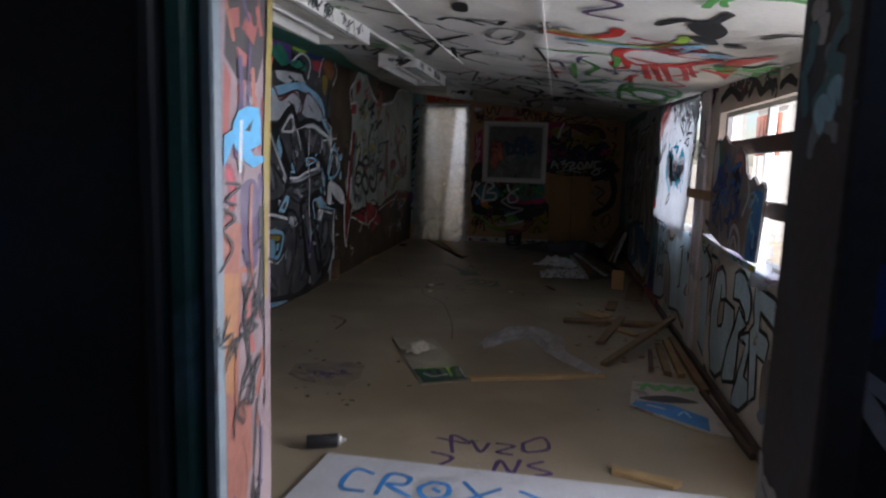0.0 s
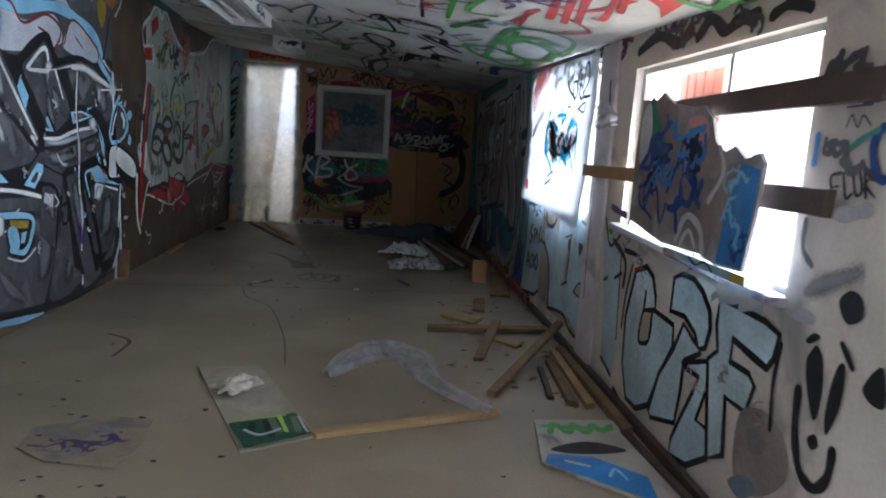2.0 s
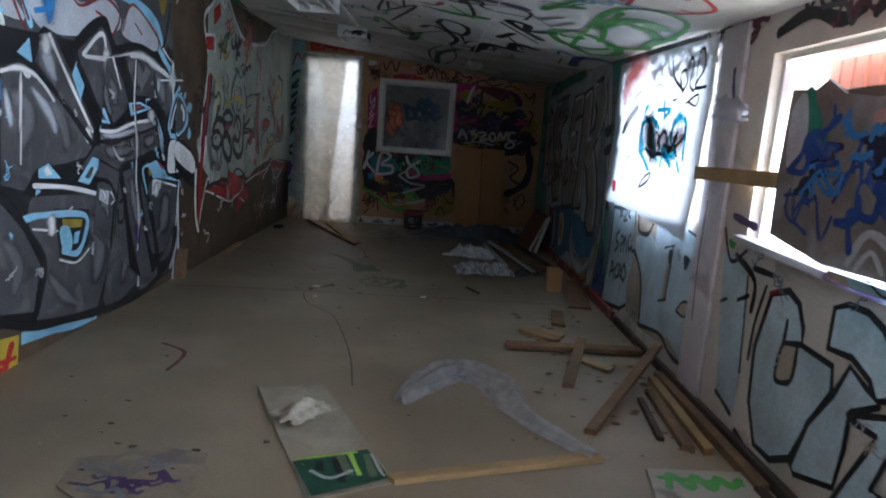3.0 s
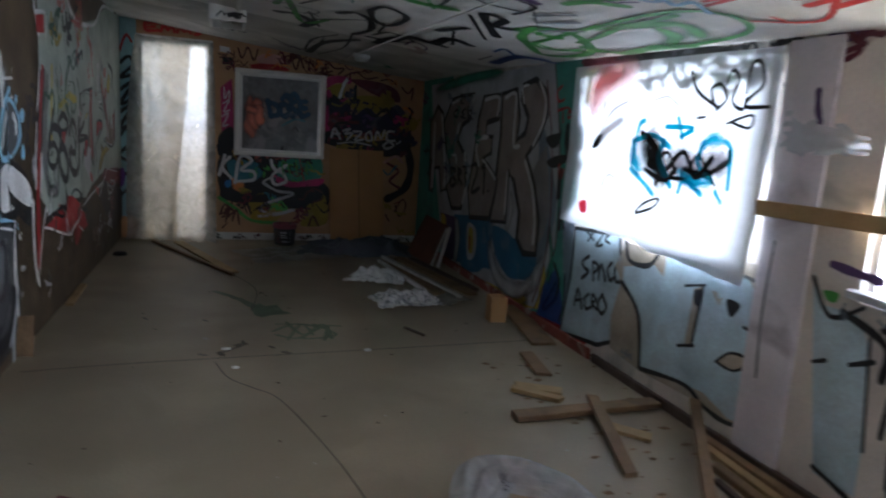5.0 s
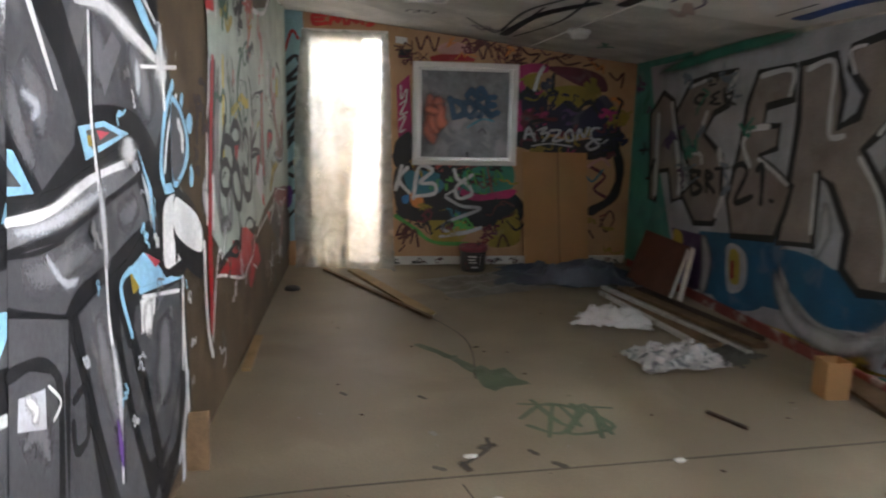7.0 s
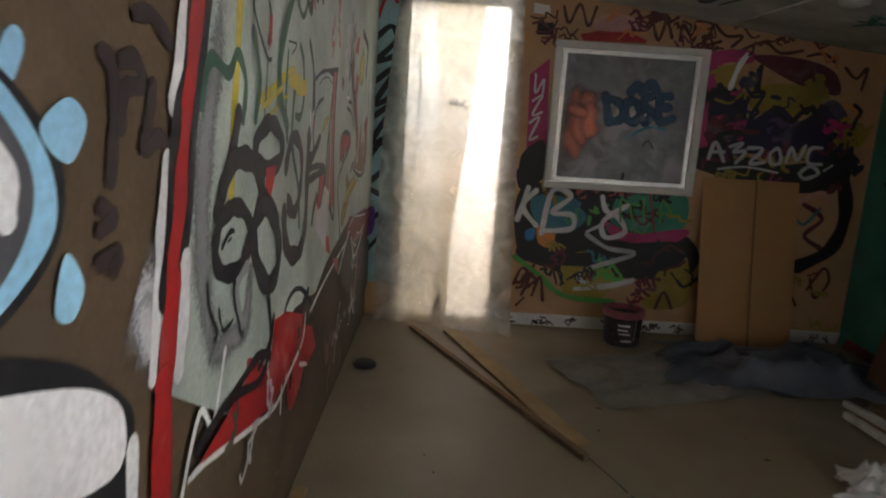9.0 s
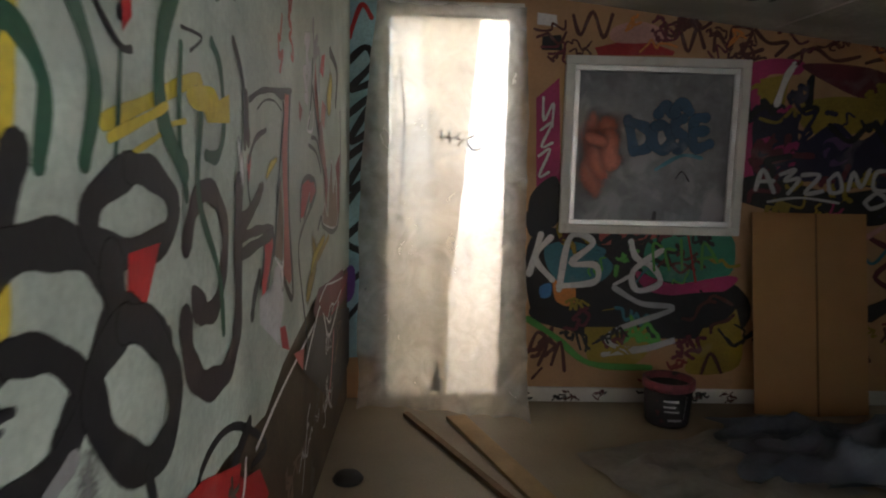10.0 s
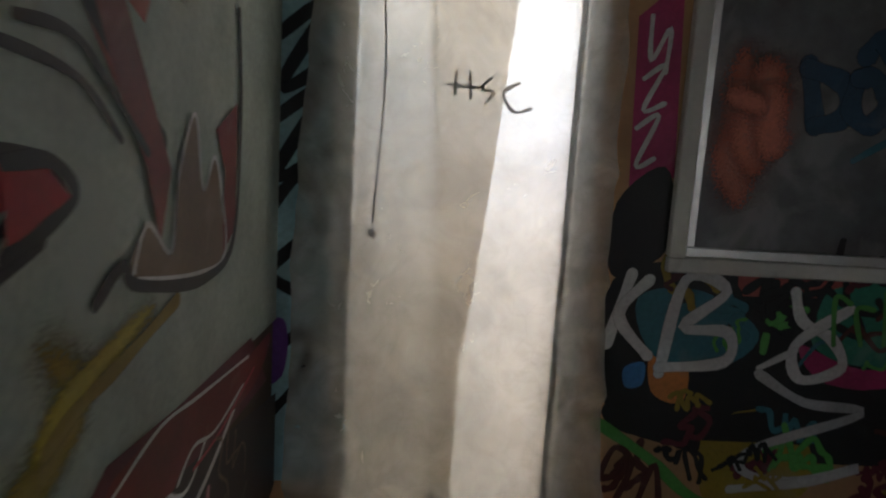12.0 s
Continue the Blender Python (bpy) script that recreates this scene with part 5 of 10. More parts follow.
paint(LEFT, "mural_letter", [
    ("p", "black", [(3.492, 0.403), (3.556, 1.202), (3.746, 1.453), (3.975, 1.556), (4.723, 1.554), (5.566, 1.574), (5.516, 0.054), (4.320, 0.254), (3.795, 0.259), (3.508, 0.313)]),
    ("p", "grey", [(3.525, 1.075), (3.606, 1.163), (3.800, 1.309), (3.699, 1.011), (3.620, 0.804), (3.613, 0.588), (3.531, 0.419), (3.517, 0.609)]),
    ("p", "red", [(3.554, 1.375), (3.642, 1.389), (3.675, 1.307), (3.572, 1.223), (3.544, 1.241)]),
    ("s", "white", 0.019, [(3.554, 1.375), (3.646, 1.395), (3.683, 1.307), (3.564, 1.213)]),
    ("p", "skyblue", [(3.618, 1.442), (3.674, 1.464), (3.773, 1.358), (3.705, 1.323), (3.653, 1.380)]),
    ("s", "white", 0.029, [(3.545, 1.095), (3.640, 1.201), (3.797, 1.323)]),
    ("g", "greywhite", 0.038, [(3.542, 1.113), (3.647, 1.188), (3.778, 1.295)]),
    ("p", "grey", [(3.771, 1.449), (4.029, 1.512), (4.207, 1.394), (4.466, 1.139), (4.588, 0.877), (4.758, 0.649), (4.890, 0.395), (4.782, 0.274), (4.324, 0.311), (3.800, 0.328), (3.557, 0.352), (3.645, 0.582), (3.698, 0.875), (3.699, 1.011), (3.868, 1.198)]),
    ("g", "slate", 0.264, [(3.920, 1.439), (4.101, 1.225), (4.334, 0.965)]),
    ("g", "slate", 0.2, [(3.801, 1.004), (3.941, 1.052), (3.836, 0.859)]),
    ("g", "slate", 0.191, [(4.439, 0.687), (4.590, 0.453), (4.329, 0.403)]),
    ("g", "slate", 0.161, [(3.720, 0.453), (4.052, 0.464), (4.455, 0.410)]),
    ("s", "black", 0.059, [(3.754, 1.443), (3.901, 1.288), (4.075, 1.129), (4.205, 1.012)]),
    ("s", "black", 0.051, [(3.625, 1.091), (3.654, 0.826), (3.601, 0.537), (3.504, 0.373)]),
    ("s", "white", 0.015, [(3.528, 1.024), (3.532, 0.816), (3.529, 0.500)]),
    ("g", "white", 0.052, [(3.530, 0.843), (3.534, 0.685), (3.529, 0.500)]),
    ("s", "black", 0.069, [(4.190, 1.384), (4.375, 1.158), (4.562, 0.896), (4.731, 0.682), (4.929, 0.387), (4.826, 0.237)]),
    ("p", "black", [(4.075, 1.063), (3.664, 0.735), (4.415, 0.596)]),
    ("p", "skyblue", [(4.073, 1.020), (3.705, 0.739), (4.362, 0.635)]),
    ("p", "royalblue", [(4.061, 0.924), (3.976, 0.843), (4.207, 0.778), (4.132, 0.887)]),
    ("p", "black", [(4.073, 0.947), (4.003, 0.882), (4.120, 0.857)]),
    ("p", "red", [(3.928, 0.854), (3.883, 0.737), (4.275, 0.672), (4.168, 0.764), (4.025, 0.837)]),
    ("f", "pink", [(3.888, 0.818), (3.946, 0.832), (3.981, 0.768), (3.930, 0.730), (3.865, 0.746)]),
    ("f", "rosepale", [(3.961, 0.761), (4.070, 0.740), (4.147, 0.697), (3.943, 0.722)]),
    ("p", "mustard", [(4.191, 0.780), (4.235, 0.768), (4.287, 0.683), (4.241, 0.690)]),
    ("s", "white", 0.011, [(3.947, 0.846), (3.883, 0.737), (4.274, 0.668)]),
    ("s", "white", 0.024, [(3.720, 0.700), (4.064, 0.639), (4.401, 0.568)]),
    ("s", "white", 0.012, [(4.011, 0.624), (4.339, 0.569)]),
    ("s", "black", 0.075, [(3.497, 0.327), (3.890, 0.273), (4.321, 0.264), (4.810, 0.214), (5.446, 0.079)]),
    ("s", "brightblue", 0.038, [(3.697, 1.044), (3.776, 1.265), (3.834, 1.030)]),
    ("s", "brightblue", 0.019, [(3.725, 1.140), (3.832, 1.142)]),
    ("s", "brightblue", 0.038, [(3.942, 1.283), (3.945, 1.034), (4.122, 1.066)]),
    ("s", "brightblue", 0.049, [(4.134, 1.078), (4.190, 1.286), (4.292, 1.141), (4.421, 1.321), (4.444, 1.084)]),
    ("s", "brightblue", 0.057, [(4.521, 1.094), (4.626, 1.304), (4.724, 1.079)]),
    ("s", "brightblue", 0.025, [(4.552, 1.181), (4.702, 1.186)]),
    ("p", "pink", [(3.932, 0.181), (4.408, 0.159), (4.415, -0.039), (4.278, -0.048), (4.206, 0.129)]),
    ("p", "red", [(4.345, 0.162), (4.427, 0.153), (4.414, -0.067), (4.351, -0.046)]),
    ("p", "yellow", [(4.454, 0.174), (4.715, 0.140), (4.691, -0.025), (4.463, -0.005)]),
    ("s", "red", 0.043, [(4.490, 0.122), (4.578, -0.005), (4.655, 0.105)]),
    ("s", "red", 0.023, [(4.473, 0.056), (4.680, 0.038)]),
    ("p", "skyblue", [(4.730, 0.144), (5.376, 0.079), (5.433, 0.030), (5.044, 0.054), (4.727, 0.085)]),
    ("p", "black", [(3.401, 0.163), (3.438, 0.277), (3.632, 0.285), (3.928, 0.121), (4.208, 0.155), (4.281, 0.012), (4.274, -0.115), (3.913, -0.121), (3.724, -0.122), (3.675, 0.044), (3.483, -0.030)]),
    ("p", "grey", [(3.437, 0.161), (3.472, 0.236), (3.630, 0.253), (3.735, 0.167), (3.595, 0.097), (3.510, 0.019)]),
    ("p", "grey", [(3.757, -0.038), (3.798, 0.027), (4.026, 0.063), (4.182, 0.104), (4.218, -0.061), (3.906, -0.065)]),
    ("s", "skyblue", 0.027, [(3.416, 0.163), (3.445, 0.269), (3.562, 0.263)]),
    ("s", "skyblue", 0.032, [(3.408, 0.156), (3.484, -0.020), (3.693, 0.055), (3.734, -0.108), (3.923, -0.112), (4.262, -0.104)]),
    ("s", "skyblue", 0.032, [(3.933, 0.187), (3.958, 0.117), (4.195, 0.139), (4.281, 0.012), (4.262, -0.104)]),
    ("s", "white", 0.019, [(3.490, 0.173), (3.664, 0.259)]),
    ("s", "white", 0.02, [(3.817, 0.038), (3.976, 0.080), (4.148, 0.101)]),
])
paint(LEFT, "mural_letter_middle", [
    ("p", "black", [(4.586, 0.267), (4.651, 1.390), (4.815, 1.437), (4.979, 1.600), (5.255, 1.544), (5.545, 1.740), (5.723, 1.604), (6.067, 1.655), (6.526, 1.591), (6.720, 1.408), (6.745, 0.212), (6.546, 0.073), (5.973, 0.018), (5.322, 0.046), (4.839, 0.124)]),
    ("p", "grey", [(4.470, 0.819), (4.616, 0.775), (4.765, 0.644), (4.901, 0.441), (4.834, 0.221), (4.437, 0.303)]),
    ("g", "slate", 0.189, [(4.607, 0.628), (4.722, 0.476), (4.671, 0.325)]),
    ("p", "grey", [(4.650, 1.361), (4.804, 1.386), (5.015, 1.347), (5.231, 1.196), (5.342, 1.084), (5.450, 1.031), (5.350, 0.962), (5.167, 0.938), (4.886, 0.917), (4.792, 0.821), (4.621, 0.860)]),
    ("g", "slate", 0.219, [(4.684, 1.277), (4.845, 1.184), (4.749, 0.976)]),
    ("g", "slate", 0.207, [(4.987, 1.270), (5.132, 1.136), (5.180, 0.991)]),
    ("g", "palegrey", 0.107, [(4.852, 1.314), (5.008, 1.189), (5.078, 1.078)]),
    ("g", "palegrey", 0.079, [(4.665, 1.300), (4.714, 1.104)]),
    ("g", "white", 0.056, [(4.649, 1.357), (4.770, 1.383), (4.921, 1.355), (5.045, 1.262)]),
    ("s", "white", 0.019, [(4.649, 1.357), (4.770, 1.383), (4.921, 1.355), (5.055, 1.251)]),
    ("s", "white", 0.013, [(4.792, 1.390), (4.785, 1.182), (4.768, 0.949)]),
    ("g", "white", 0.042, [(4.791, 1.385), (4.783, 1.233), (4.771, 1.079)]),
    ("p", "grey", [(4.892, 1.415), (4.972, 1.560), (5.049, 1.587), (5.248, 1.366), (5.453, 1.122), (5.413, 1.041), (5.178, 1.223)]),
    ("g", "palegrey", 0.162, [(5.000, 1.559), (5.005, 1.459), (5.088, 1.331)]),
    ("g", "white", 0.145, [(4.991, 1.568), (4.998, 1.516), (4.996, 1.458)]),
    ("s", "white", 0.024, [(5.029, 1.563), (5.153, 1.414), (5.427, 1.103)]),
    ("g", "white", 0.132, [(5.355, 1.124), (5.384, 1.078), (5.401, 1.041)]),
    ("p", "skyblue", [(4.766, 1.452), (4.883, 1.414), (4.863, 1.529)]),
    ("p", "skyblue", [(5.274, 1.466), (5.375, 1.394), (5.307, 1.264), (5.227, 1.393)]),
    ("s", "black", 0.036, [(4.892, 1.407), (5.178, 1.217), (5.438, 1.022)]),
    ("p", "grey", [(5.287, 1.519), (5.543, 1.685), (5.595, 1.662), (5.841, 1.250), (5.787, 1.126), (5.583, 1.156), (5.451, 1.296), (5.313, 1.447)]),
    ("g", "slate", 0.221, [(5.554, 1.613), (5.616, 1.433), (5.716, 1.245)]),
    ("s", "black", 0.05, [(5.259, 1.510), (5.272, 1.558), (5.544, 1.716), (5.641, 1.650), (5.872, 1.265)]),
    ("s", "black", 0.047, [(5.296, 1.445), (5.457, 1.265), (5.576, 1.136)]),
    ("s", "white", 0.027, [(5.344, 1.509), (5.555, 1.644), (5.624, 1.465), (5.783, 1.308)]),
    ("g", "white", 0.166, [(5.566, 1.559), (5.605, 1.511), (5.630, 1.450)]),
    ("p", "grey", [(5.686, 1.516), (6.033, 1.571), (6.388, 1.516), (6.591, 1.376), (6.552, 1.214), (6.392, 1.109), (6.240, 1.168), (5.903, 1.231), (5.842, 1.284)]),
    ("g", "slate", 0.171, [(5.792, 1.465), (5.984, 1.396), (6.333, 1.270)]),
    ("s", "black", 0.033, [(5.715, 1.584), (6.067, 1.638), (6.527, 1.545)]),
    ("g", "white", 0.064, [(5.367, 1.500), (5.686, 1.520), (6.025, 1.584), (6.379, 1.519), (6.580, 1.439)]),
    ("s", "white", 0.024, [(5.367, 1.500), (5.686, 1.520), (6.025, 1.584), (6.379, 1.519), (6.580, 1.439)]),
    ("p", "skyblue", [(5.557, 1.187), (5.503, 1.104), (5.636, 1.095)]),
    ("p", "grey", [(5.563, 1.162), (5.536, 1.120), (5.603, 1.114)]),
    ("p", "skyblue", [(5.872, 1.220), (6.065, 1.255), (6.277, 1.211), (5.941, 1.149)]),
    ("p", "grey", [(5.934, 1.212), (6.065, 1.234), (6.168, 1.208), (5.982, 1.174)]),
    ("p", "grey", [(5.463, 1.021), (5.786, 1.016), (6.296, 1.131), (6.556, 0.914), (6.394, 0.841), (6.030, 0.859), (5.783, 0.837), (5.603, 0.807), (5.289, 0.897)]),
    ("g", "slate", 0.133, [(5.606, 0.947), (5.900, 0.972), (6.334, 1.000)]),
    ("g", "white", 0.084, [(5.541, 1.040), (5.786, 1.054), (6.065, 1.121), (6.296, 1.185)]),
    ("s", "white", 0.034, [(5.541, 1.043), (5.786, 1.057), (6.065, 1.125), (6.296, 1.185)]),
    ("s", "black", 0.027, [(5.464, 1.078), (5.824, 1.085), (5.871, 1.134)]),
    ("p", "skyblue", [(5.423, 0.959), (5.532, 0.936), (5.382, 0.807), (5.264, 0.834)]),
    ("p", "grey", [(5.409, 0.906), (5.453, 0.895), (5.383, 0.838), (5.335, 0.851)]),
    ("p", "skyblue", [(4.905, 0.916), (4.992, 0.940), (5.100, 0.860), (4.903, 0.872)]),
    ("p", "white", [(4.952, 0.914), (4.982, 0.929), (5.029, 0.887), (4.970, 0.879)]),
    ("p", "grey", [(4.848, 0.789), (5.601, 0.740), (5.647, 0.566), (5.592, 0.305), (5.451, 0.078), (5.091, 0.102), (4.850, 0.153), (4.907, 0.353), (4.935, 0.434), (4.825, 0.595), (4.809, 0.728)]),
    ("g", "slate", 0.295, [(5.340, 0.643), (5.493, 0.459), (5.421, 0.204)]),
    ("g", "slate", 0.139, [(4.948, 0.402), (5.097, 0.249), (5.264, 0.144)]),
    ("g", "white", 0.042, [(4.864, 0.837), (5.173, 0.807), (5.533, 0.733)]),
    ("s", "white", 0.024, [(4.864, 0.839), (5.173, 0.807), (5.547, 0.732)]),
    ("g", "white", 0.147, [(5.507, 0.722), (5.566, 0.677), (5.571, 0.616)]),
    ("p", "black", [(5.032, 0.709), (5.378, 0.671), (5.372, 0.472), (5.226, 0.396), (5.073, 0.455)]),
    ("s", "skyblue", 0.035, [(4.776, 0.686), (4.937, 0.688), (5.328, 0.641), (5.324, 0.518), (5.239, 0.444), (5.106, 0.479)]),
    ("p", "mustard", [(5.102, 0.648), (5.304, 0.622), (5.290, 0.580), (5.111, 0.599)]),
    ("f", "skyblue", [(5.079, 0.597), (5.154, 0.605), (5.196, 0.538), (5.183, 0.472), (5.106, 0.485)]),
    ("p", "skyblue", [(5.220, 0.559), (5.278, 0.563), (5.252, 0.498), (5.206, 0.499)]),
    ("s", "white", 0.011, [(4.845, 0.630), (5.058, 0.591)]),
    ("g", "white", 0.127, [(4.991, 0.685), (5.008, 0.625), (5.005, 0.567)]),
    ("s", "white", 0.011, [(5.072, 0.437), (5.237, 0.393), (5.371, 0.446)]),
    ("s", "black", 0.044, [(4.618, 0.805), (4.783, 0.650), (4.935, 0.434), (4.852, 0.205)]),
    ("p", "grey", [(5.746, 0.818), (5.938, 0.784), (5.960, 0.421), (5.974, 0.114), (5.772, 0.057), (5.559, 0.057), (5.525, 0.111), (5.668, 0.535)]),
    ("g", "slate", 0.187, [(5.835, 0.727), (5.854, 0.400), (5.750, 0.128)]),
    ("p", "grey", [(6.029, 0.815), (6.168, 0.730), (6.150, 0.470), (6.291, 0.167), (6.340, 0.041), (6.025, 0.025), (5.985, 0.417)]),
    ("g", "slate", 0.189, [(6.080, 0.669), (6.114, 0.358), (6.168, 0.111)]),
    ("p", "grey", [(6.241, 0.666), (6.668, 0.674), (6.708, 0.306), (6.600, 0.115), (6.400, 0.070), (6.205, 0.462)]),
    ("s", "white", 0.025, [(5.949, 1.142), (5.980, 0.862), (6.002, 0.490), (5.999, 0.089)]),
    ("g", "white", 0.077, [(6.003, 0.565), (6.010, 0.337), (6.000, 0.109)]),
    ("s", "black", 0.047, [(4.584, 0.235), (4.840, 0.147), (5.323, 0.072), (5.695, 0.032), (6.168, 0.039), (6.566, 0.165)]),
    ("s", "skyblue", 0.017, [(4.838, 0.104), (5.144, 0.042), (5.436, 0.024)]),
    ("p", "emerald", [(5.694, -0.048), (5.923, -0.031), (5.973, -0.094), (5.746, -0.085)]),
    ("s", "white", 0.034, [(6.679, 0.678), (6.699, 0.220)]),
    ("s", "palegrey", 0.045, [(6.610, 0.191), (6.580, -0.043)]),
])
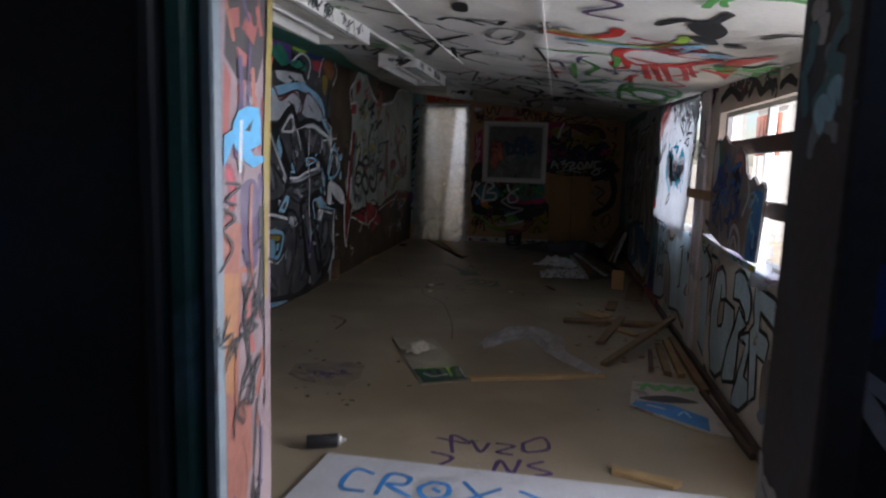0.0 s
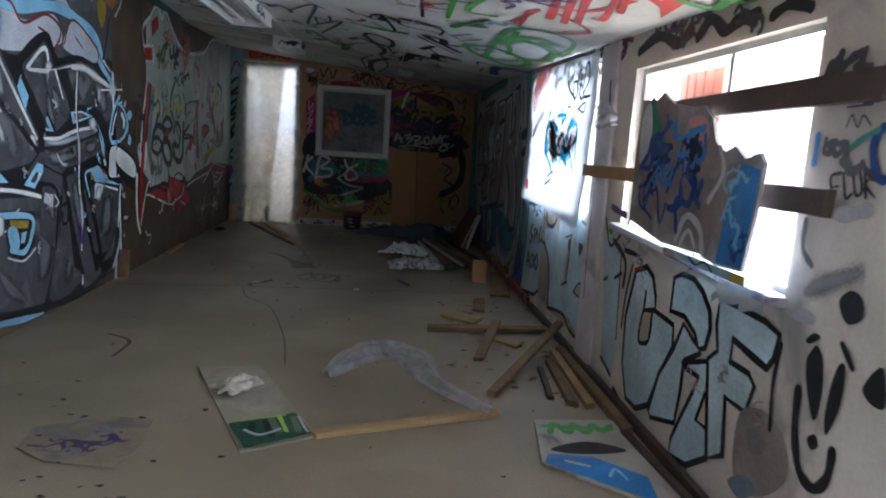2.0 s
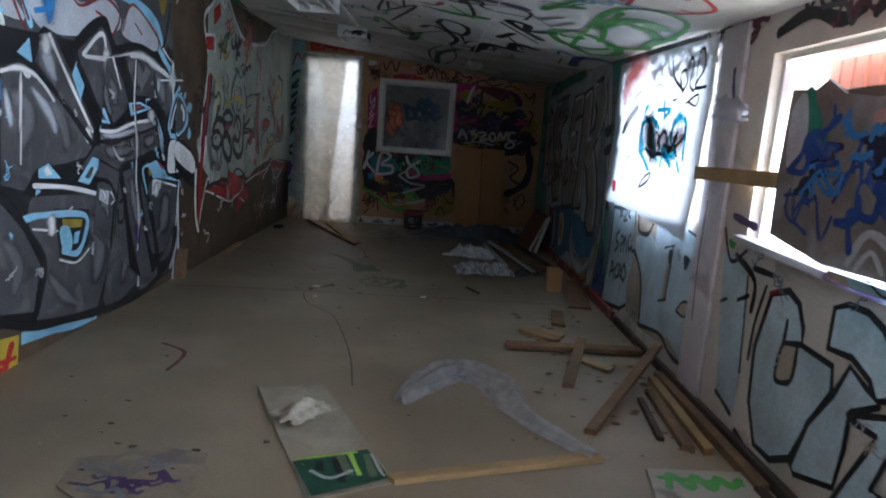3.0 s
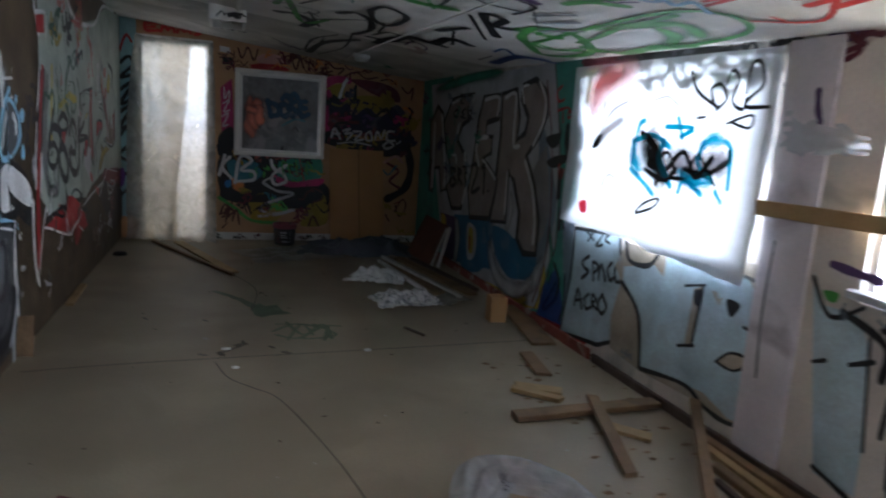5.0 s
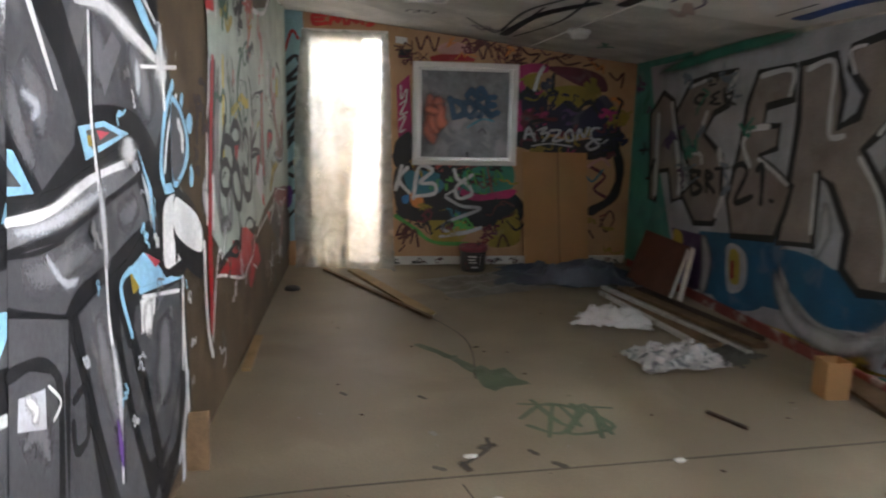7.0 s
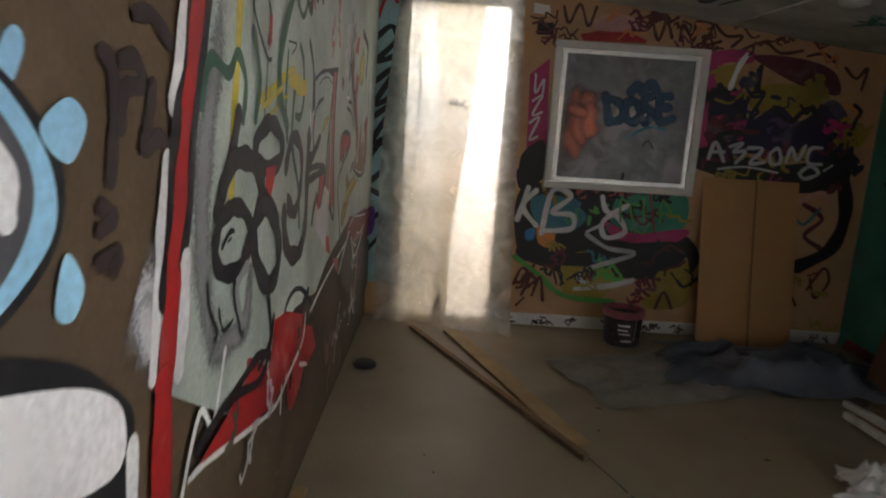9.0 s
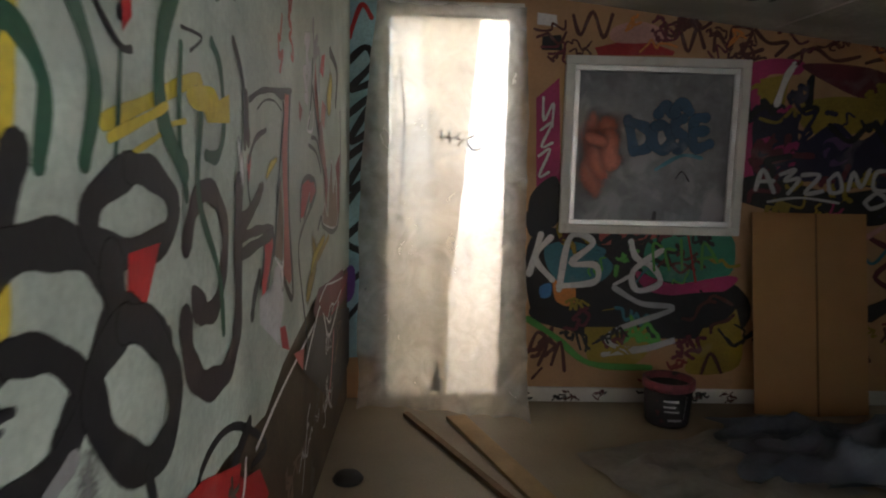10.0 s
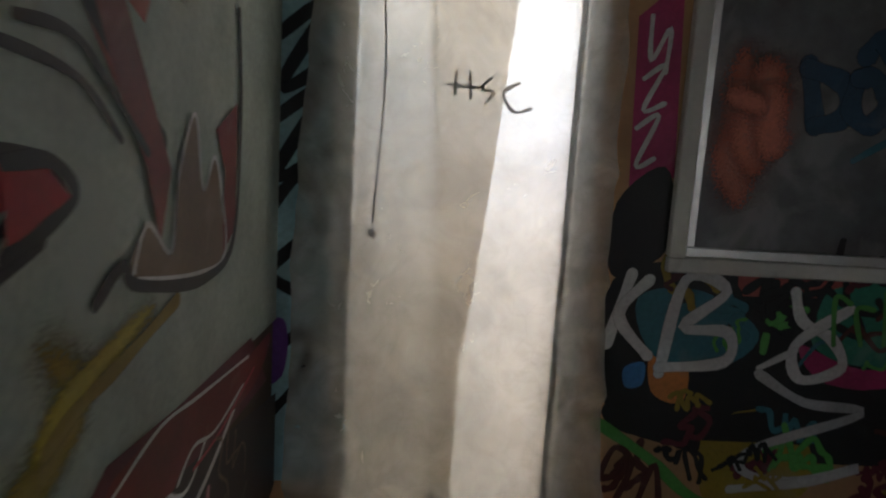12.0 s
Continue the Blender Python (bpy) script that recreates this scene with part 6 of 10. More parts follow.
paint(LEFT, "mural_letter_end", [
    ("p", "black", [(5.537, 1.195), (5.594, 1.514), (6.560, 1.685), (6.602, 1.473), (6.597, 1.130), (6.369, 0.965), (6.691, 0.706), (6.639, 0.416), (6.438, 0.241), (6.257, 0.130), (6.005, 0.150), (5.417, 0.525)]),
    ("p", "grey", [(5.594, 1.514), (5.678, 1.529), (5.810, 1.394), (5.884, 1.266), (5.830, 1.227), (5.669, 1.149), (5.556, 1.302)]),
    ("g", "slate", 0.17, [(5.621, 1.413), (5.682, 1.339), (5.692, 1.246)]),
    ("g", "slate", 0.111, [(5.572, 1.387), (5.596, 1.270), (5.655, 1.188)]),
    ("g", "palegrey", 0.058, [(5.610, 1.347), (5.678, 1.316), (5.647, 1.287)]),
    ("p", "grey", [(5.827, 1.555), (6.138, 1.610), (6.332, 1.548), (6.534, 1.467), (6.582, 1.322), (6.448, 1.198), (6.234, 1.293), (6.058, 1.329), (5.940, 1.320), (5.895, 1.401)]),
    ("g", "slate", 0.293, [(5.959, 1.526), (6.022, 1.466), (6.045, 1.369)]),
    ("g", "slate", 0.284, [(6.248, 1.506), (6.360, 1.403), (6.426, 1.284)]),
    ("p", "slate", [(6.015, 1.427), (6.135, 1.523), (6.197, 1.491), (6.050, 1.352)]),
    ("g", "palegrey", 0.102, [(6.320, 1.482), (6.321, 1.400), (6.301, 1.375)]),
    ("p", "black", [(5.696, 1.532), (5.827, 1.555), (5.968, 1.335), (5.994, 1.308), (5.864, 1.287), (5.794, 1.403)]),
    ("p", "white", [(5.661, 1.526), (5.686, 1.530), (5.778, 1.351), (5.762, 1.355)]),
    ("g", "white", 0.096, [(5.905, 1.569), (6.082, 1.578), (6.278, 1.538), (6.511, 1.480)]),
    ("s", "white", 0.032, [(5.905, 1.569), (6.090, 1.576), (6.283, 1.539), (6.500, 1.489)]),
    ("p", "skyblue", [(5.545, 1.236), (5.566, 1.233), (5.632, 1.146), (5.529, 1.151)]),
    ("p", "grey", [(5.539, 1.206), (5.586, 1.164), (5.532, 1.168)]),
    ("s", "black", 0.012, [(5.546, 1.242), (5.576, 1.235), (5.641, 1.140), (5.528, 1.144)]),
    ("f", "black", [(5.851, 1.271), (5.921, 1.315), (6.059, 1.332), (6.289, 1.312), (6.462, 1.208), (6.386, 1.193), (6.202, 1.251), (5.988, 1.277), (5.910, 1.211), (5.852, 1.200)]),
    ("p", "skyblue", [(5.869, 1.277), (6.031, 1.291), (6.213, 1.258), (6.039, 1.224), (5.900, 1.198)]),
    ("p", "grey", [(5.912, 1.267), (6.028, 1.277), (6.136, 1.254), (5.941, 1.223)]),
    ("p", "rosered", [(5.979, 1.268), (6.067, 1.262), (5.998, 1.244)]),
    ("p", "mustard", [(5.917, 1.255), (5.962, 1.260), (5.950, 1.232), (5.924, 1.230)]),
    ("s", "black", 0.027, [(5.665, 1.128), (5.823, 1.149), (6.157, 1.217)]),
    ("p", "slate", [(5.521, 1.106), (5.667, 1.106), (5.967, 1.158), (6.170, 1.179), (6.232, 1.254), (6.265, 1.144), (6.083, 1.110), (5.715, 1.063), (5.512, 1.055)]),
    ("g", "palegrey", 0.067, [(5.517, 1.084), (5.718, 1.079), (6.043, 1.127)]),
    ("g", "white", 0.048, [(5.520, 1.102), (5.694, 1.103), (5.928, 1.152), (6.169, 1.177)]),
    ("s", "white", 0.022, [(5.521, 1.104), (5.694, 1.104), (5.928, 1.153), (6.169, 1.177)]),
    ("g", "white", 0.196, [(6.217, 1.251), (6.210, 1.211), (6.216, 1.162)]),
    ("p", "grey", [(5.510, 1.042), (5.739, 1.034), (6.261, 1.121), (6.372, 0.983), (6.334, 0.967), (5.964, 0.920), (5.746, 0.865), (5.493, 0.951)]),
    ("g", "slate", 0.136, [(5.548, 1.006), (5.699, 0.975), (5.980, 1.007)]),
    ("g", "slate", 0.151, [(6.071, 1.040), (6.189, 1.041), (6.247, 1.076)]),
    ("g", "palegrey", 0.044, [(5.652, 1.021), (5.738, 0.940), (5.818, 0.936)]),
    ("s", "black", 0.011, [(5.510, 1.042), (5.626, 1.028), (5.745, 1.033)]),
    ("p", "grey", [(5.790, 0.852), (5.959, 0.888), (5.989, 0.776), (6.053, 0.525), (6.217, 0.114), (6.050, 0.121), (5.943, 0.325), (5.862, 0.573)]),
    ("g", "slate", 0.157, [(5.890, 0.834), (5.939, 0.666), (6.009, 0.442)]),
    ("p", "grey", [(6.038, 0.857), (6.125, 0.682), (6.230, 0.452), (6.280, 0.257), (6.215, 0.270), (6.122, 0.461), (6.054, 0.692)]),
    ("p", "grey", [(6.177, 0.770), (6.640, 0.735), (6.661, 0.584), (6.616, 0.424), (6.441, 0.256), (6.316, 0.246), (6.230, 0.452), (6.127, 0.665)]),
    ("g", "slate", 0.338, [(6.447, 0.684), (6.433, 0.530), (6.378, 0.370)]),
    ("s", "black", 0.057, [(6.140, 0.681), (6.233, 0.469), (6.313, 0.228)]),
    ("s", "black", 0.043, [(6.347, 0.976), (5.984, 0.916), (5.775, 0.881), (5.738, 0.820), (5.803, 0.657), (5.970, 0.224)]),
    ("g", "white", 0.037, [(5.966, 1.527), (5.971, 1.434), (5.951, 1.323)]),
    ("s", "black", 0.012, [(5.995, 1.545), (5.964, 1.310), (5.977, 1.168), (5.993, 0.990), (5.989, 0.776), (6.027, 0.569), (6.007, 0.324)]),
    ("s", "white", 0.016, [(5.976, 1.542), (5.949, 1.310), (5.961, 1.169), (5.977, 0.992), (5.972, 0.780), (6.010, 0.576), (5.990, 0.333)]),
    ("g", "greywhite", 0.082, [(5.980, 0.731), (6.010, 0.576), (6.001, 0.446)]),
    ("g", "greywhite", 0.063, [(5.974, 1.154), (5.982, 1.021), (5.984, 0.916)]),
    ("p", "skyblue", [(6.272, 0.910), (6.410, 0.847), (6.505, 0.777), (6.225, 0.803), (6.136, 0.884)]),
    ("p", "mustard", [(6.146, 0.883), (6.222, 0.815), (6.163, 0.808)]),
    ("p", "rosered", [(6.288, 0.907), (6.437, 0.851), (6.384, 0.841)]),
    ("s", "black", 0.04, [(6.369, 0.965), (6.166, 0.909), (6.047, 0.856), (6.116, 0.685)]),
    ("s", "skyblue", 0.022, [(6.156, 0.884), (6.069, 0.850), (6.133, 0.697)]),
    ("s", "skyblue", 0.021, [(6.225, 0.803), (6.683, 0.751)]),
    ("p", "white", [(6.221, 0.777), (6.368, 0.754), (6.347, 0.702), (6.213, 0.673)]),
    ("g", "white", 0.149, [(6.286, 0.764), (6.288, 0.709), (6.245, 0.666)]),
    ("s", "white", 0.014, [(6.243, 0.781), (6.642, 0.704)]),
    ("f", "black", [(6.486, 1.053), (6.737, 1.055), (6.968, 0.943), (6.966, 0.820), (6.878, 0.759), (6.689, 0.788), (6.480, 0.790), (6.423, 0.920)]),
    ("f", "white", [(6.530, 1.035), (6.733, 1.035), (6.892, 0.943), (6.902, 0.842), (6.828, 0.792), (6.693, 0.806), (6.498, 0.814), (6.481, 0.910)]),
    ("s", "black", 0.034, [(6.632, 0.824), (6.659, 0.890), (6.792, 0.890), (6.876, 0.801)]),
    ("f", "black", [(6.483, 0.805), (6.773, 0.784), (6.682, 0.746)]),
    ("p", "skyblue", [(6.273, 1.221), (6.391, 1.089), (6.398, 0.920), (6.356, 1.092)]),
    ("p", "palegrey", [(6.298, 1.149), (6.375, 1.064), (6.369, 0.965)]),
    ("s", "skyblue", 0.035, [(6.693, 1.423), (6.582, 1.322), (6.504, 1.155), (6.537, 1.073)]),
    ("s", "skyblue", 0.033, [(6.812, 1.385), (6.738, 1.245), (6.843, 1.180), (6.710, 1.082), (6.537, 1.073)]),
    ("s", "white", 0.023, [(6.732, 1.385), (6.607, 1.266), (6.541, 1.134)]),
    ("s", "skyblue", 0.049, [(6.333, 1.645), (6.443, 1.580), (6.532, 1.528)]),
    ("s", "black", 0.05, [(6.483, 1.671), (6.504, 1.616)]),
    ("s", "white", 0.016, [(6.406, 1.658), (6.520, 1.601)]),
    ("g", "white", 0.25, [(6.502, 1.500), (6.561, 1.470), (6.622, 1.434)]),
    ("s", "white", 0.013, [(6.352, 1.452), (6.749, 1.482)]),
    ("s", "white", 0.034, [(6.568, 1.583), (6.578, 1.341)]),
    ("p", "grey", [(5.490, 0.932), (5.733, 0.860), (5.713, 0.748), (5.691, 0.729), (5.652, 0.375), (5.417, 0.525)]),
    ("g", "slate", 0.112, [(5.487, 0.664), (5.563, 0.678), (5.600, 0.583)]),
    ("p", "grey", [(5.736, 0.808), (5.794, 0.647), (5.863, 0.241), (5.652, 0.375)]),
    ("s", "black", 0.027, [(5.471, 0.827), (5.563, 0.818), (5.651, 0.770), (5.665, 0.685), (5.621, 0.409)]),
    ("p", "palegrey", [(5.497, 0.774), (5.603, 0.752), (5.594, 0.669), (5.482, 0.714)]),
    ("g", "white", 0.047, [(5.518, 0.770), (5.559, 0.723), (5.542, 0.700)]),
    ("s", "white", 0.008, [(5.619, 0.751), (5.667, 0.698), (5.628, 0.672)]),
    ("s", "black", 0.023, [(5.731, 0.672), (5.792, 0.673), (5.789, 0.561), (5.723, 0.555), (5.716, 0.623)]),
    ("s", "black", 0.061, [(6.636, 0.395), (6.552, 0.196), (6.324, 0.142)]),
    ("s", "palegrey", 0.034, [(6.700, 0.371), (6.641, 0.236), (6.536, 0.107)]),
    ("g", "violet", 0.063, [(5.978, 0.523), (5.990, 0.435), (5.996, 0.365)]),
    ("s", "black", 0.008, [(5.493, 0.949), (5.629, 0.897), (5.752, 0.864)]),
    ("s", "white", 0.024, [(6.697, 0.737), (6.639, 0.416)]),
])
paint(LEFT, "brown_scrawl", [
    ("s", "brownblack", 0.03, [(6.996, 1.391), (7.020, 1.372), (7.025, 1.317), (7.009, 1.221)]),
    ("s", "brownblack", 0.03, [(7.050, 1.386), (7.092, 1.390), (7.112, 1.355), (7.057, 1.346), (7.043, 1.294)]),
    ("s", "brownblack", 0.03, [(7.149, 1.356), (7.140, 1.317), (7.118, 1.258), (7.171, 1.275), (7.214, 1.251)]),
    ("s", "brownblack", 0.028, [(7.096, 1.456), (7.156, 1.460), (7.223, 1.424)]),
    ("s", "brownblack", 0.028, [(6.979, 1.187), (7.014, 1.168), (6.977, 1.154)]),
    ("s", "brownblack", 0.03, [(6.973, 1.109), (7.029, 1.109), (7.008, 1.092)]),
    ("g", "greywhite", 0.22, [(7.07, 1.04), (7.13, 1.00), (7.20, 0.93)]),
    ("g", "greywhite", 0.15, [(7.09, 1.03), (7.12, 0.96), (7.13, 0.91)]),
])
paint(LEFT, "brown_ball", [
    ("f", "black", [(6.65, 1.36), (6.74, 1.37), (6.82, 1.33), (6.89, 1.25), (6.87, 1.15), (6.75, 1.08), (6.62, 1.08)]),
    ("f", "skyblue", [(6.65, 1.36), (6.73, 1.37), (6.81, 1.32), (6.87, 1.24), (6.86, 1.16), (6.74, 1.09), (6.63, 1.09)]),
    ("f", "grey", [(6.65, 1.34), (6.71, 1.35), (6.78, 1.31), (6.83, 1.24), (6.81, 1.17), (6.73, 1.11), (6.63, 1.11)]),
    ("f", "skyblue", [(6.85, 1.30), (6.91, 1.33), (6.95, 1.30), (6.91, 1.25), (6.86, 1.27)]),
    ("f", "skyblue", [(6.89, 1.14), (6.93, 1.09), (6.90, 1.05), (6.86, 1.07)]),
    ("s", "white", 0.04, [(6.74, 1.29), (6.78, 1.25), (6.78, 1.20)]),
    ("f", "black", [(6.64, 1.05), (6.75, 1.03), (6.96, 0.94), (7.06, 0.85), (7.03, 0.74), (6.97, 0.67), (6.63, 0.85)]),
    ("f", "white", [(6.64, 1.03), (6.75, 1.01), (6.94, 0.94), (7.03, 0.86), (6.98, 0.78), (6.63, 0.91)]),
])
paint(LEFT, "pale_mural", [
    ("p", "palegreen", [(7.28, 1.2), (7.3, 2.3), (10.4, 2.3), (10.4, 1.2)]),
    ("p", "palegreen", [(7.38, 1.58), (10.61, 2.40), (11.26, 0.71), (9.42, 0.80), (8.82, 0.72), (8.60, 0.65), (8.24, 0.69), (8.04, 0.68), (7.93, 0.57), (7.70, 0.59), (7.58, 0.60), (7.20, 0.82), (7.25, 1.05), (7.32, 1.28)]),
    ("s", "white", 0.05, [(7.30, 1.55), (7.27, 1.44), (7.23, 1.33)]),
    ("s", "white", 0.035, [(7.20, 1.24), (7.17, 1.13), (7.16, 1.05), (7.13, 0.88)]),
    ("s", "black", 0.05, [(7.33, 1.54), (7.29, 1.38), (7.24, 1.29), (7.22, 1.14), (7.18, 1.00)]),
    ("s", "red", 0.07, [(7.37, 1.56), (7.33, 1.44), (7.30, 1.32), (7.27, 1.21), (7.24, 1.09), (7.21, 0.97), (7.18, 0.85)]),
    ("s", "black", 0.035, [(7.41, 1.56), (7.37, 1.42), (7.32, 1.28), (7.30, 1.15), (7.26, 1.05)]),
    ("s", "white", 0.05, [(7.28, 1.05), (7.27, 0.96), (7.24, 0.85)]),
    ("g", "midgrey", 0.17, [(7.48, 1.57), (7.44, 1.41), (7.38, 1.26), (7.36, 1.09), (7.39, 0.91), (7.46, 0.79)]),
    ("g", "midgrey", 0.13, [(7.39, 0.81), (7.52, 0.81), (7.66, 0.82), (7.70, 0.97)]),
    ("s", "yellow", 0.04, [(7.60, 1.60), (7.58, 1.43), (7.55, 1.28), (7.54, 1.14)]),
    ("s", "darkgreen", 0.03, [(7.362, 1.333), (7.408, 1.421), (7.520, 1.401), (7.581, 1.447), (7.642, 1.391), (7.625, 1.306)]),
    ("s", "yellow", 0.025, [(7.772, 1.357), (7.907, 1.393), (8.129, 1.454), (8.130, 1.418)]),
    ("f", "red", [(7.70, 0.71), (7.96, 0.56), (7.93, 0.52), (7.74, 0.58), (7.62, 0.60), (7.54, 0.65), (7.66, 0.66)]),
    ("s", "black", 0.03, [(7.520, 0.655), (7.675, 0.677), (7.824, 0.675), (8.012, 0.578)]),
    ("f", "red", [(8.07, 0.71), (8.37, 0.59), (8.42, 0.43), (8.19, 0.34), (8.11, 0.54)]),
    ("s", "black", 0.02, [(8.012, 0.578), (8.098, 0.735), (8.315, 0.735), (8.605, 0.567), (8.456, 0.578)]),
    ("s", "white", 0.015, [(8.048, 0.398), (8.091, 0.608), (8.251, 0.489), (8.470, 0.404)]),
    ("s", "white", 0.015, [(7.619, 0.580), (7.780, 0.557), (7.930, 0.462)]),
    ("s", "white", 0.015, [(8.501, 0.601), (8.826, 0.651), (9.441, 0.706)]),
])
paint(LEFT, "board_above_mural", [
    ("p", "boardbrown", [(7.189, 2.313), (7.815, 2.335), (9.106, 2.309), (10.494, 2.387), (10.282, 2.286), (9.652, 2.263), (9.251, 2.102), (8.602, 1.990), (8.339, 2.005), (8.080, 2.093), (7.806, 2.225), (7.634, 2.274), (7.375, 2.141), (7.208, 2.007)]),
    ("s", "white", 0.033, [(7.296, 1.761), (7.208, 2.007), (7.374, 2.131), (7.565, 2.263), (7.713, 2.179), (7.809, 2.258), (8.080, 2.093), (8.380, 1.980), (9.089, 2.039), (9.536, 2.249), (10.150, 2.293)]),
    ("p", "red", [(7.242, 1.869), (7.435, 1.889), (7.443, 1.784), (7.265, 1.769)]),
    ("p", "red", [(7.420, 2.106), (7.593, 2.194), (7.619, 2.091), (7.443, 1.984)]),
    ("s", "white", 0.025, [(7.243, 1.879), (7.469, 1.903), (7.475, 1.776)]),
])
scribbles(LEFT, "muted_strokes", 51, 16, (7.6, 9.6), (1.62, 2.15), (0.2, 0.5), ["midgrey", "mustard", "darkgreen", "brickred", "greywhite", "palegreen", "black"], (0.012, 0.04), 1.6)
paint(LEFT, "stripe_foot", [("s", "white", 0.04, [(7.05, 0.80), (7.04, 0.60), (7.06, 0.42), (7.12, 0.30)]), ("s", "red", 0.08, [(7.17, 0.85), (7.15, 0.62), (7.14, 0.42)]), ("s", "white", 0.02, [(7.14, 0.36), (7.22, 0.55), (7.34, 0.72), (7.42, 0.66), (7.5, 0.8)])])
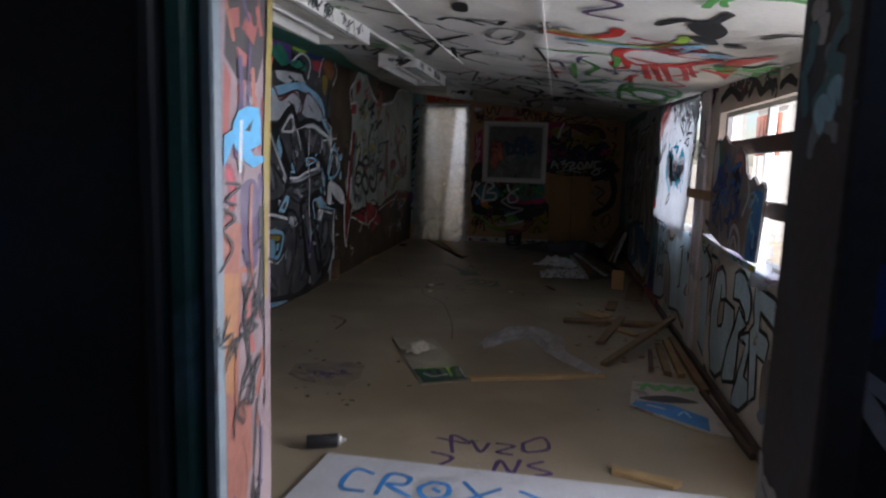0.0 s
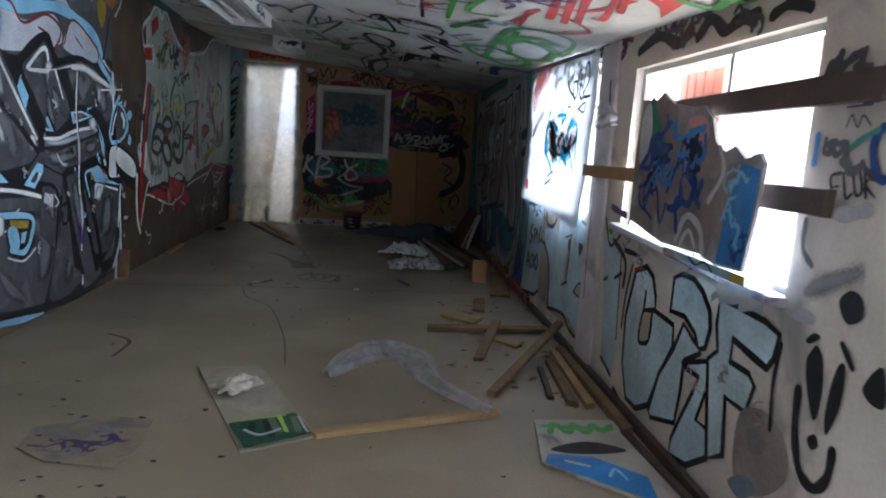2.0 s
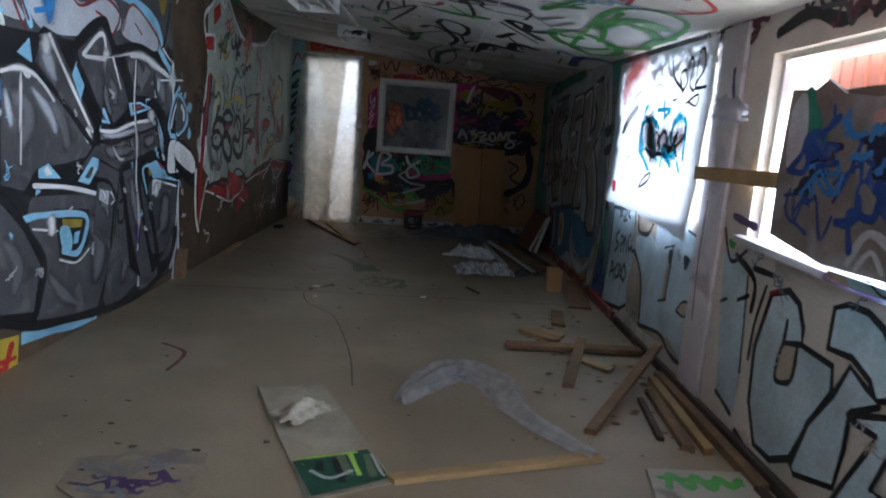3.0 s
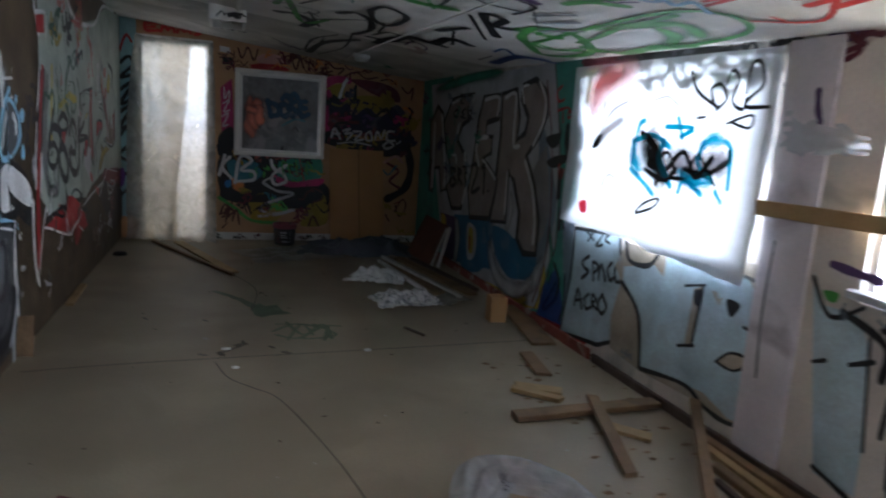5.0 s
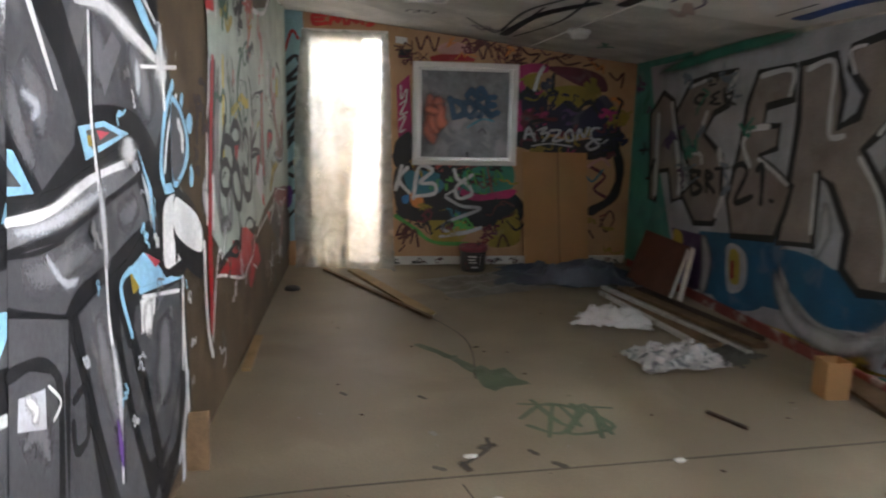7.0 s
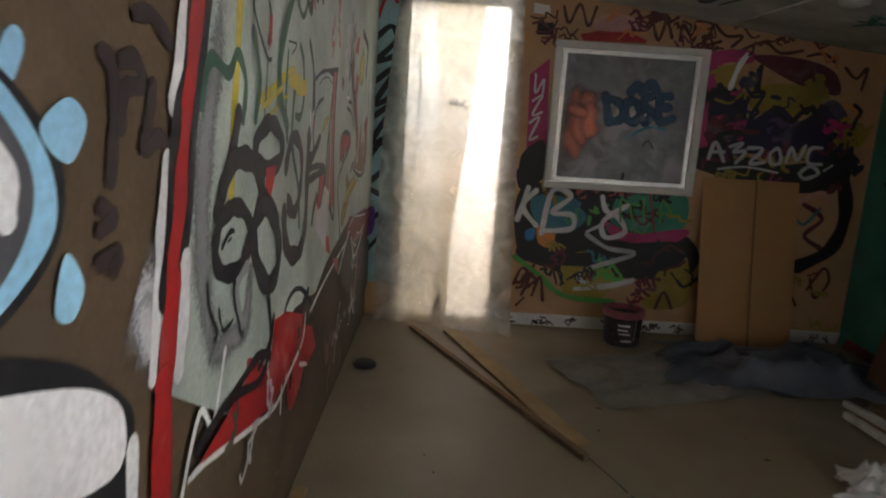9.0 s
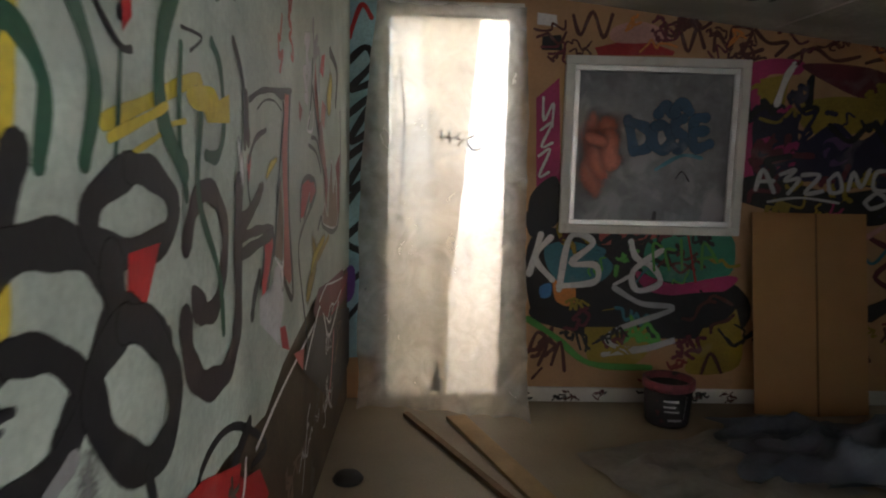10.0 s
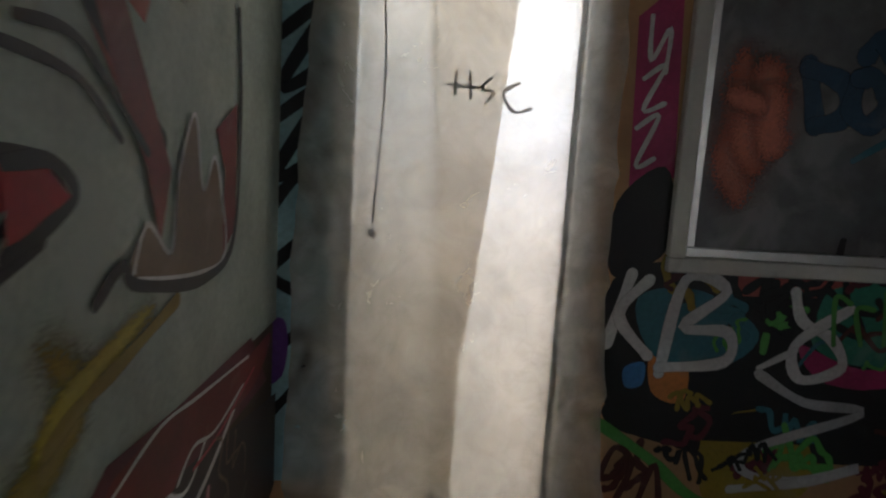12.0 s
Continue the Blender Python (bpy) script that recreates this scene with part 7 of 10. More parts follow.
paint(LEFT, "pale_mural_figures", [
    ("s", "brownblack", 0.031, [(8.446, 1.456), (8.454, 1.395), (8.460, 1.354)]),
    ("p", "red", [(8.453, 1.323), (8.489, 1.334), (8.460, 1.256), (8.446, 1.297)]),
    ("s", "black", 0.015, [(8.458, 1.309), (8.524, 1.362), (8.630, 1.388)]),
    ("s", "black", 0.015, [(8.486, 1.194), (8.457, 1.235), (8.449, 1.281)]),
    ("s", "brownblack", 0.028, [(8.400, 1.183), (8.462, 1.194), (8.532, 1.213), (8.588, 1.247)]),
    ("p", "red", [(8.600, 1.127), (8.681, 1.125), (8.704, 1.090), (8.666, 1.037), (8.613, 0.976), (8.575, 0.955), (8.568, 1.010), (8.593, 1.059)]),
    ("s", "brownblack", 0.025, [(8.360, 1.147), (8.411, 1.142), (8.517, 1.143), (8.616, 1.138), (8.696, 1.129)]),
    ("s", "black", 0.022, [(8.696, 1.124), (8.708, 1.085), (8.669, 1.032), (8.617, 0.973)]),
    ("s", "black", 0.019, [(8.600, 1.125), (8.590, 1.053), (8.556, 1.000)]),
    ("s", "black", 0.033, [(8.546, 1.032), (8.495, 0.985), (8.473, 0.944)]),
    ("s", "black", 0.015, [(8.472, 1.449), (8.579, 1.479), (8.706, 1.495), (8.848, 1.502)]),
    ("s", "black", 0.006, [(8.546, 1.434), (8.622, 1.461), (8.729, 1.469), (8.815, 1.451)]),
    ("f", "black", [(8.706, 1.497), (8.810, 1.512), (8.958, 1.526), (8.935, 1.500), (8.834, 1.481), (8.766, 1.485)]),
    ("p", "brickred", [(8.863, 1.501), (8.929, 1.504), (8.890, 1.338), (8.908, 1.150), (8.943, 0.952), (8.913, 0.939), (8.829, 0.982), (8.840, 1.159), (8.814, 1.336), (8.849, 1.449)]),
    ("s", "black", 0.02, [(8.839, 1.473), (8.844, 1.440), (8.802, 1.336), (8.749, 1.197), (8.726, 1.102), (8.712, 1.056)]),
    ("s", "black", 0.024, [(8.935, 1.507), (8.904, 1.339), (8.911, 1.150), (8.960, 0.894), (8.830, 0.970)]),
    ("p", "brown", [(8.798, 1.260), (8.716, 1.055), (8.814, 1.023), (8.828, 1.161)]),
    ("s", "black", 0.013, [(8.793, 1.262), (8.749, 1.180), (8.712, 1.064)]),
    ("p", "greywhite", [(8.826, 1.025), (8.716, 1.022), (8.684, 0.983), (8.613, 0.976), (8.541, 0.972), (8.545, 0.906), (8.767, 0.789), (8.791, 0.852), (8.828, 0.891), (8.815, 0.954)]),
    ("g", "white", 0.056, [(8.790, 1.026), (8.809, 0.984), (8.815, 0.936)]),
    ("s", "white", 0.01, [(8.716, 1.050), (8.804, 1.007), (8.824, 1.024)]),
    ("p", "red", [(9.124, 1.234), (9.258, 1.252), (9.310, 1.231), (9.155, 1.128), (9.090, 1.125)]),
    ("s", "black", 0.019, [(9.090, 1.120), (9.116, 1.233), (9.267, 1.257), (9.332, 1.229), (9.155, 1.122)]),
    ("g", "yellow", 0.043, [(8.618, 1.261), (8.676, 1.295), (8.766, 1.320)]),
    ("g", "mustard", 0.145, [(9.291, 1.058), (9.388, 0.945), (9.244, 0.860), (9.190, 0.821)]),
    ("g", "yellow", 0.09, [(9.654, 1.015), (9.387, 0.959), (9.282, 0.902)]),
    ("g", "yellow", 0.213, [(9.824, 1.681), (9.749, 1.574), (9.725, 1.492)]),
    ("s", "black", 0.019, [(9.326, 1.159), (9.140, 1.095), (9.056, 1.030), (9.100, 0.904), (9.195, 0.721), (9.222, 0.664)]),
    ("p", "darkred", [(9.073, 1.503), (9.136, 1.478), (9.099, 1.435), (9.075, 1.450)]),
    ("p", "brickred", [(9.395, 1.678), (9.370, 1.572), (9.585, 1.346), (9.670, 1.279), (9.547, 1.301), (9.377, 1.484)]),
    ("p", "red", [(9.629, 1.732), (9.581, 1.633), (9.497, 1.648), (9.544, 1.712)]),
    ("p", "brickred", [(9.555, 1.547), (9.655, 1.530), (9.605, 1.436), (9.515, 1.472)]),
    ("s", "black", 0.029, [(9.337, 1.566), (9.455, 1.425), (9.672, 1.266)]),
    ("s", "black", 0.022, [(9.236, 1.426), (9.290, 1.498), (9.340, 1.665)]),
    ("s", "white", 0.011, [(9.296, 1.487), (9.223, 1.420), (9.327, 1.421), (9.354, 1.491)]),
    ("s", "black", 0.014, [(9.250, 1.367), (9.413, 1.342), (9.523, 1.269)]),
    ("s", "black", 0.044, [(9.766, 1.764), (9.983, 1.711), (9.943, 1.566)]),
    ("p", "maroon", [(9.334, 0.760), (9.460, 0.824), (9.721, 0.801), (10.225, 0.778), (10.401, 0.601), (9.881, 0.628), (9.545, 0.638)]),
    ("p", "brownblack", [(9.208, 0.663), (9.407, 0.720), (9.879, 0.644), (11.201, 0.380), (10.481, 0.213), (9.969, 0.155), (9.122, 0.602)]),
    ("s", "white", 0.015, [(9.165, 0.597), (9.351, 0.685), (9.535, 0.740), (9.751, 0.560), (10.141, 0.671)]),
    ("s", "white", 0.009, [(9.532, 0.773), (9.743, 0.620), (9.876, 0.668)]),
    ("s", "rosepale", 0.022, [(9.741, 0.275), (9.835, 0.399), (9.893, 0.548)]),
    ("p", "red", [(8.767, 0.842), (8.842, 0.829), (8.905, 0.737), (8.796, 0.774)]),
    ("p", "brickred", [(8.962, 0.708), (9.153, 0.673), (9.122, 0.602)]),
])
paint(LEFT, "pale_mural_outlines", [
    ("s", "brownblack", 0.047, [(8.044, 1.167), (8.085, 1.228), (8.146, 1.256), (8.222, 1.232), (8.266, 1.164), (8.243, 1.078), (8.190, 1.025), (8.112, 1.032)]),
    ("f", "brownblack", [(8.065, 1.092), (8.136, 1.063), (8.136, 1.021), (8.073, 1.025)]),
    ("s", "brownblack", 0.061, [(8.031, 1.038), (8.051, 0.954), (8.124, 0.893), (8.235, 0.875), (8.309, 0.902), (8.351, 0.978), (8.358, 1.131), (8.374, 1.258)]),
    ("s", "brownblack", 0.034, [(8.377, 1.148), (8.474, 1.194), (8.559, 1.241)]),
    ("s", "black", 0.03, [(8.393, 1.104), (8.543, 1.111), (8.672, 1.119)]),
    ("s", "darkgreen", 0.012, [(7.820, 1.451), (7.807, 1.366), (7.789, 1.291)]),
    ("s", "darkgreen", 0.02, [(8.043, 1.497), (8.025, 1.362), (8.052, 1.246)]),
    ("s", "darkgreen", 0.024, [(8.135, 1.394), (8.113, 1.242), (8.219, 1.092), (8.243, 0.966)]),
    ("s", "darkgreen", 0.025, [(8.204, 1.529), (8.254, 1.486), (8.269, 1.377), (8.225, 1.319), (8.160, 1.320)]),
    ("s", "yellow", 0.01, [(7.849, 1.320), (7.923, 1.341), (7.992, 1.366), (8.055, 1.375)]),
    ("p", "yellow", [(8.147, 1.401), (8.310, 1.445), (8.311, 1.387), (8.169, 1.379)]),
    ("g", "white", 0.058, [(8.364, 1.362), (8.390, 1.311), (8.410, 1.246)]),
    ("s", "black", 0.024, [(8.347, 1.558), (8.421, 1.471), (8.424, 1.343)]),
])
paint(LEFT, "pale_mural_letters", [
    ("s", "black", 0.051, [(7.580, 1.317), (7.532, 1.225), (7.482, 1.172), (7.440, 1.116)]),
    ("s", "black", 0.056, [(7.478, 1.165), (7.540, 1.214), (7.639, 1.218), (7.738, 1.184), (7.769, 1.115), (7.708, 1.042), (7.641, 0.992)]),
    ("s", "black", 0.043, [(7.549, 1.116), (7.462, 1.096), (7.429, 1.044), (7.449, 0.995), (7.529, 0.969), (7.641, 0.978), (7.690, 1.036), (7.624, 1.097), (7.549, 1.116)]),
    ("s", "black", 0.013, [(7.471, 1.038), (7.519, 1.062), (7.551, 1.061)]),
    ("s", "black", 0.008, [(7.532, 1.048), (7.510, 1.044)]),
    ("s", "black", 0.049, [(7.838, 1.299), (7.734, 1.262), (7.726, 1.214), (7.806, 1.184), (7.949, 1.189), (7.990, 1.241), (7.916, 1.288), (7.838, 1.299)]),
    ("p", "red", [(7.820, 1.183), (7.931, 1.185), (7.872, 1.098), (7.811, 1.101)]),
    ("s", "black", 0.064, [(7.771, 1.180), (7.790, 1.112), (7.871, 1.067), (7.938, 1.024)]),
    ("s", "black", 0.061, [(7.804, 1.089), (7.715, 1.045), (7.738, 0.952), (7.844, 0.866), (7.945, 0.870), (7.973, 0.952), (7.887, 1.059), (7.804, 1.089)]),
    ("s", "darkgreen", 0.031, [(7.691, 1.509), (7.748, 1.409), (7.714, 1.308)]),
    ("s", "darkgreen", 0.044, [(8.120, 1.689), (7.974, 1.518), (7.951, 1.387), (8.043, 1.290)]),
    ("s", "yellow", 0.016, [(7.779, 1.338), (7.909, 1.374), (7.973, 1.394)]),
    ("f", "yellow", [(8.068, 1.430), (8.206, 1.446), (8.236, 1.406), (8.094, 1.399)]),
    ("s", "black", 0.012, [(7.709, 1.596), (7.693, 1.556), (7.806, 1.465), (7.852, 1.459)]),
    ("s", "black", 0.016, [(7.803, 1.618), (7.843, 1.564), (7.821, 1.498)]),
    ("s", "black", 0.007, [(8.044, 1.527), (8.147, 1.528), (8.084, 1.495)]),
    ("p", "red", [(7.829, 1.562), (7.858, 1.572), (7.857, 1.503), (7.827, 1.478)]),
    ("s", "black", 0.027, [(7.552, 0.959), (7.573, 0.883), (7.623, 0.800)]),
    ("s", "midgrey", 0.028, [(7.657, 0.962), (7.575, 0.921), (7.624, 0.820)]),
    ("s", "black", 0.025, [(7.859, 0.849), (7.890, 0.698), (7.778, 0.654)]),
    ("s", "black", 0.037, [(8.165, 0.447), (8.214, 0.612), (8.427, 0.698)]),
    ("s", "black", 0.013, [(7.381, 0.980), (7.390, 0.928), (7.438, 0.862), (7.418, 0.847)]),
    ("s", "black", 0.01, [(7.450, 0.909), (7.478, 0.851), (7.547, 0.856)]),
    ("p", "red", [(8.182, 0.626), (8.280, 0.617), (8.320, 0.364), (8.216, 0.419)]),
    ("p", "red", [(8.316, 0.603), (8.516, 0.540), (8.612, 0.425), (8.435, 0.411)]),
    ("s", "white", 0.019, [(8.123, 0.561), (8.094, 0.485)]),
])
paint(LEFT, "red_zigzag", [
    ("p", "red", [(7.328, 0.616), (7.542, 0.642), (7.792, 0.583), (7.895, 0.626), (7.938, 0.737), (8.091, 0.720), (8.350, 0.633), (8.304, 0.557), (8.109, 0.508), (7.942, 0.477), (7.680, 0.528), (7.464, 0.583)]),
    ("s", "black", 0.025, [(7.316, 0.650), (7.525, 0.669), (7.769, 0.615), (7.869, 0.652), (7.925, 0.751)]),
    ("s", "white", 0.016, [(7.275, 0.612), (7.344, 0.603), (7.472, 0.573), (7.690, 0.517), (7.957, 0.460), (8.134, 0.491), (8.343, 0.535), (8.390, 0.622)]),
])
paint(LEFT, "flame_figure", [
    ("p", "darkred", [(9.45, 1.45), (9.53, 1.47), (9.70, 1.22), (9.65, 1.10), (9.60, 1.23), (9.51, 1.34)]),
    ("p", "darkred", [(9.93, 1.29), (10.08, 1.35), (10.07, 1.08), (9.97, 1.03), (9.99, 1.21)]),
    ("f", "brown", [(9.55, 1.07), (9.60, 1.14), (9.69, 1.09), (9.73, 1.20), (9.81, 1.31), (9.85, 1.18), (9.93, 1.23), (9.98, 1.04), (9.84, 1.02)]),
    ("s", "white", 0.009, [(9.548, 1.071), (9.602, 1.144), (9.695, 1.086), (9.731, 1.210), (9.813, 1.317), (9.857, 1.178), (9.932, 1.234), (10.000, 1.041), (9.835, 1.022), (9.548, 1.068)]),
    ("s", "black", 0.022, [(9.438, 1.058), (9.518, 1.095), (9.570, 1.055), (9.866, 1.005), (10.056, 1.057), (10.105, 1.329), (10.086, 1.541)]),
    ("p", "red", [(9.26, 1.24), (9.34, 1.24), (9.39, 1.20), (9.31, 1.16), (9.26, 1.16)]),
    ("s", "black", 0.02, [(9.262, 1.247), (9.349, 1.245), (9.395, 1.203), (9.322, 1.169), (9.254, 1.150)]),
    ("s", "mustard", 0.025, [(9.723, 0.997), (9.512, 0.957), (9.390, 0.939), (9.316, 0.915)]),
    ("s", "black", 0.014, [(9.290, 1.394), (9.404, 1.390), (9.496, 1.333), (9.606, 1.250)]),
    ("f", "darkred", [(9.45, 0.78), (9.62, 0.80), (9.80, 0.79), (10.15, 0.74), (10.43, 0.73), (10.25, 0.64), (9.80, 0.68), (9.67, 0.66)]),
    ("s", "white", 0.008, [(9.470, 0.770), (9.646, 0.799), (9.834, 0.778), (10.196, 0.739)]),
    ("s", "white", 0.008, [(9.717, 0.654), (9.802, 0.688), (9.936, 0.662), (10.148, 0.683)]),
    ("s", "rosered", 0.008, [(9.802, 0.642), (9.975, 0.645), (10.252, 0.690)]),
])
paint(FAR, "door_side_strip", [
    ("p", "paleblue", [(-2.31, 2.44), (-2.04, 2.45), (-1.97, 0.24), (-2.26, 0.23)]),
    ("s", "black", 0.035, [(-2.21, 1.82), (-2.11, 1.91), (-2.07, 1.83), (-2.19, 1.69), (-2.07, 1.73)]),
    ("s", "black", 0.035, [(-2.21, 1.55), (-2.06, 1.66), (-2.19, 1.42), (-2.06, 1.49)]),
    ("s", "black", 0.035, [(-2.23, 1.31), (-2.07, 1.42), (-2.20, 1.17), (-2.05, 1.25)]),
    ("s", "black", 0.035, [(-2.22, 1.07), (-2.12, 1.18), (-2.08, 1.04), (-2.21, 0.89), (-2.10, 0.82)]),
    ("s", "black", 0.03, [(-2.204, 0.639), (-2.099, 0.716), (-2.112, 0.570), (-2.199, 0.456)]),
    ("f", "violet", [(-2.31, 0.67), (-2.17, 0.75), (-2.17, 0.57), (-2.29, 0.53)]),
    ("s", "red", 0.025, [(-2.194, 1.956), (-2.132, 2.123), (-2.078, 2.060)]),
])
paint(FAR, "red_tag", [
    ("s", "brightred", 0.034, [(-1.835, 2.267), (-1.944, 2.258), (-1.935, 2.191), (-1.826, 2.200)]),
    ("s", "brightred", 0.029, [(-1.934, 2.225), (-1.855, 2.233)]),
    ("s", "brightred", 0.034, [(-1.796, 2.196), (-1.765, 2.260), (-1.726, 2.218), (-1.686, 2.263), (-1.666, 2.201)]),
    ("s", "brightred", 0.035, [(-1.636, 2.202), (-1.606, 2.257), (-1.566, 2.215), (-1.525, 2.260), (-1.506, 2.207)]),
    ("s", "brightred", 0.034, [(-1.395, 2.250), (-1.465, 2.238), (-1.405, 2.216), (-1.465, 2.194)]),
])
paint(FAR, "upper_scrawl", [
    ("p", "red", [(-0.90, 1.94), (-0.73, 1.98), (-0.59, 1.97), (-0.47, 1.93), (-0.48, 1.91), (-0.88, 1.90)]),
    ("f", "palered", [(-0.81, 2.04), (-0.67, 2.08), (-0.51, 2.03), (-0.53, 1.98), (-0.79, 1.97)]),
    ("s", "darkbrown", 0.02, [(-1.020, 2.099), (-0.978, 2.002), (-0.919, 2.121), (-0.856, 1.992), (-0.814, 2.110)]),
    ("s", "darkbrown", 0.02, [(-0.444, 2.030), (-0.399, 1.932), (-0.359, 2.051), (-0.314, 1.953)]),
    ("s", "darkbrown", 0.02, [(-0.260, 1.939), (-0.254, 2.040), (-0.174, 1.944), (-0.169, 2.061), (-0.063, 2.050), (-0.102, 1.931), (0.000, 1.953)]),
    ("s", "darkbrown", 0.02, [(-0.046, 2.051), (0.031, 1.988), (0.135, 1.993), (0.074, 1.923)]),
    ("s", "darkbrown", 0.02, [(0.146, 1.910), (0.279, 1.967), (0.392, 1.906), (0.530, 1.930)]),
    ("s", "darkbrown", 0.02, [(0.569, 1.898), (0.672, 1.920), (0.750, 1.873)]),
    ("s", "darkbrown", 0.02, [(0.825, 1.843), (0.905, 1.779), (0.966, 1.850), (0.951, 1.712)]),
    ("p", "white", [(-1.21, 2.11), (-1.11, 2.10), (-1.10, 2.04), (-1.21, 2.05)]),
    ("p", "black", [(-1.18, 1.99), (-1.08, 2.00), (-1.07, 1.92), (-1.18, 1.92)]),
    ("s", "orange", 0.03, [(0.794, 1.566), (0.895, 1.606), (0.977, 1.541)]),
])
paint(FAR, "side_scrawl", [
    ("p", "magenta", [(-1.20, 1.67), (-1.08, 1.78), (-1.05, 1.23), (-1.18, 1.19)]),
    ("s", "white", 0.014, [(-1.161, 1.674), (-1.153, 1.555), (-1.107, 1.643), (-1.109, 1.523)]),
    ("s", "white", 0.014, [(-1.167, 1.503), (-1.110, 1.540), (-1.161, 1.417), (-1.102, 1.437)]),
    ("s", "white", 0.014, [(-1.175, 1.364), (-1.114, 1.402), (-1.167, 1.259), (-1.116, 1.280)]),
    ("f", "black", [(-1.21, 1.15), (-1.08, 1.26), (-1.03, 1.09), (-1.08, 0.98), (-1.20, 0.97)]),
    ("f", "black", [(-1.23, 1.06), (-1.14, 1.08), (-1.15, 0.94), (-1.21, 0.94)]),
])
paint(FAR, "right_painting", [
    ("f", "magenta", [(-0.05, 1.28), (-0.08, 1.80), (0.01, 1.90), (0.22, 1.90), (0.21, 1.83), (0.02, 1.80), (0.02, 1.49), (0.01, 1.25)]),
    ("p", "mustard", [(0.00, 1.80), (0.16, 1.83), (0.14, 1.64), (0.02, 1.61)]),
    ("f", "maroon", [(0.22, 1.88), (0.54, 1.88), (0.76, 1.81), (0.81, 1.67), (0.60, 1.70), (0.41, 1.77)]),
    ("f", "mustard", [(0.24, 1.68), (0.49, 1.72), (0.74, 1.67), (0.72, 1.56), (0.37, 1.51), (0.24, 1.57)]),
    ("f", "ink", [(0.00, 1.63), (0.21, 1.64), (0.25, 1.47), (0.43, 1.58), (0.59, 1.49), (0.78, 1.64), (0.93, 1.47), (0.95, 1.22), (0.62, 1.24), (0.30, 1.26), (0.05, 1.21), (-0.01, 1.42)]),
    ("f", "black", [(-0.10, 1.24), (0.08, 1.29), (0.48, 1.20), (0.91, 1.26), (0.95, 1.10), (0.59, 1.02), (-0.05, 1.14)]),
    ("s", "black", 0.09, [(0.93, 1.15), (0.99, 0.90), (0.93, 0.66), (0.72, 0.52)]),
    ("s", "maroon", 0.03, [(0.70, 0.95), (0.84, 0.86), (0.74, 0.74), (0.86, 0.66)]),
    ("f", "magenta", [(0.10, 1.43), (0.20, 1.45), (0.23, 1.35), (0.14, 1.32)]),
    ("f", "purple", [(0.38, 1.48), (0.52, 1.50), (0.52, 1.38), (0.41, 1.35)]),
])
scribbles(FAR, "dark_tangle", 57, 44, (0.0, 0.95), (1.05, 1.75), (0.1, 0.3), ["black", "ink", "ink", "mustard", "magenta", "maroon", "black"], (0.012, 0.04), 1.2)
paint(FAR, "right_lettering", [
    ("s", "black", 0.03, [(0.401, 1.564), (0.519, 1.483), (0.632, 1.575), (0.737, 1.459)]),
    ("s", "white", 0.035, [(0.10, 1.67), (0.14, 1.81), (0.18, 1.88)]),
    ("s", "black", 0.03, [(0.280, 1.815), (0.280, 1.679), (0.249, 1.643)]),
    ("s", "greywhite", 0.025, [(0.022, 1.212), (0.056, 1.320), (0.124, 1.199)]),
    ("s", "greywhite", 0.023, [(0.027, 1.255), (0.117, 1.259)]),
    ("s", "greywhite", 0.023, [(0.155, 1.296), (0.235, 1.322), (0.181, 1.262), (0.259, 1.273), (0.204, 1.193)]),
    ("s", "greywhite", 0.023, [(0.274, 1.295), (0.371, 1.293), (0.297, 1.197), (0.393, 1.209)]),
    ("s", "greywhite", 0.023, [(0.422, 1.267), (0.471, 1.305), (0.500, 1.218), (0.440, 1.204), (0.422, 1.267)]),
    ("s", "greywhite", 0.023, [(0.536, 1.219), (0.559, 1.316), (0.606, 1.234), (0.647, 1.331)]),
    ("s", "greywhite", 0.023, [(0.756, 1.326), (0.685, 1.315), (0.680, 1.226), (0.771, 1.220)]),
    ("s", "greywhite", 0.023, [(0.635, 1.153), (0.701, 1.203), (0.762, 1.159), (0.676, 1.119), (0.635, 1.153)]),
    ("s", "greywhite", 0.014, [(0.094, 1.145), (0.271, 1.171), (0.491, 1.146)]),
    ("s", "greywhite", 0.014, [(0.795, 1.179), (0.844, 1.217)]),
    ("s", "teal", 0.02, [(0.636, 0.882), (0.718, 0.813), (0.813, 0.927)]),
    ("s", "darkbrown", 0.02, [(0.817, 0.370), (0.907, 0.525), (0.957, 0.433), (0.880, 0.316), (0.825, 0.446)]),
    ("s", "darkbrown", 0.02, [(0.710, 0.328), (0.758, 0.254)]),
    ("s", "palered", 0.03, [(0.662, 0.956), (0.797, 1.035), (0.880, 0.967)]),
])
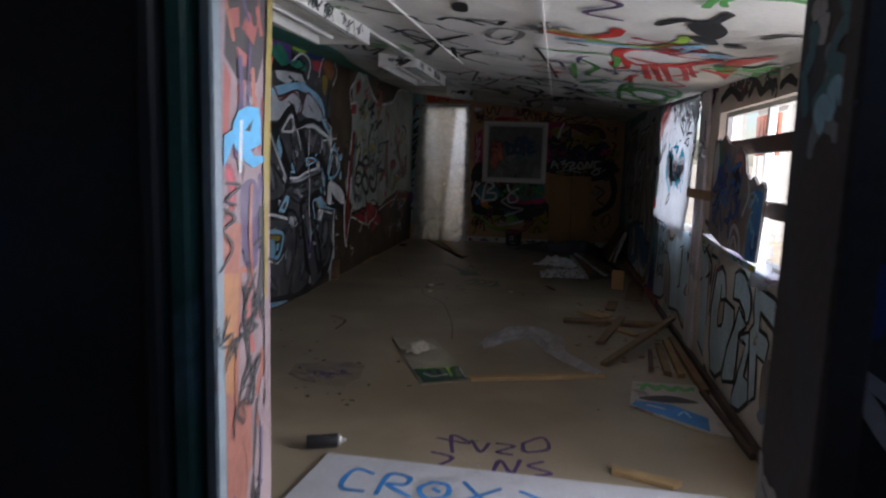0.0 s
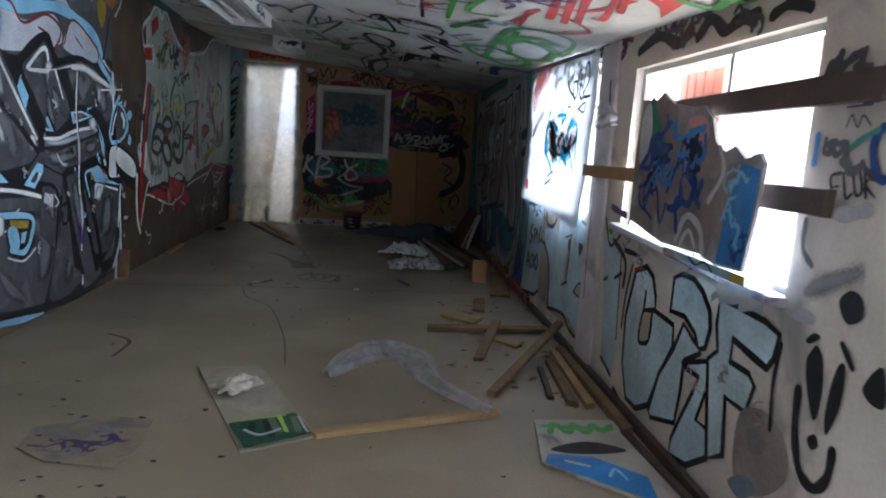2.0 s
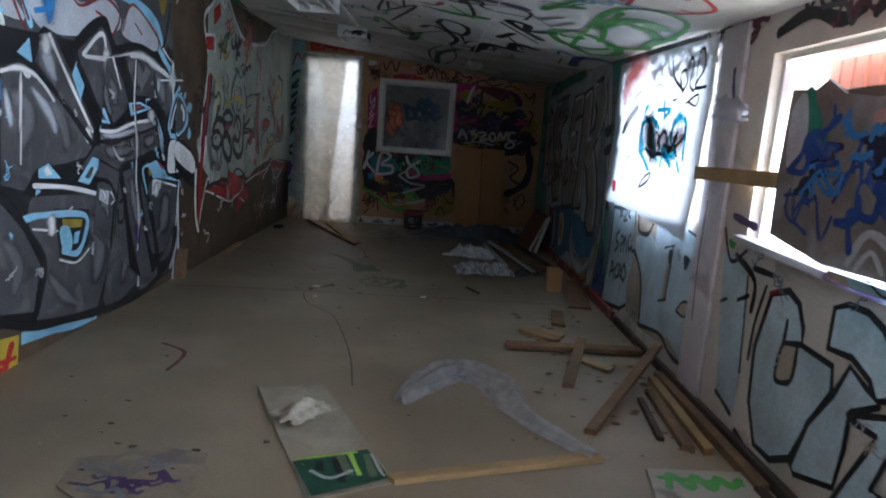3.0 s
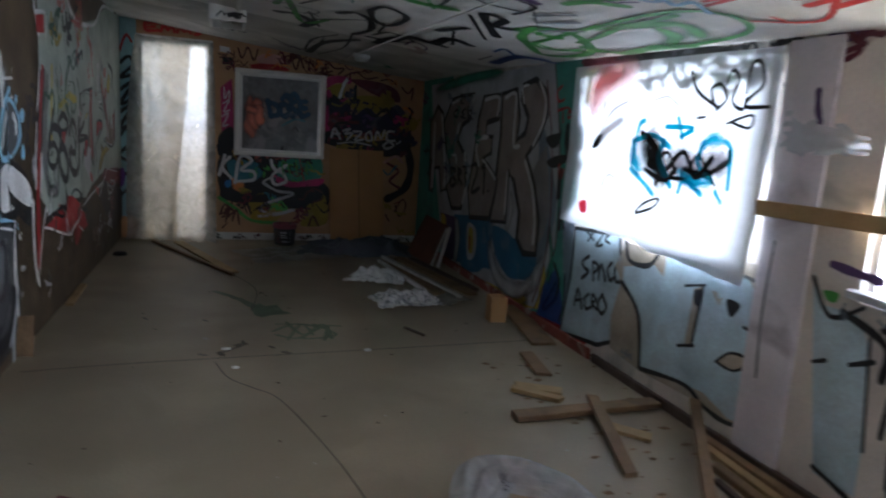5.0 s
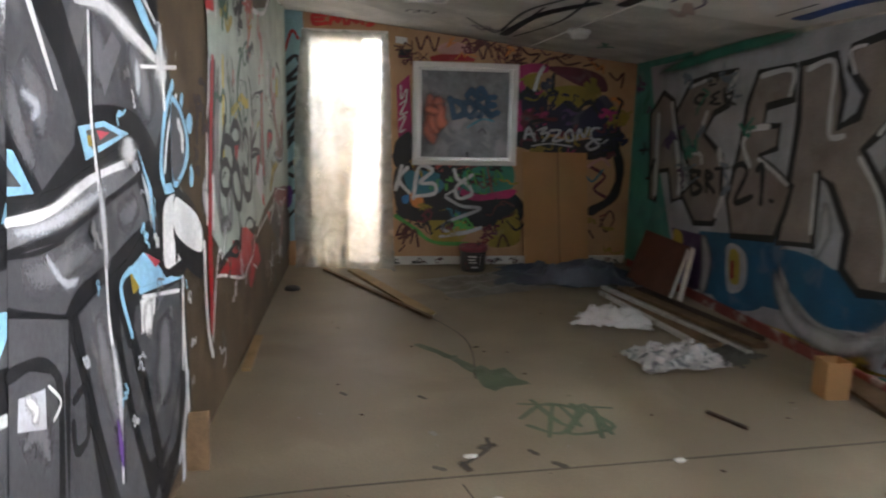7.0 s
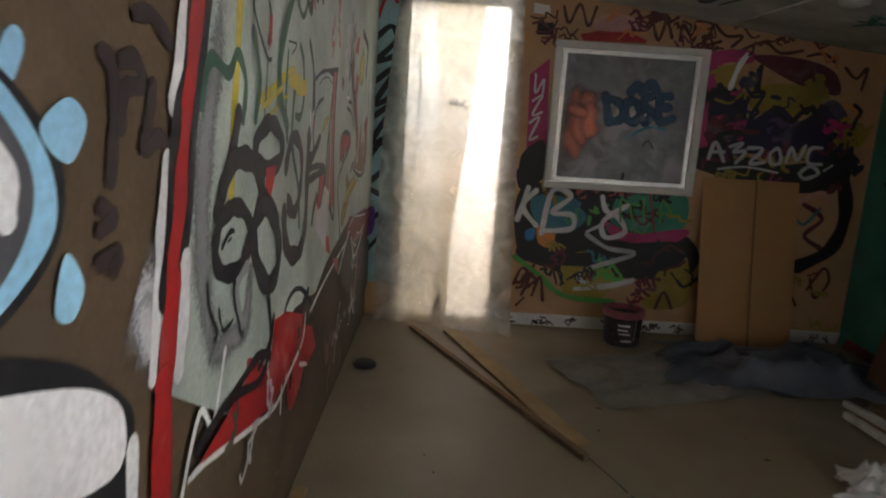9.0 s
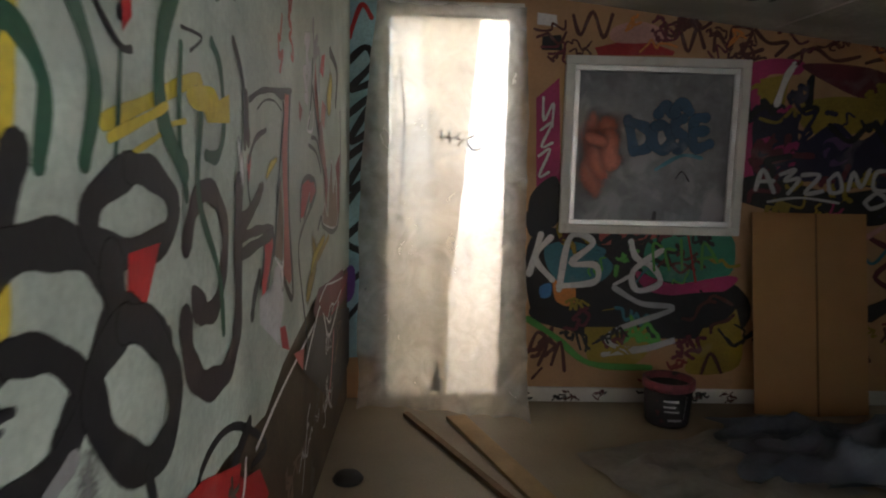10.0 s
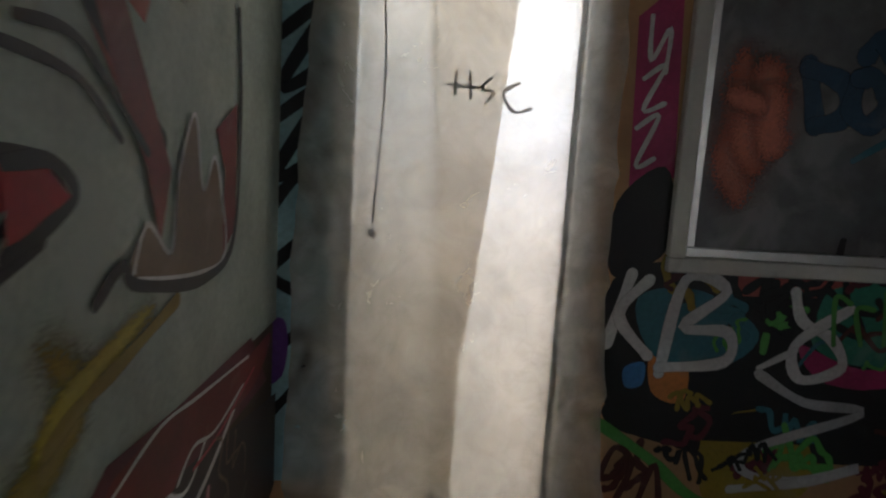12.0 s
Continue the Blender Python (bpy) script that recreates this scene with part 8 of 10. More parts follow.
paint(FAR, "lower_painting", [
    ("f", "black", [(-1.20, 0.92), (-0.93, 0.99), (-0.71, 0.94), (-0.03, 0.67), (-0.01, 0.41), (-0.52, 0.37), (-1.07, 0.43), (-1.20, 0.58)]),
    ("p", "brickred", [(-0.83, 0.99), (-0.47, 0.97), (-0.48, 0.90), (-0.82, 0.89)]),
    ("f", "emerald", [(-0.57, 0.90), (-0.39, 0.96), (-0.12, 0.97), (-0.06, 0.85), (-0.11, 0.72), (-0.40, 0.69), (-0.57, 0.75)]),
    ("f", "magenta", [(-0.61, 0.75), (-0.40, 0.68), (-0.10, 0.73), (-0.04, 0.70), (-0.18, 0.62), (-0.51, 0.63)]),
    ("f", "brightblue", [(-1.14, 0.65), (-1.08, 0.67), (-1.08, 0.60), (-1.13, 0.59)]),
    ("f", "orange", [(-1.06, 0.73), (-0.95, 0.68), (-0.95, 0.55), (-1.05, 0.58)]),
    ("f", "teal", [(-1.12, 0.87), (-0.93, 0.90), (-0.74, 0.78), (-0.84, 0.67), (-1.05, 0.69)]),
    ("f", "mustard", [(-0.86, 0.48), (-0.61, 0.53), (-0.51, 0.31), (-0.65, 0.19), (-0.84, 0.22)]),
    ("f", "mustard", [(-0.26, 0.32), (-0.16, 0.51), (-0.04, 0.56), (0.01, 0.22), (-0.28, 0.17)]),
    ("f", "black", [(-1.17, 0.54), (-0.79, 0.52), (-0.43, 0.61), (-0.03, 0.63), (-0.16, 0.44), (-0.67, 0.43), (-1.11, 0.44)]),
])
scribbles(FAR, "dark_tangle", 59, 26, (-1.15, 0.0), (0.3, 0.95), (0.08, 0.25), ["black", "mustard", "leafgreen", "darkbrown", "teal", "maroon"], (0.01, 0.03), 1.2)
paint(FAR, "lower_lettering", [
    ("s", "leafgreen", 0.035, [(-1.20, 0.47), (-1.03, 0.36), (-0.84, 0.22), (-0.50, 0.20)]),
    ("s", "white", 0.035, [(-1.202, 0.722), (-1.145, 0.942)]),
    ("s", "white", 0.035, [(-1.090, 0.926), (-1.172, 0.814), (-1.073, 0.692)]),
    ("s", "white", 0.035, [(-1.033, 0.639), (-0.983, 0.931), (-0.855, 0.902), (-0.972, 0.788), (-0.837, 0.776), (-0.837, 0.685), (-1.035, 0.657)]),
    ("s", "white", 0.034, [(-0.647, 0.912), (-0.613, 0.823), (-0.518, 0.773), (-0.474, 0.683), (-0.597, 0.641), (-0.625, 0.749), (-0.473, 0.866)]),
    ("s", "white", 0.02, [(-0.727, 0.671), (-0.623, 0.731)]),
    ("s", "greywhite", 0.03, [(-0.726, 0.653), (-0.573, 0.568), (-0.387, 0.540), (-0.705, 0.413), (-0.736, 0.337), (-0.586, 0.306), (-0.370, 0.361), (-0.512, 0.310), (-0.767, 0.272)]),
    ("s", "leafgreen", 0.016, [(-0.509, 0.755), (-0.523, 0.900), (-0.474, 0.884)]),
    ("s", "leafgreen", 0.016, [(-0.426, 0.759), (-0.455, 0.867), (-0.401, 0.869)]),
    ("s", "leafgreen", 0.016, [(-0.354, 0.762), (-0.370, 0.925)]),
    ("s", "leafgreen", 0.016, [(-0.245, 0.767), (-0.242, 0.913), (-0.158, 0.808)]),
    ("s", "leafgreen", 0.016, [(-0.269, 0.821), (-0.180, 0.836)]),
    ("s", "red", 0.012, [(-0.339, 0.980), (-0.274, 0.693)]),
    ("s", "darkbrown", 0.02, [(-1.190, 0.279), (-1.143, 0.393), (-1.085, 0.340), (-1.130, 0.206)]),
    ("s", "darkbrown", 0.02, [(-1.057, 0.210), (-1.012, 0.343), (-0.981, 0.175)]),
    ("s", "darkbrown", 0.016, [(-1.162, 0.129), (-1.111, 0.188)]),
    ("s", "darkbrown", 0.02, [(-0.203, 0.172), (-0.159, 0.288), (-0.092, 0.177)]),
])
paint(RIGHT, "wall_colours", [
    ("p", "seagreen", [(11.70, 2.23), (9.44, 2.01), (9.16, -0.02), (10.79, -0.83)]),
    ("p", "seagreen", [(7.36, 1.99), (6.70, 1.90), (6.53, 0.98), (6.67, 0.84), (6.65, 0.07), (7.19, 0.05), (6.93, 0.59), (6.97, 1.34)]),
    ("p", "palegrey", [(10.21, 1.88), (7.16, 1.91), (6.96, 1.34), (6.88, 0.64), (7.12, 0.08), (8.33, -0.00), (9.40, 0.09), (9.88, 0.97)]),
    ("p", "oceanblue", [(9.11, 0.54), (8.06, 0.66), (7.99, 0.20), (8.95, 0.08)]),
    ("p", "palegrey", [(8.77, 0.42), (8.45, 0.48), (8.37, 0.17), (8.75, 0.13)]),
    ("p", "yellow", [(8.69, 0.39), (8.54, 0.42), (8.49, 0.24), (8.62, 0.22)]),
    ("p", "oceanblue", [(8.00, 0.58), (7.31, 0.53), (7.04, 0.57), (7.25, 0.28), (7.62, 0.21), (7.99, 0.35)]),
    ("f", "bluegrey", [(7.30, 1.50), (7.05, 1.18), (6.92, 0.86), (7.05, 0.49), (7.16, 0.47), (7.23, 0.99)]),
    ("p", "yellow", [(9.60, -0.04), (7.96, 0.08), (7.12, 0.09), (6.99, 0.37), (6.99, 0.12), (7.64, -0.02), (9.54, -0.26)]),
    ("s", "maroon", 0.014, [(7.145, 1.895), (6.962, 1.343), (6.875, 0.638), (7.122, 0.091)]),
    ("p", "maroon", [(6.70, 1.91), (6.33, 1.93), (6.30, 1.76), (6.79, 1.76)]),
    ("p", "red", [(7.13, 0.07), (6.64, 0.11), (6.32, 0.11), (6.35, 0.04), (7.16, -0.05)]),
    ("p", "royalblue", [(7.00, 0.30), (6.83, 0.48), (6.70, 0.26), (6.68, 0.09), (7.07, 0.06)]),
    ("p", "bluegrey", [(6.80, 0.78), (6.64, 0.91), (6.61, 0.41), (6.66, 0.20)]),
    ("p", "purple", [(9.17, 0.51), (9.31, 0.27), (9.12, 0.10), (9.49, 0.12)]),
    ("g", "greywhite", 0.16, [(9.07, 0.53), (9.11, 0.31), (8.95, 0.07)]),
    ("g", "greywhite", 0.16, [(8.06, 0.64), (7.99, 0.20)]),
    ("g", "greywhite", 0.2, [(7.96, 0.34), (7.61, 0.18), (7.23, 0.23), (7.03, 0.53)]),
    ("g", "yellow", 0.2, [(7.86, 0.04), (7.62, 0.07), (7.21, 0.12)]),
    ("g", "emerald", 0.2, [(10.11, 1.81), (8.93, 1.89), (8.01, 1.90)]),
    ("g", "greywhite", 0.1, [(8.41, 0.54), (8.32, 0.18)]),
])
paint(RIGHT, "lower_waves", [
    ("p", "purple", [(9.560, 0.502), (9.012, 0.518), (9.027, 0.088), (9.328, 0.008)]),
    ("f", "yellow", [(9.530, 0.484), (9.371, 0.466), (9.358, 0.279), (9.487, 0.276)]),
    ("f", "oceanblue", [(8.955, 0.512), (8.280, 0.550), (8.166, 0.243), (8.384, 0.091), (8.824, 0.086)]),
    ("g", "greywhite", 0.235, [(9.049, 0.537), (8.957, 0.304), (8.995, 0.045)]),
    ("f", "greywhite", [(8.698, 0.497), (8.463, 0.482), (8.435, 0.252), (8.634, 0.179)]),
    ("f", "yellow", [(8.652, 0.467), (8.534, 0.461), (8.504, 0.264), (8.620, 0.258)]),
    ("s", "red", 0.048, [(8.605, 0.382), (8.597, 0.291)]),
    ("f", "oceanblue", [(8.099, 0.565), (7.730, 0.583), (7.449, 0.481), (7.239, 0.429), (7.244, 0.339), (7.416, 0.251), (7.671, 0.220), (7.929, 0.341)]),
    ("g", "greywhite", 0.23, [(8.144, 0.463), (7.896, 0.175), (7.456, 0.141), (7.131, 0.331)]),
    ("g", "greywhite", 0.153, [(7.777, 0.575), (7.707, 0.742), (7.731, 0.929)]),
    ("g", "yellow", 0.12, [(9.324, -0.012), (8.173, 0.022), (7.773, 0.012), (7.208, 0.101)]),
    ("g", "yellow", 0.091, [(7.066, 0.214), (7.010, 0.351), (7.010, 0.453)]),
    ("g", "royalblue", 0.146, [(6.994, 0.116), (6.830, 0.272), (6.804, 0.377)]),
    ("g", "emerald", 0.092, [(7.010, 0.751), (6.920, 0.541), (6.932, 0.307)]),
    ("s", "maroon", 0.019, [(7.249, 1.783), (7.075, 1.322), (6.991, 0.754), (7.046, 0.375), (7.157, 0.132)]),
    ("s", "black", 0.041, [(6.928, 1.142), (6.910, 0.958)]),
    ("s", "black", 0.039, [(6.848, 0.873), (6.842, 0.750)]),
    ("s", "black", 0.034, [(6.863, 0.490), (6.770, 0.387), (6.786, 0.286)]),
])
paint(RIGHT, "graffiti_letter_k", [
    ("p", "midgrey", [(7.157, 1.319), (7.072, 1.067), (7.005, 0.849), (7.073, 0.666), (7.149, 0.583), (7.176, 0.823), (7.352, 1.110), (7.265, 1.217)]),
    ("p", "greybrown", [(8.077, 1.714), (7.775, 1.740), (7.681, 1.521), (7.696, 1.340), (7.553, 1.396), (7.518, 1.517), (7.666, 1.662), (7.656, 1.766), (7.434, 1.803), (7.258, 1.705), (7.196, 1.543), (7.297, 1.382), (7.489, 1.222), (7.304, 1.011), (7.173, 0.756), (7.175, 0.498), (7.397, 0.464), (7.541, 0.563), (7.531, 0.769), (7.694, 1.008), (7.808, 1.074), (7.793, 0.651), (8.125, 0.615), (8.079, 0.972), (8.045, 1.372)]),
    ("o", "black", 0.055),
    ("s", "white", 0.034, [(8.006, 1.679), (7.793, 1.701), (7.776, 1.449), (7.757, 1.291), (7.648, 1.291)]),
    ("g", "white", 0.057, [(7.349, 1.776), (7.240, 1.640), (7.249, 1.480)]),
    ("s", "white", 0.028, [(7.365, 1.777), (7.240, 1.640), (7.249, 1.480), (7.391, 1.306)]),
    ("s", "white", 0.031, [(7.503, 1.176), (7.330, 0.974), (7.246, 0.744), (7.239, 0.571)]),
    ("s", "white", 0.028, [(7.834, 1.065), (7.822, 0.724)]),
    ("s", "white", 0.02, [(7.562, 1.766), (7.664, 1.746), (7.616, 1.625)]),
])
paint(RIGHT, "graffiti_letter_e", [
    ("p", "greybrown", [(8.511, 1.697), (8.127, 1.705), (8.110, 1.510), (8.380, 1.472), (8.397, 1.347), (8.225, 1.350), (8.228, 1.207), (8.402, 1.156), (8.260, 1.081), (8.041, 0.976), (8.085, 0.808), (8.169, 0.629), (8.654, 0.574), (8.753, 0.816), (8.643, 1.233), (8.603, 1.496)]),
    ("o", "black", 0.05),
    ("s", "white", 0.035, [(8.472, 1.674), (8.153, 1.687), (8.154, 1.538)]),
    ("s", "white", 0.041, [(8.511, 1.081), (8.613, 1.225), (8.524, 1.323), (8.338, 1.344)]),
    ("s", "white", 0.031, [(8.414, 1.130), (8.249, 1.065), (8.089, 0.987)]),
])
paint(RIGHT, "graffiti_letter_s", [
    ("p", "greybrown", [(9.425, 1.693), (9.041, 1.728), (8.773, 1.736), (8.842, 1.498), (9.036, 1.445), (9.157, 1.286), (8.868, 1.132), (8.792, 0.858), (8.912, 0.625), (9.200, 0.590), (9.438, 0.792), (9.265, 0.911), (9.509, 1.201), (9.651, 1.456)]),
    ("o", "black", 0.05),
    ("s", "white", 0.027, [(9.441, 1.654), (9.111, 1.708)]),
    ("s", "white", 0.057, [(8.787, 1.711), (8.871, 1.544)]),
    ("s", "white", 0.039, [(9.349, 1.146), (9.194, 1.134), (9.158, 1.067)]),
    ("s", "white", 0.058, [(8.917, 1.167), (8.811, 0.903), (8.884, 0.696)]),
    ("s", "white", 0.052, [(9.145, 1.445), (9.226, 1.289)]),
])
paint(RIGHT, "graffiti_letter_a", [
    ("p", "greybrown", [(10.141, 1.458), (9.903, 1.639), (9.698, 1.560), (9.547, 1.199), (9.432, 0.767), (9.606, 0.721), (9.713, 0.980), (9.904, 0.956), (9.922, 0.686), (10.045, 0.701)]),
    ("o", "black", 0.05),
    ("s", "white", 0.072, [(9.975, 1.436), (9.938, 0.763)]),
    ("s", "white", 0.061, [(9.732, 1.530), (9.517, 0.994), (9.492, 0.808)]),
])
paint(RIGHT, "graffiti_notes", [
    ("s", "black", 0.03, [(9.287, 1.591), (9.347, 1.544), (9.228, 1.522), (9.194, 1.579), (9.287, 1.591)]),
    ("s", "black", 0.021, [(8.984, 1.601), (9.104, 1.567), (9.015, 1.547), (9.116, 1.520), (8.965, 1.509)]),
    ("s", "black", 0.038, [(8.924, 1.609), (8.882, 1.499)]),
    ("s", "black", 0.023, [(8.802, 1.596), (8.893, 1.554), (8.763, 1.497)]),
    ("s", "black", 0.042, [(9.307, 0.998), (9.271, 0.819), (9.118, 0.874), (9.244, 0.923), (9.164, 0.988), (9.307, 0.998)]),
    ("s", "black", 0.042, [(9.048, 0.861), (9.077, 1.005), (8.983, 0.973), (9.064, 0.938), (8.939, 0.862)]),
    ("s", "black", 0.024, [(8.952, 1.033), (8.771, 1.054)]),
    ("s", "black", 0.05, [(8.860, 1.039), (8.834, 0.863)]),
    ("s", "black", 0.041, [(8.711, 1.049), (8.604, 1.088), (8.536, 1.026), (8.654, 0.818), (8.451, 0.876)]),
    ("s", "black", 0.048, [(8.417, 1.061), (8.361, 1.082), (8.339, 0.845)]),
    ("s", "black", 0.028, [(8.243, 0.873), (8.217, 0.867)]),
])
paint(RIGHT, "side_tags", [
    ("s", "red", 0.02, [(7.000, 1.736), (7.066, 1.693), (7.024, 1.628), (6.952, 1.640)]),
    ("s", "red", 0.02, [(7.035, 1.565), (6.891, 1.586)]),
    ("s", "red", 0.02, [(6.962, 1.579), (6.940, 1.485)]),
    ("s", "red", 0.02, [(6.865, 1.576), (6.874, 1.515), (6.821, 1.530), (6.865, 1.576)]),
    ("s", "red", 0.02, [(6.799, 1.589), (6.781, 1.514), (6.743, 1.543)]),
    ("f", "black", [(7.18, 1.37), (7.00, 1.41), (6.95, 1.44), (6.94, 1.49), (6.96, 1.34), (7.08, 1.30)]),
    ("f", "black", [(7.13, 1.20), (6.99, 1.25), (6.81, 1.26), (6.89, 1.19), (7.04, 1.16)]),
    ("s", "black", 0.06, [(6.86, 1.45), (6.85, 1.32), (6.77, 1.17), (6.65, 1.15), (6.56, 1.21)]),
    ("s", "black", 0.06, [(6.76, 1.44), (6.64, 1.46), (6.58, 1.33), (6.71, 1.29)]),
    ("s", "black", 0.05, [(6.74, 1.73), (6.71, 1.61), (6.64, 1.67)]),
    ("s", "red", 0.03, [(6.934, 1.185), (6.896, 1.092), (6.862, 1.159)]),
    ("s", "black", 0.03, [(6.897, 1.156), (6.881, 0.965)]),
    ("s", "black", 0.03, [(6.830, 0.876), (6.781, 0.755)]),
    ("s", "skyblue", 0.03, [(6.765, 1.543), (6.670, 1.599), (6.628, 1.512)]),
    ("s", "yellow", 0.06, [(6.55, 1.77), (6.55, 1.61)]),
])
paint(RIGHT, "pale_tag_panel", [
    ("p", "panelblue", [(6.61, 0.79), (6.08, 0.83), (5.94, 0.23), (6.20, 0.11), (6.68, 0.05), (6.61, 0.48)]),
    ("o", "black", 0.03),
    ("s", "black", 0.02, [(6.460, 0.793), (6.369, 0.748)]),
    ("s", "black", 0.02, [(6.374, 0.805), (6.434, 0.734)]),
    ("s", "black", 0.02, [(6.343, 0.805), (6.267, 0.804), (6.335, 0.721), (6.263, 0.738)]),
    ("s", "black", 0.02, [(6.197, 0.813), (6.236, 0.777), (6.185, 0.761)]),
    ("s", "black", 0.026, [(6.403, 0.638), (6.475, 0.590), (6.445, 0.553), (6.388, 0.539), (6.467, 0.480)]),
    ("s", "black", 0.024, [(6.322, 0.499), (6.348, 0.608), (6.283, 0.597), (6.325, 0.542)]),
    ("s", "black", 0.024, [(6.264, 0.516), (6.251, 0.620), (6.185, 0.526)]),
    ("s", "black", 0.024, [(6.135, 0.651), (6.173, 0.599), (6.135, 0.541), (6.102, 0.565)]),
    ("s", "black", 0.024, [(6.044, 0.662), (6.094, 0.621), (6.067, 0.548), (6.016, 0.569)]),
    ("s", "black", 0.024, [(6.526, 0.281), (6.496, 0.401), (6.425, 0.285)]),
    ("s", "black", 0.02, [(6.516, 0.316), (6.435, 0.344)]),
    ("s", "black", 0.024, [(6.356, 0.400), (6.403, 0.354), (6.373, 0.298), (6.329, 0.319)]),
    ("s", "black", 0.022, [(6.305, 0.322), (6.317, 0.407), (6.265, 0.386), (6.304, 0.352), (6.243, 0.326)]),
    ("s", "black", 0.026, [(6.201, 0.436), (6.241, 0.365), (6.191, 0.316), (6.142, 0.371), (6.201, 0.436)]),
    ("s", "black", 0.02, [(6.694, 0.453), (6.676, 0.230), (6.714, 0.116)]),
])
paint(RIGHT, "blue_letters_far", [
    ("p", "beige", [(6.080, 0.331), (6.016, 0.558), (6.095, 0.643), (6.006, 0.797), (5.547, 0.850), (4.969, 0.882), (4.816, 0.150), (5.024, 0.114), (5.225, 0.131), (5.750, 0.111), (6.054, 0.143)]),
    ("p", "panelblue", [(6.001, 0.657), (5.716, 0.724), (5.632, 0.680), (5.622, 0.799), (5.365, 0.821), (5.134, 0.842), (5.019, 0.795), (4.907, 0.670), (4.810, 0.187), (5.029, 0.140), (5.221, 0.195), (5.743, 0.131), (5.801, 0.412), (6.003, 0.554)]),
    ("s", "black", 0.025, [(5.742, 0.124), (5.365, 0.179), (5.200, 0.128), (5.025, 0.119), (4.809, 0.182)]),
    ("s", "black", 0.031, [(6.004, 0.560), (5.814, 0.421), (5.743, 0.131)]),
    ("p", "beige", [(5.378, 0.674), (5.317, 0.707), (5.339, 0.398), (5.399, 0.367)]),
    ("s", "black", 0.014, [(5.448, 0.675), (5.302, 0.713)]),
    ("s", "black", 0.02, [(5.316, 0.701), (5.346, 0.390)]),
    ("s", "black", 0.017, [(5.447, 0.357), (5.330, 0.396)]),
    ("f", "black", [(5.376, 0.666), (5.320, 0.680), (5.322, 0.608), (5.363, 0.603)]),
    ("p", "beige", [(5.944, 0.775), (5.706, 0.820), (5.739, 0.732), (5.896, 0.709)]),
    ("s", "black", 0.03, [(6.006, 0.797), (5.951, 0.701), (5.766, 0.713), (5.676, 0.819)]),
    ("f", "beige", [(5.154, 0.376), (5.072, 0.444), (4.962, 0.445), (5.040, 0.373)]),
    ("s", "black", 0.014, [(5.161, 0.373), (5.073, 0.446), (4.956, 0.447), (5.039, 0.371), (5.161, 0.373)]),
    ("f", "black", [(5.147, 0.683), (5.058, 0.677), (5.109, 0.606)]),
    ("s", "black", 0.018, [(5.130, 0.822), (4.966, 0.802)]),
    ("s", "black", 0.019, [(5.018, 0.585), (4.888, 0.574)]),
])
paint(RIGHT, "blue_letter_t", [
    ("p", "panelblue", [(4.701, 0.916), (4.629, 0.796), (4.479, 0.798), (4.406, 0.687), (4.372, 0.397), (4.366, 0.130), (4.550, 0.131), (4.636, 0.562)]),
    ("s", "black", 0.019, [(4.696, 0.894), (4.595, 0.760), (4.462, 0.829)]),
    ("s", "black", 0.02, [(4.475, 0.606), (4.385, 0.648)]),
    ("s", "black", 0.017, [(4.636, 0.562), (4.581, 0.586)]),
    ("s", "black", 0.024, [(4.554, 0.153), (4.391, 0.111)]),
    ("s", "black", 0.013, [(4.414, 0.727), (4.364, 0.312)]),
    ("f", "leafgreen", [(4.640, 0.853), (4.574, 0.856), (4.581, 0.818), (4.623, 0.821)]),
    ("s", "purple", 0.034, [(4.620, 0.961), (4.509, 0.948), (4.412, 0.939)]),
])
paint(RIGHT, "blue_letter_c", [
    ("p", "panelblue", [(4.20, 0.70), (4.08, 0.74), (4.00, 0.71), (3.95, 0.63), (3.94, 0.57), (3.75, 0.56), (3.73, 0.47), (3.81, 0.34), (3.90, 0.15), (4.03, 0.08), (4.16, 0.08), (4.25, 0.23), (4.27, 0.46)]),
    ("o", "black", 0.028),
    ("p", "beige", [(4.09, 0.52), (3.97, 0.57), (3.97, 0.44), (4.04, 0.39), (4.09, 0.41)]),
    ("s", "black", 0.022, [(4.059, 0.627), (4.063, 0.542), (4.085, 0.462), (4.079, 0.391), (4.008, 0.401), (3.970, 0.440), (3.967, 0.558)]),
    ("s", "black", 0.022, [(4.063, 0.542), (3.942, 0.572)]),
    ("s", "red", 0.02, [(4.211, 0.700), (4.152, 0.722)]),
    ("s", "black", 0.03, [(4.329, 0.059), (4.058, -0.002), (3.717, -0.037)]),
    ("s", "black", 0.02, [(4.251, 0.716), (4.299, 0.552), (4.309, 0.392)]),
])
paint(RIGHT, "blue_letter_r", [
    ("p", "panelblue", [(3.79, 0.75), (3.72, 0.78), (3.62, 0.78), (3.54, 0.75), (3.47, 0.69), (3.45, 0.63), (3.47, 0.55), (3.52, 0.53), (3.56, 0.58), (3.66, 0.62), (3.79, 0.61)]),
    ("o", "black", 0.026),
    ("p", "panelblue", [(3.66, 0.59), (3.56, 0.55), (3.50, 0.52), (3.62, 0.45), (3.62, 0.43), (3.62, 0.32), (3.64, 0.18), (3.86, 0.11), (3.89, 0.13), (3.83, 0.32), (3.72, 0.47)]),
    ("o", "black", 0.024),
    ("p", "panelblue", [(3.63, 0.44), (3.44, 0.51), (3.42, 0.41), (3.47, 0.27), (3.38, 0.27), (3.36, 0.17), (3.50, 0.07), (3.65, 0.04), (3.65, 0.11), (3.59, 0.23), (3.52, 0.36), (3.49, 0.43), (3.61, 0.43)]),
    ("o", "black", 0.024),
])
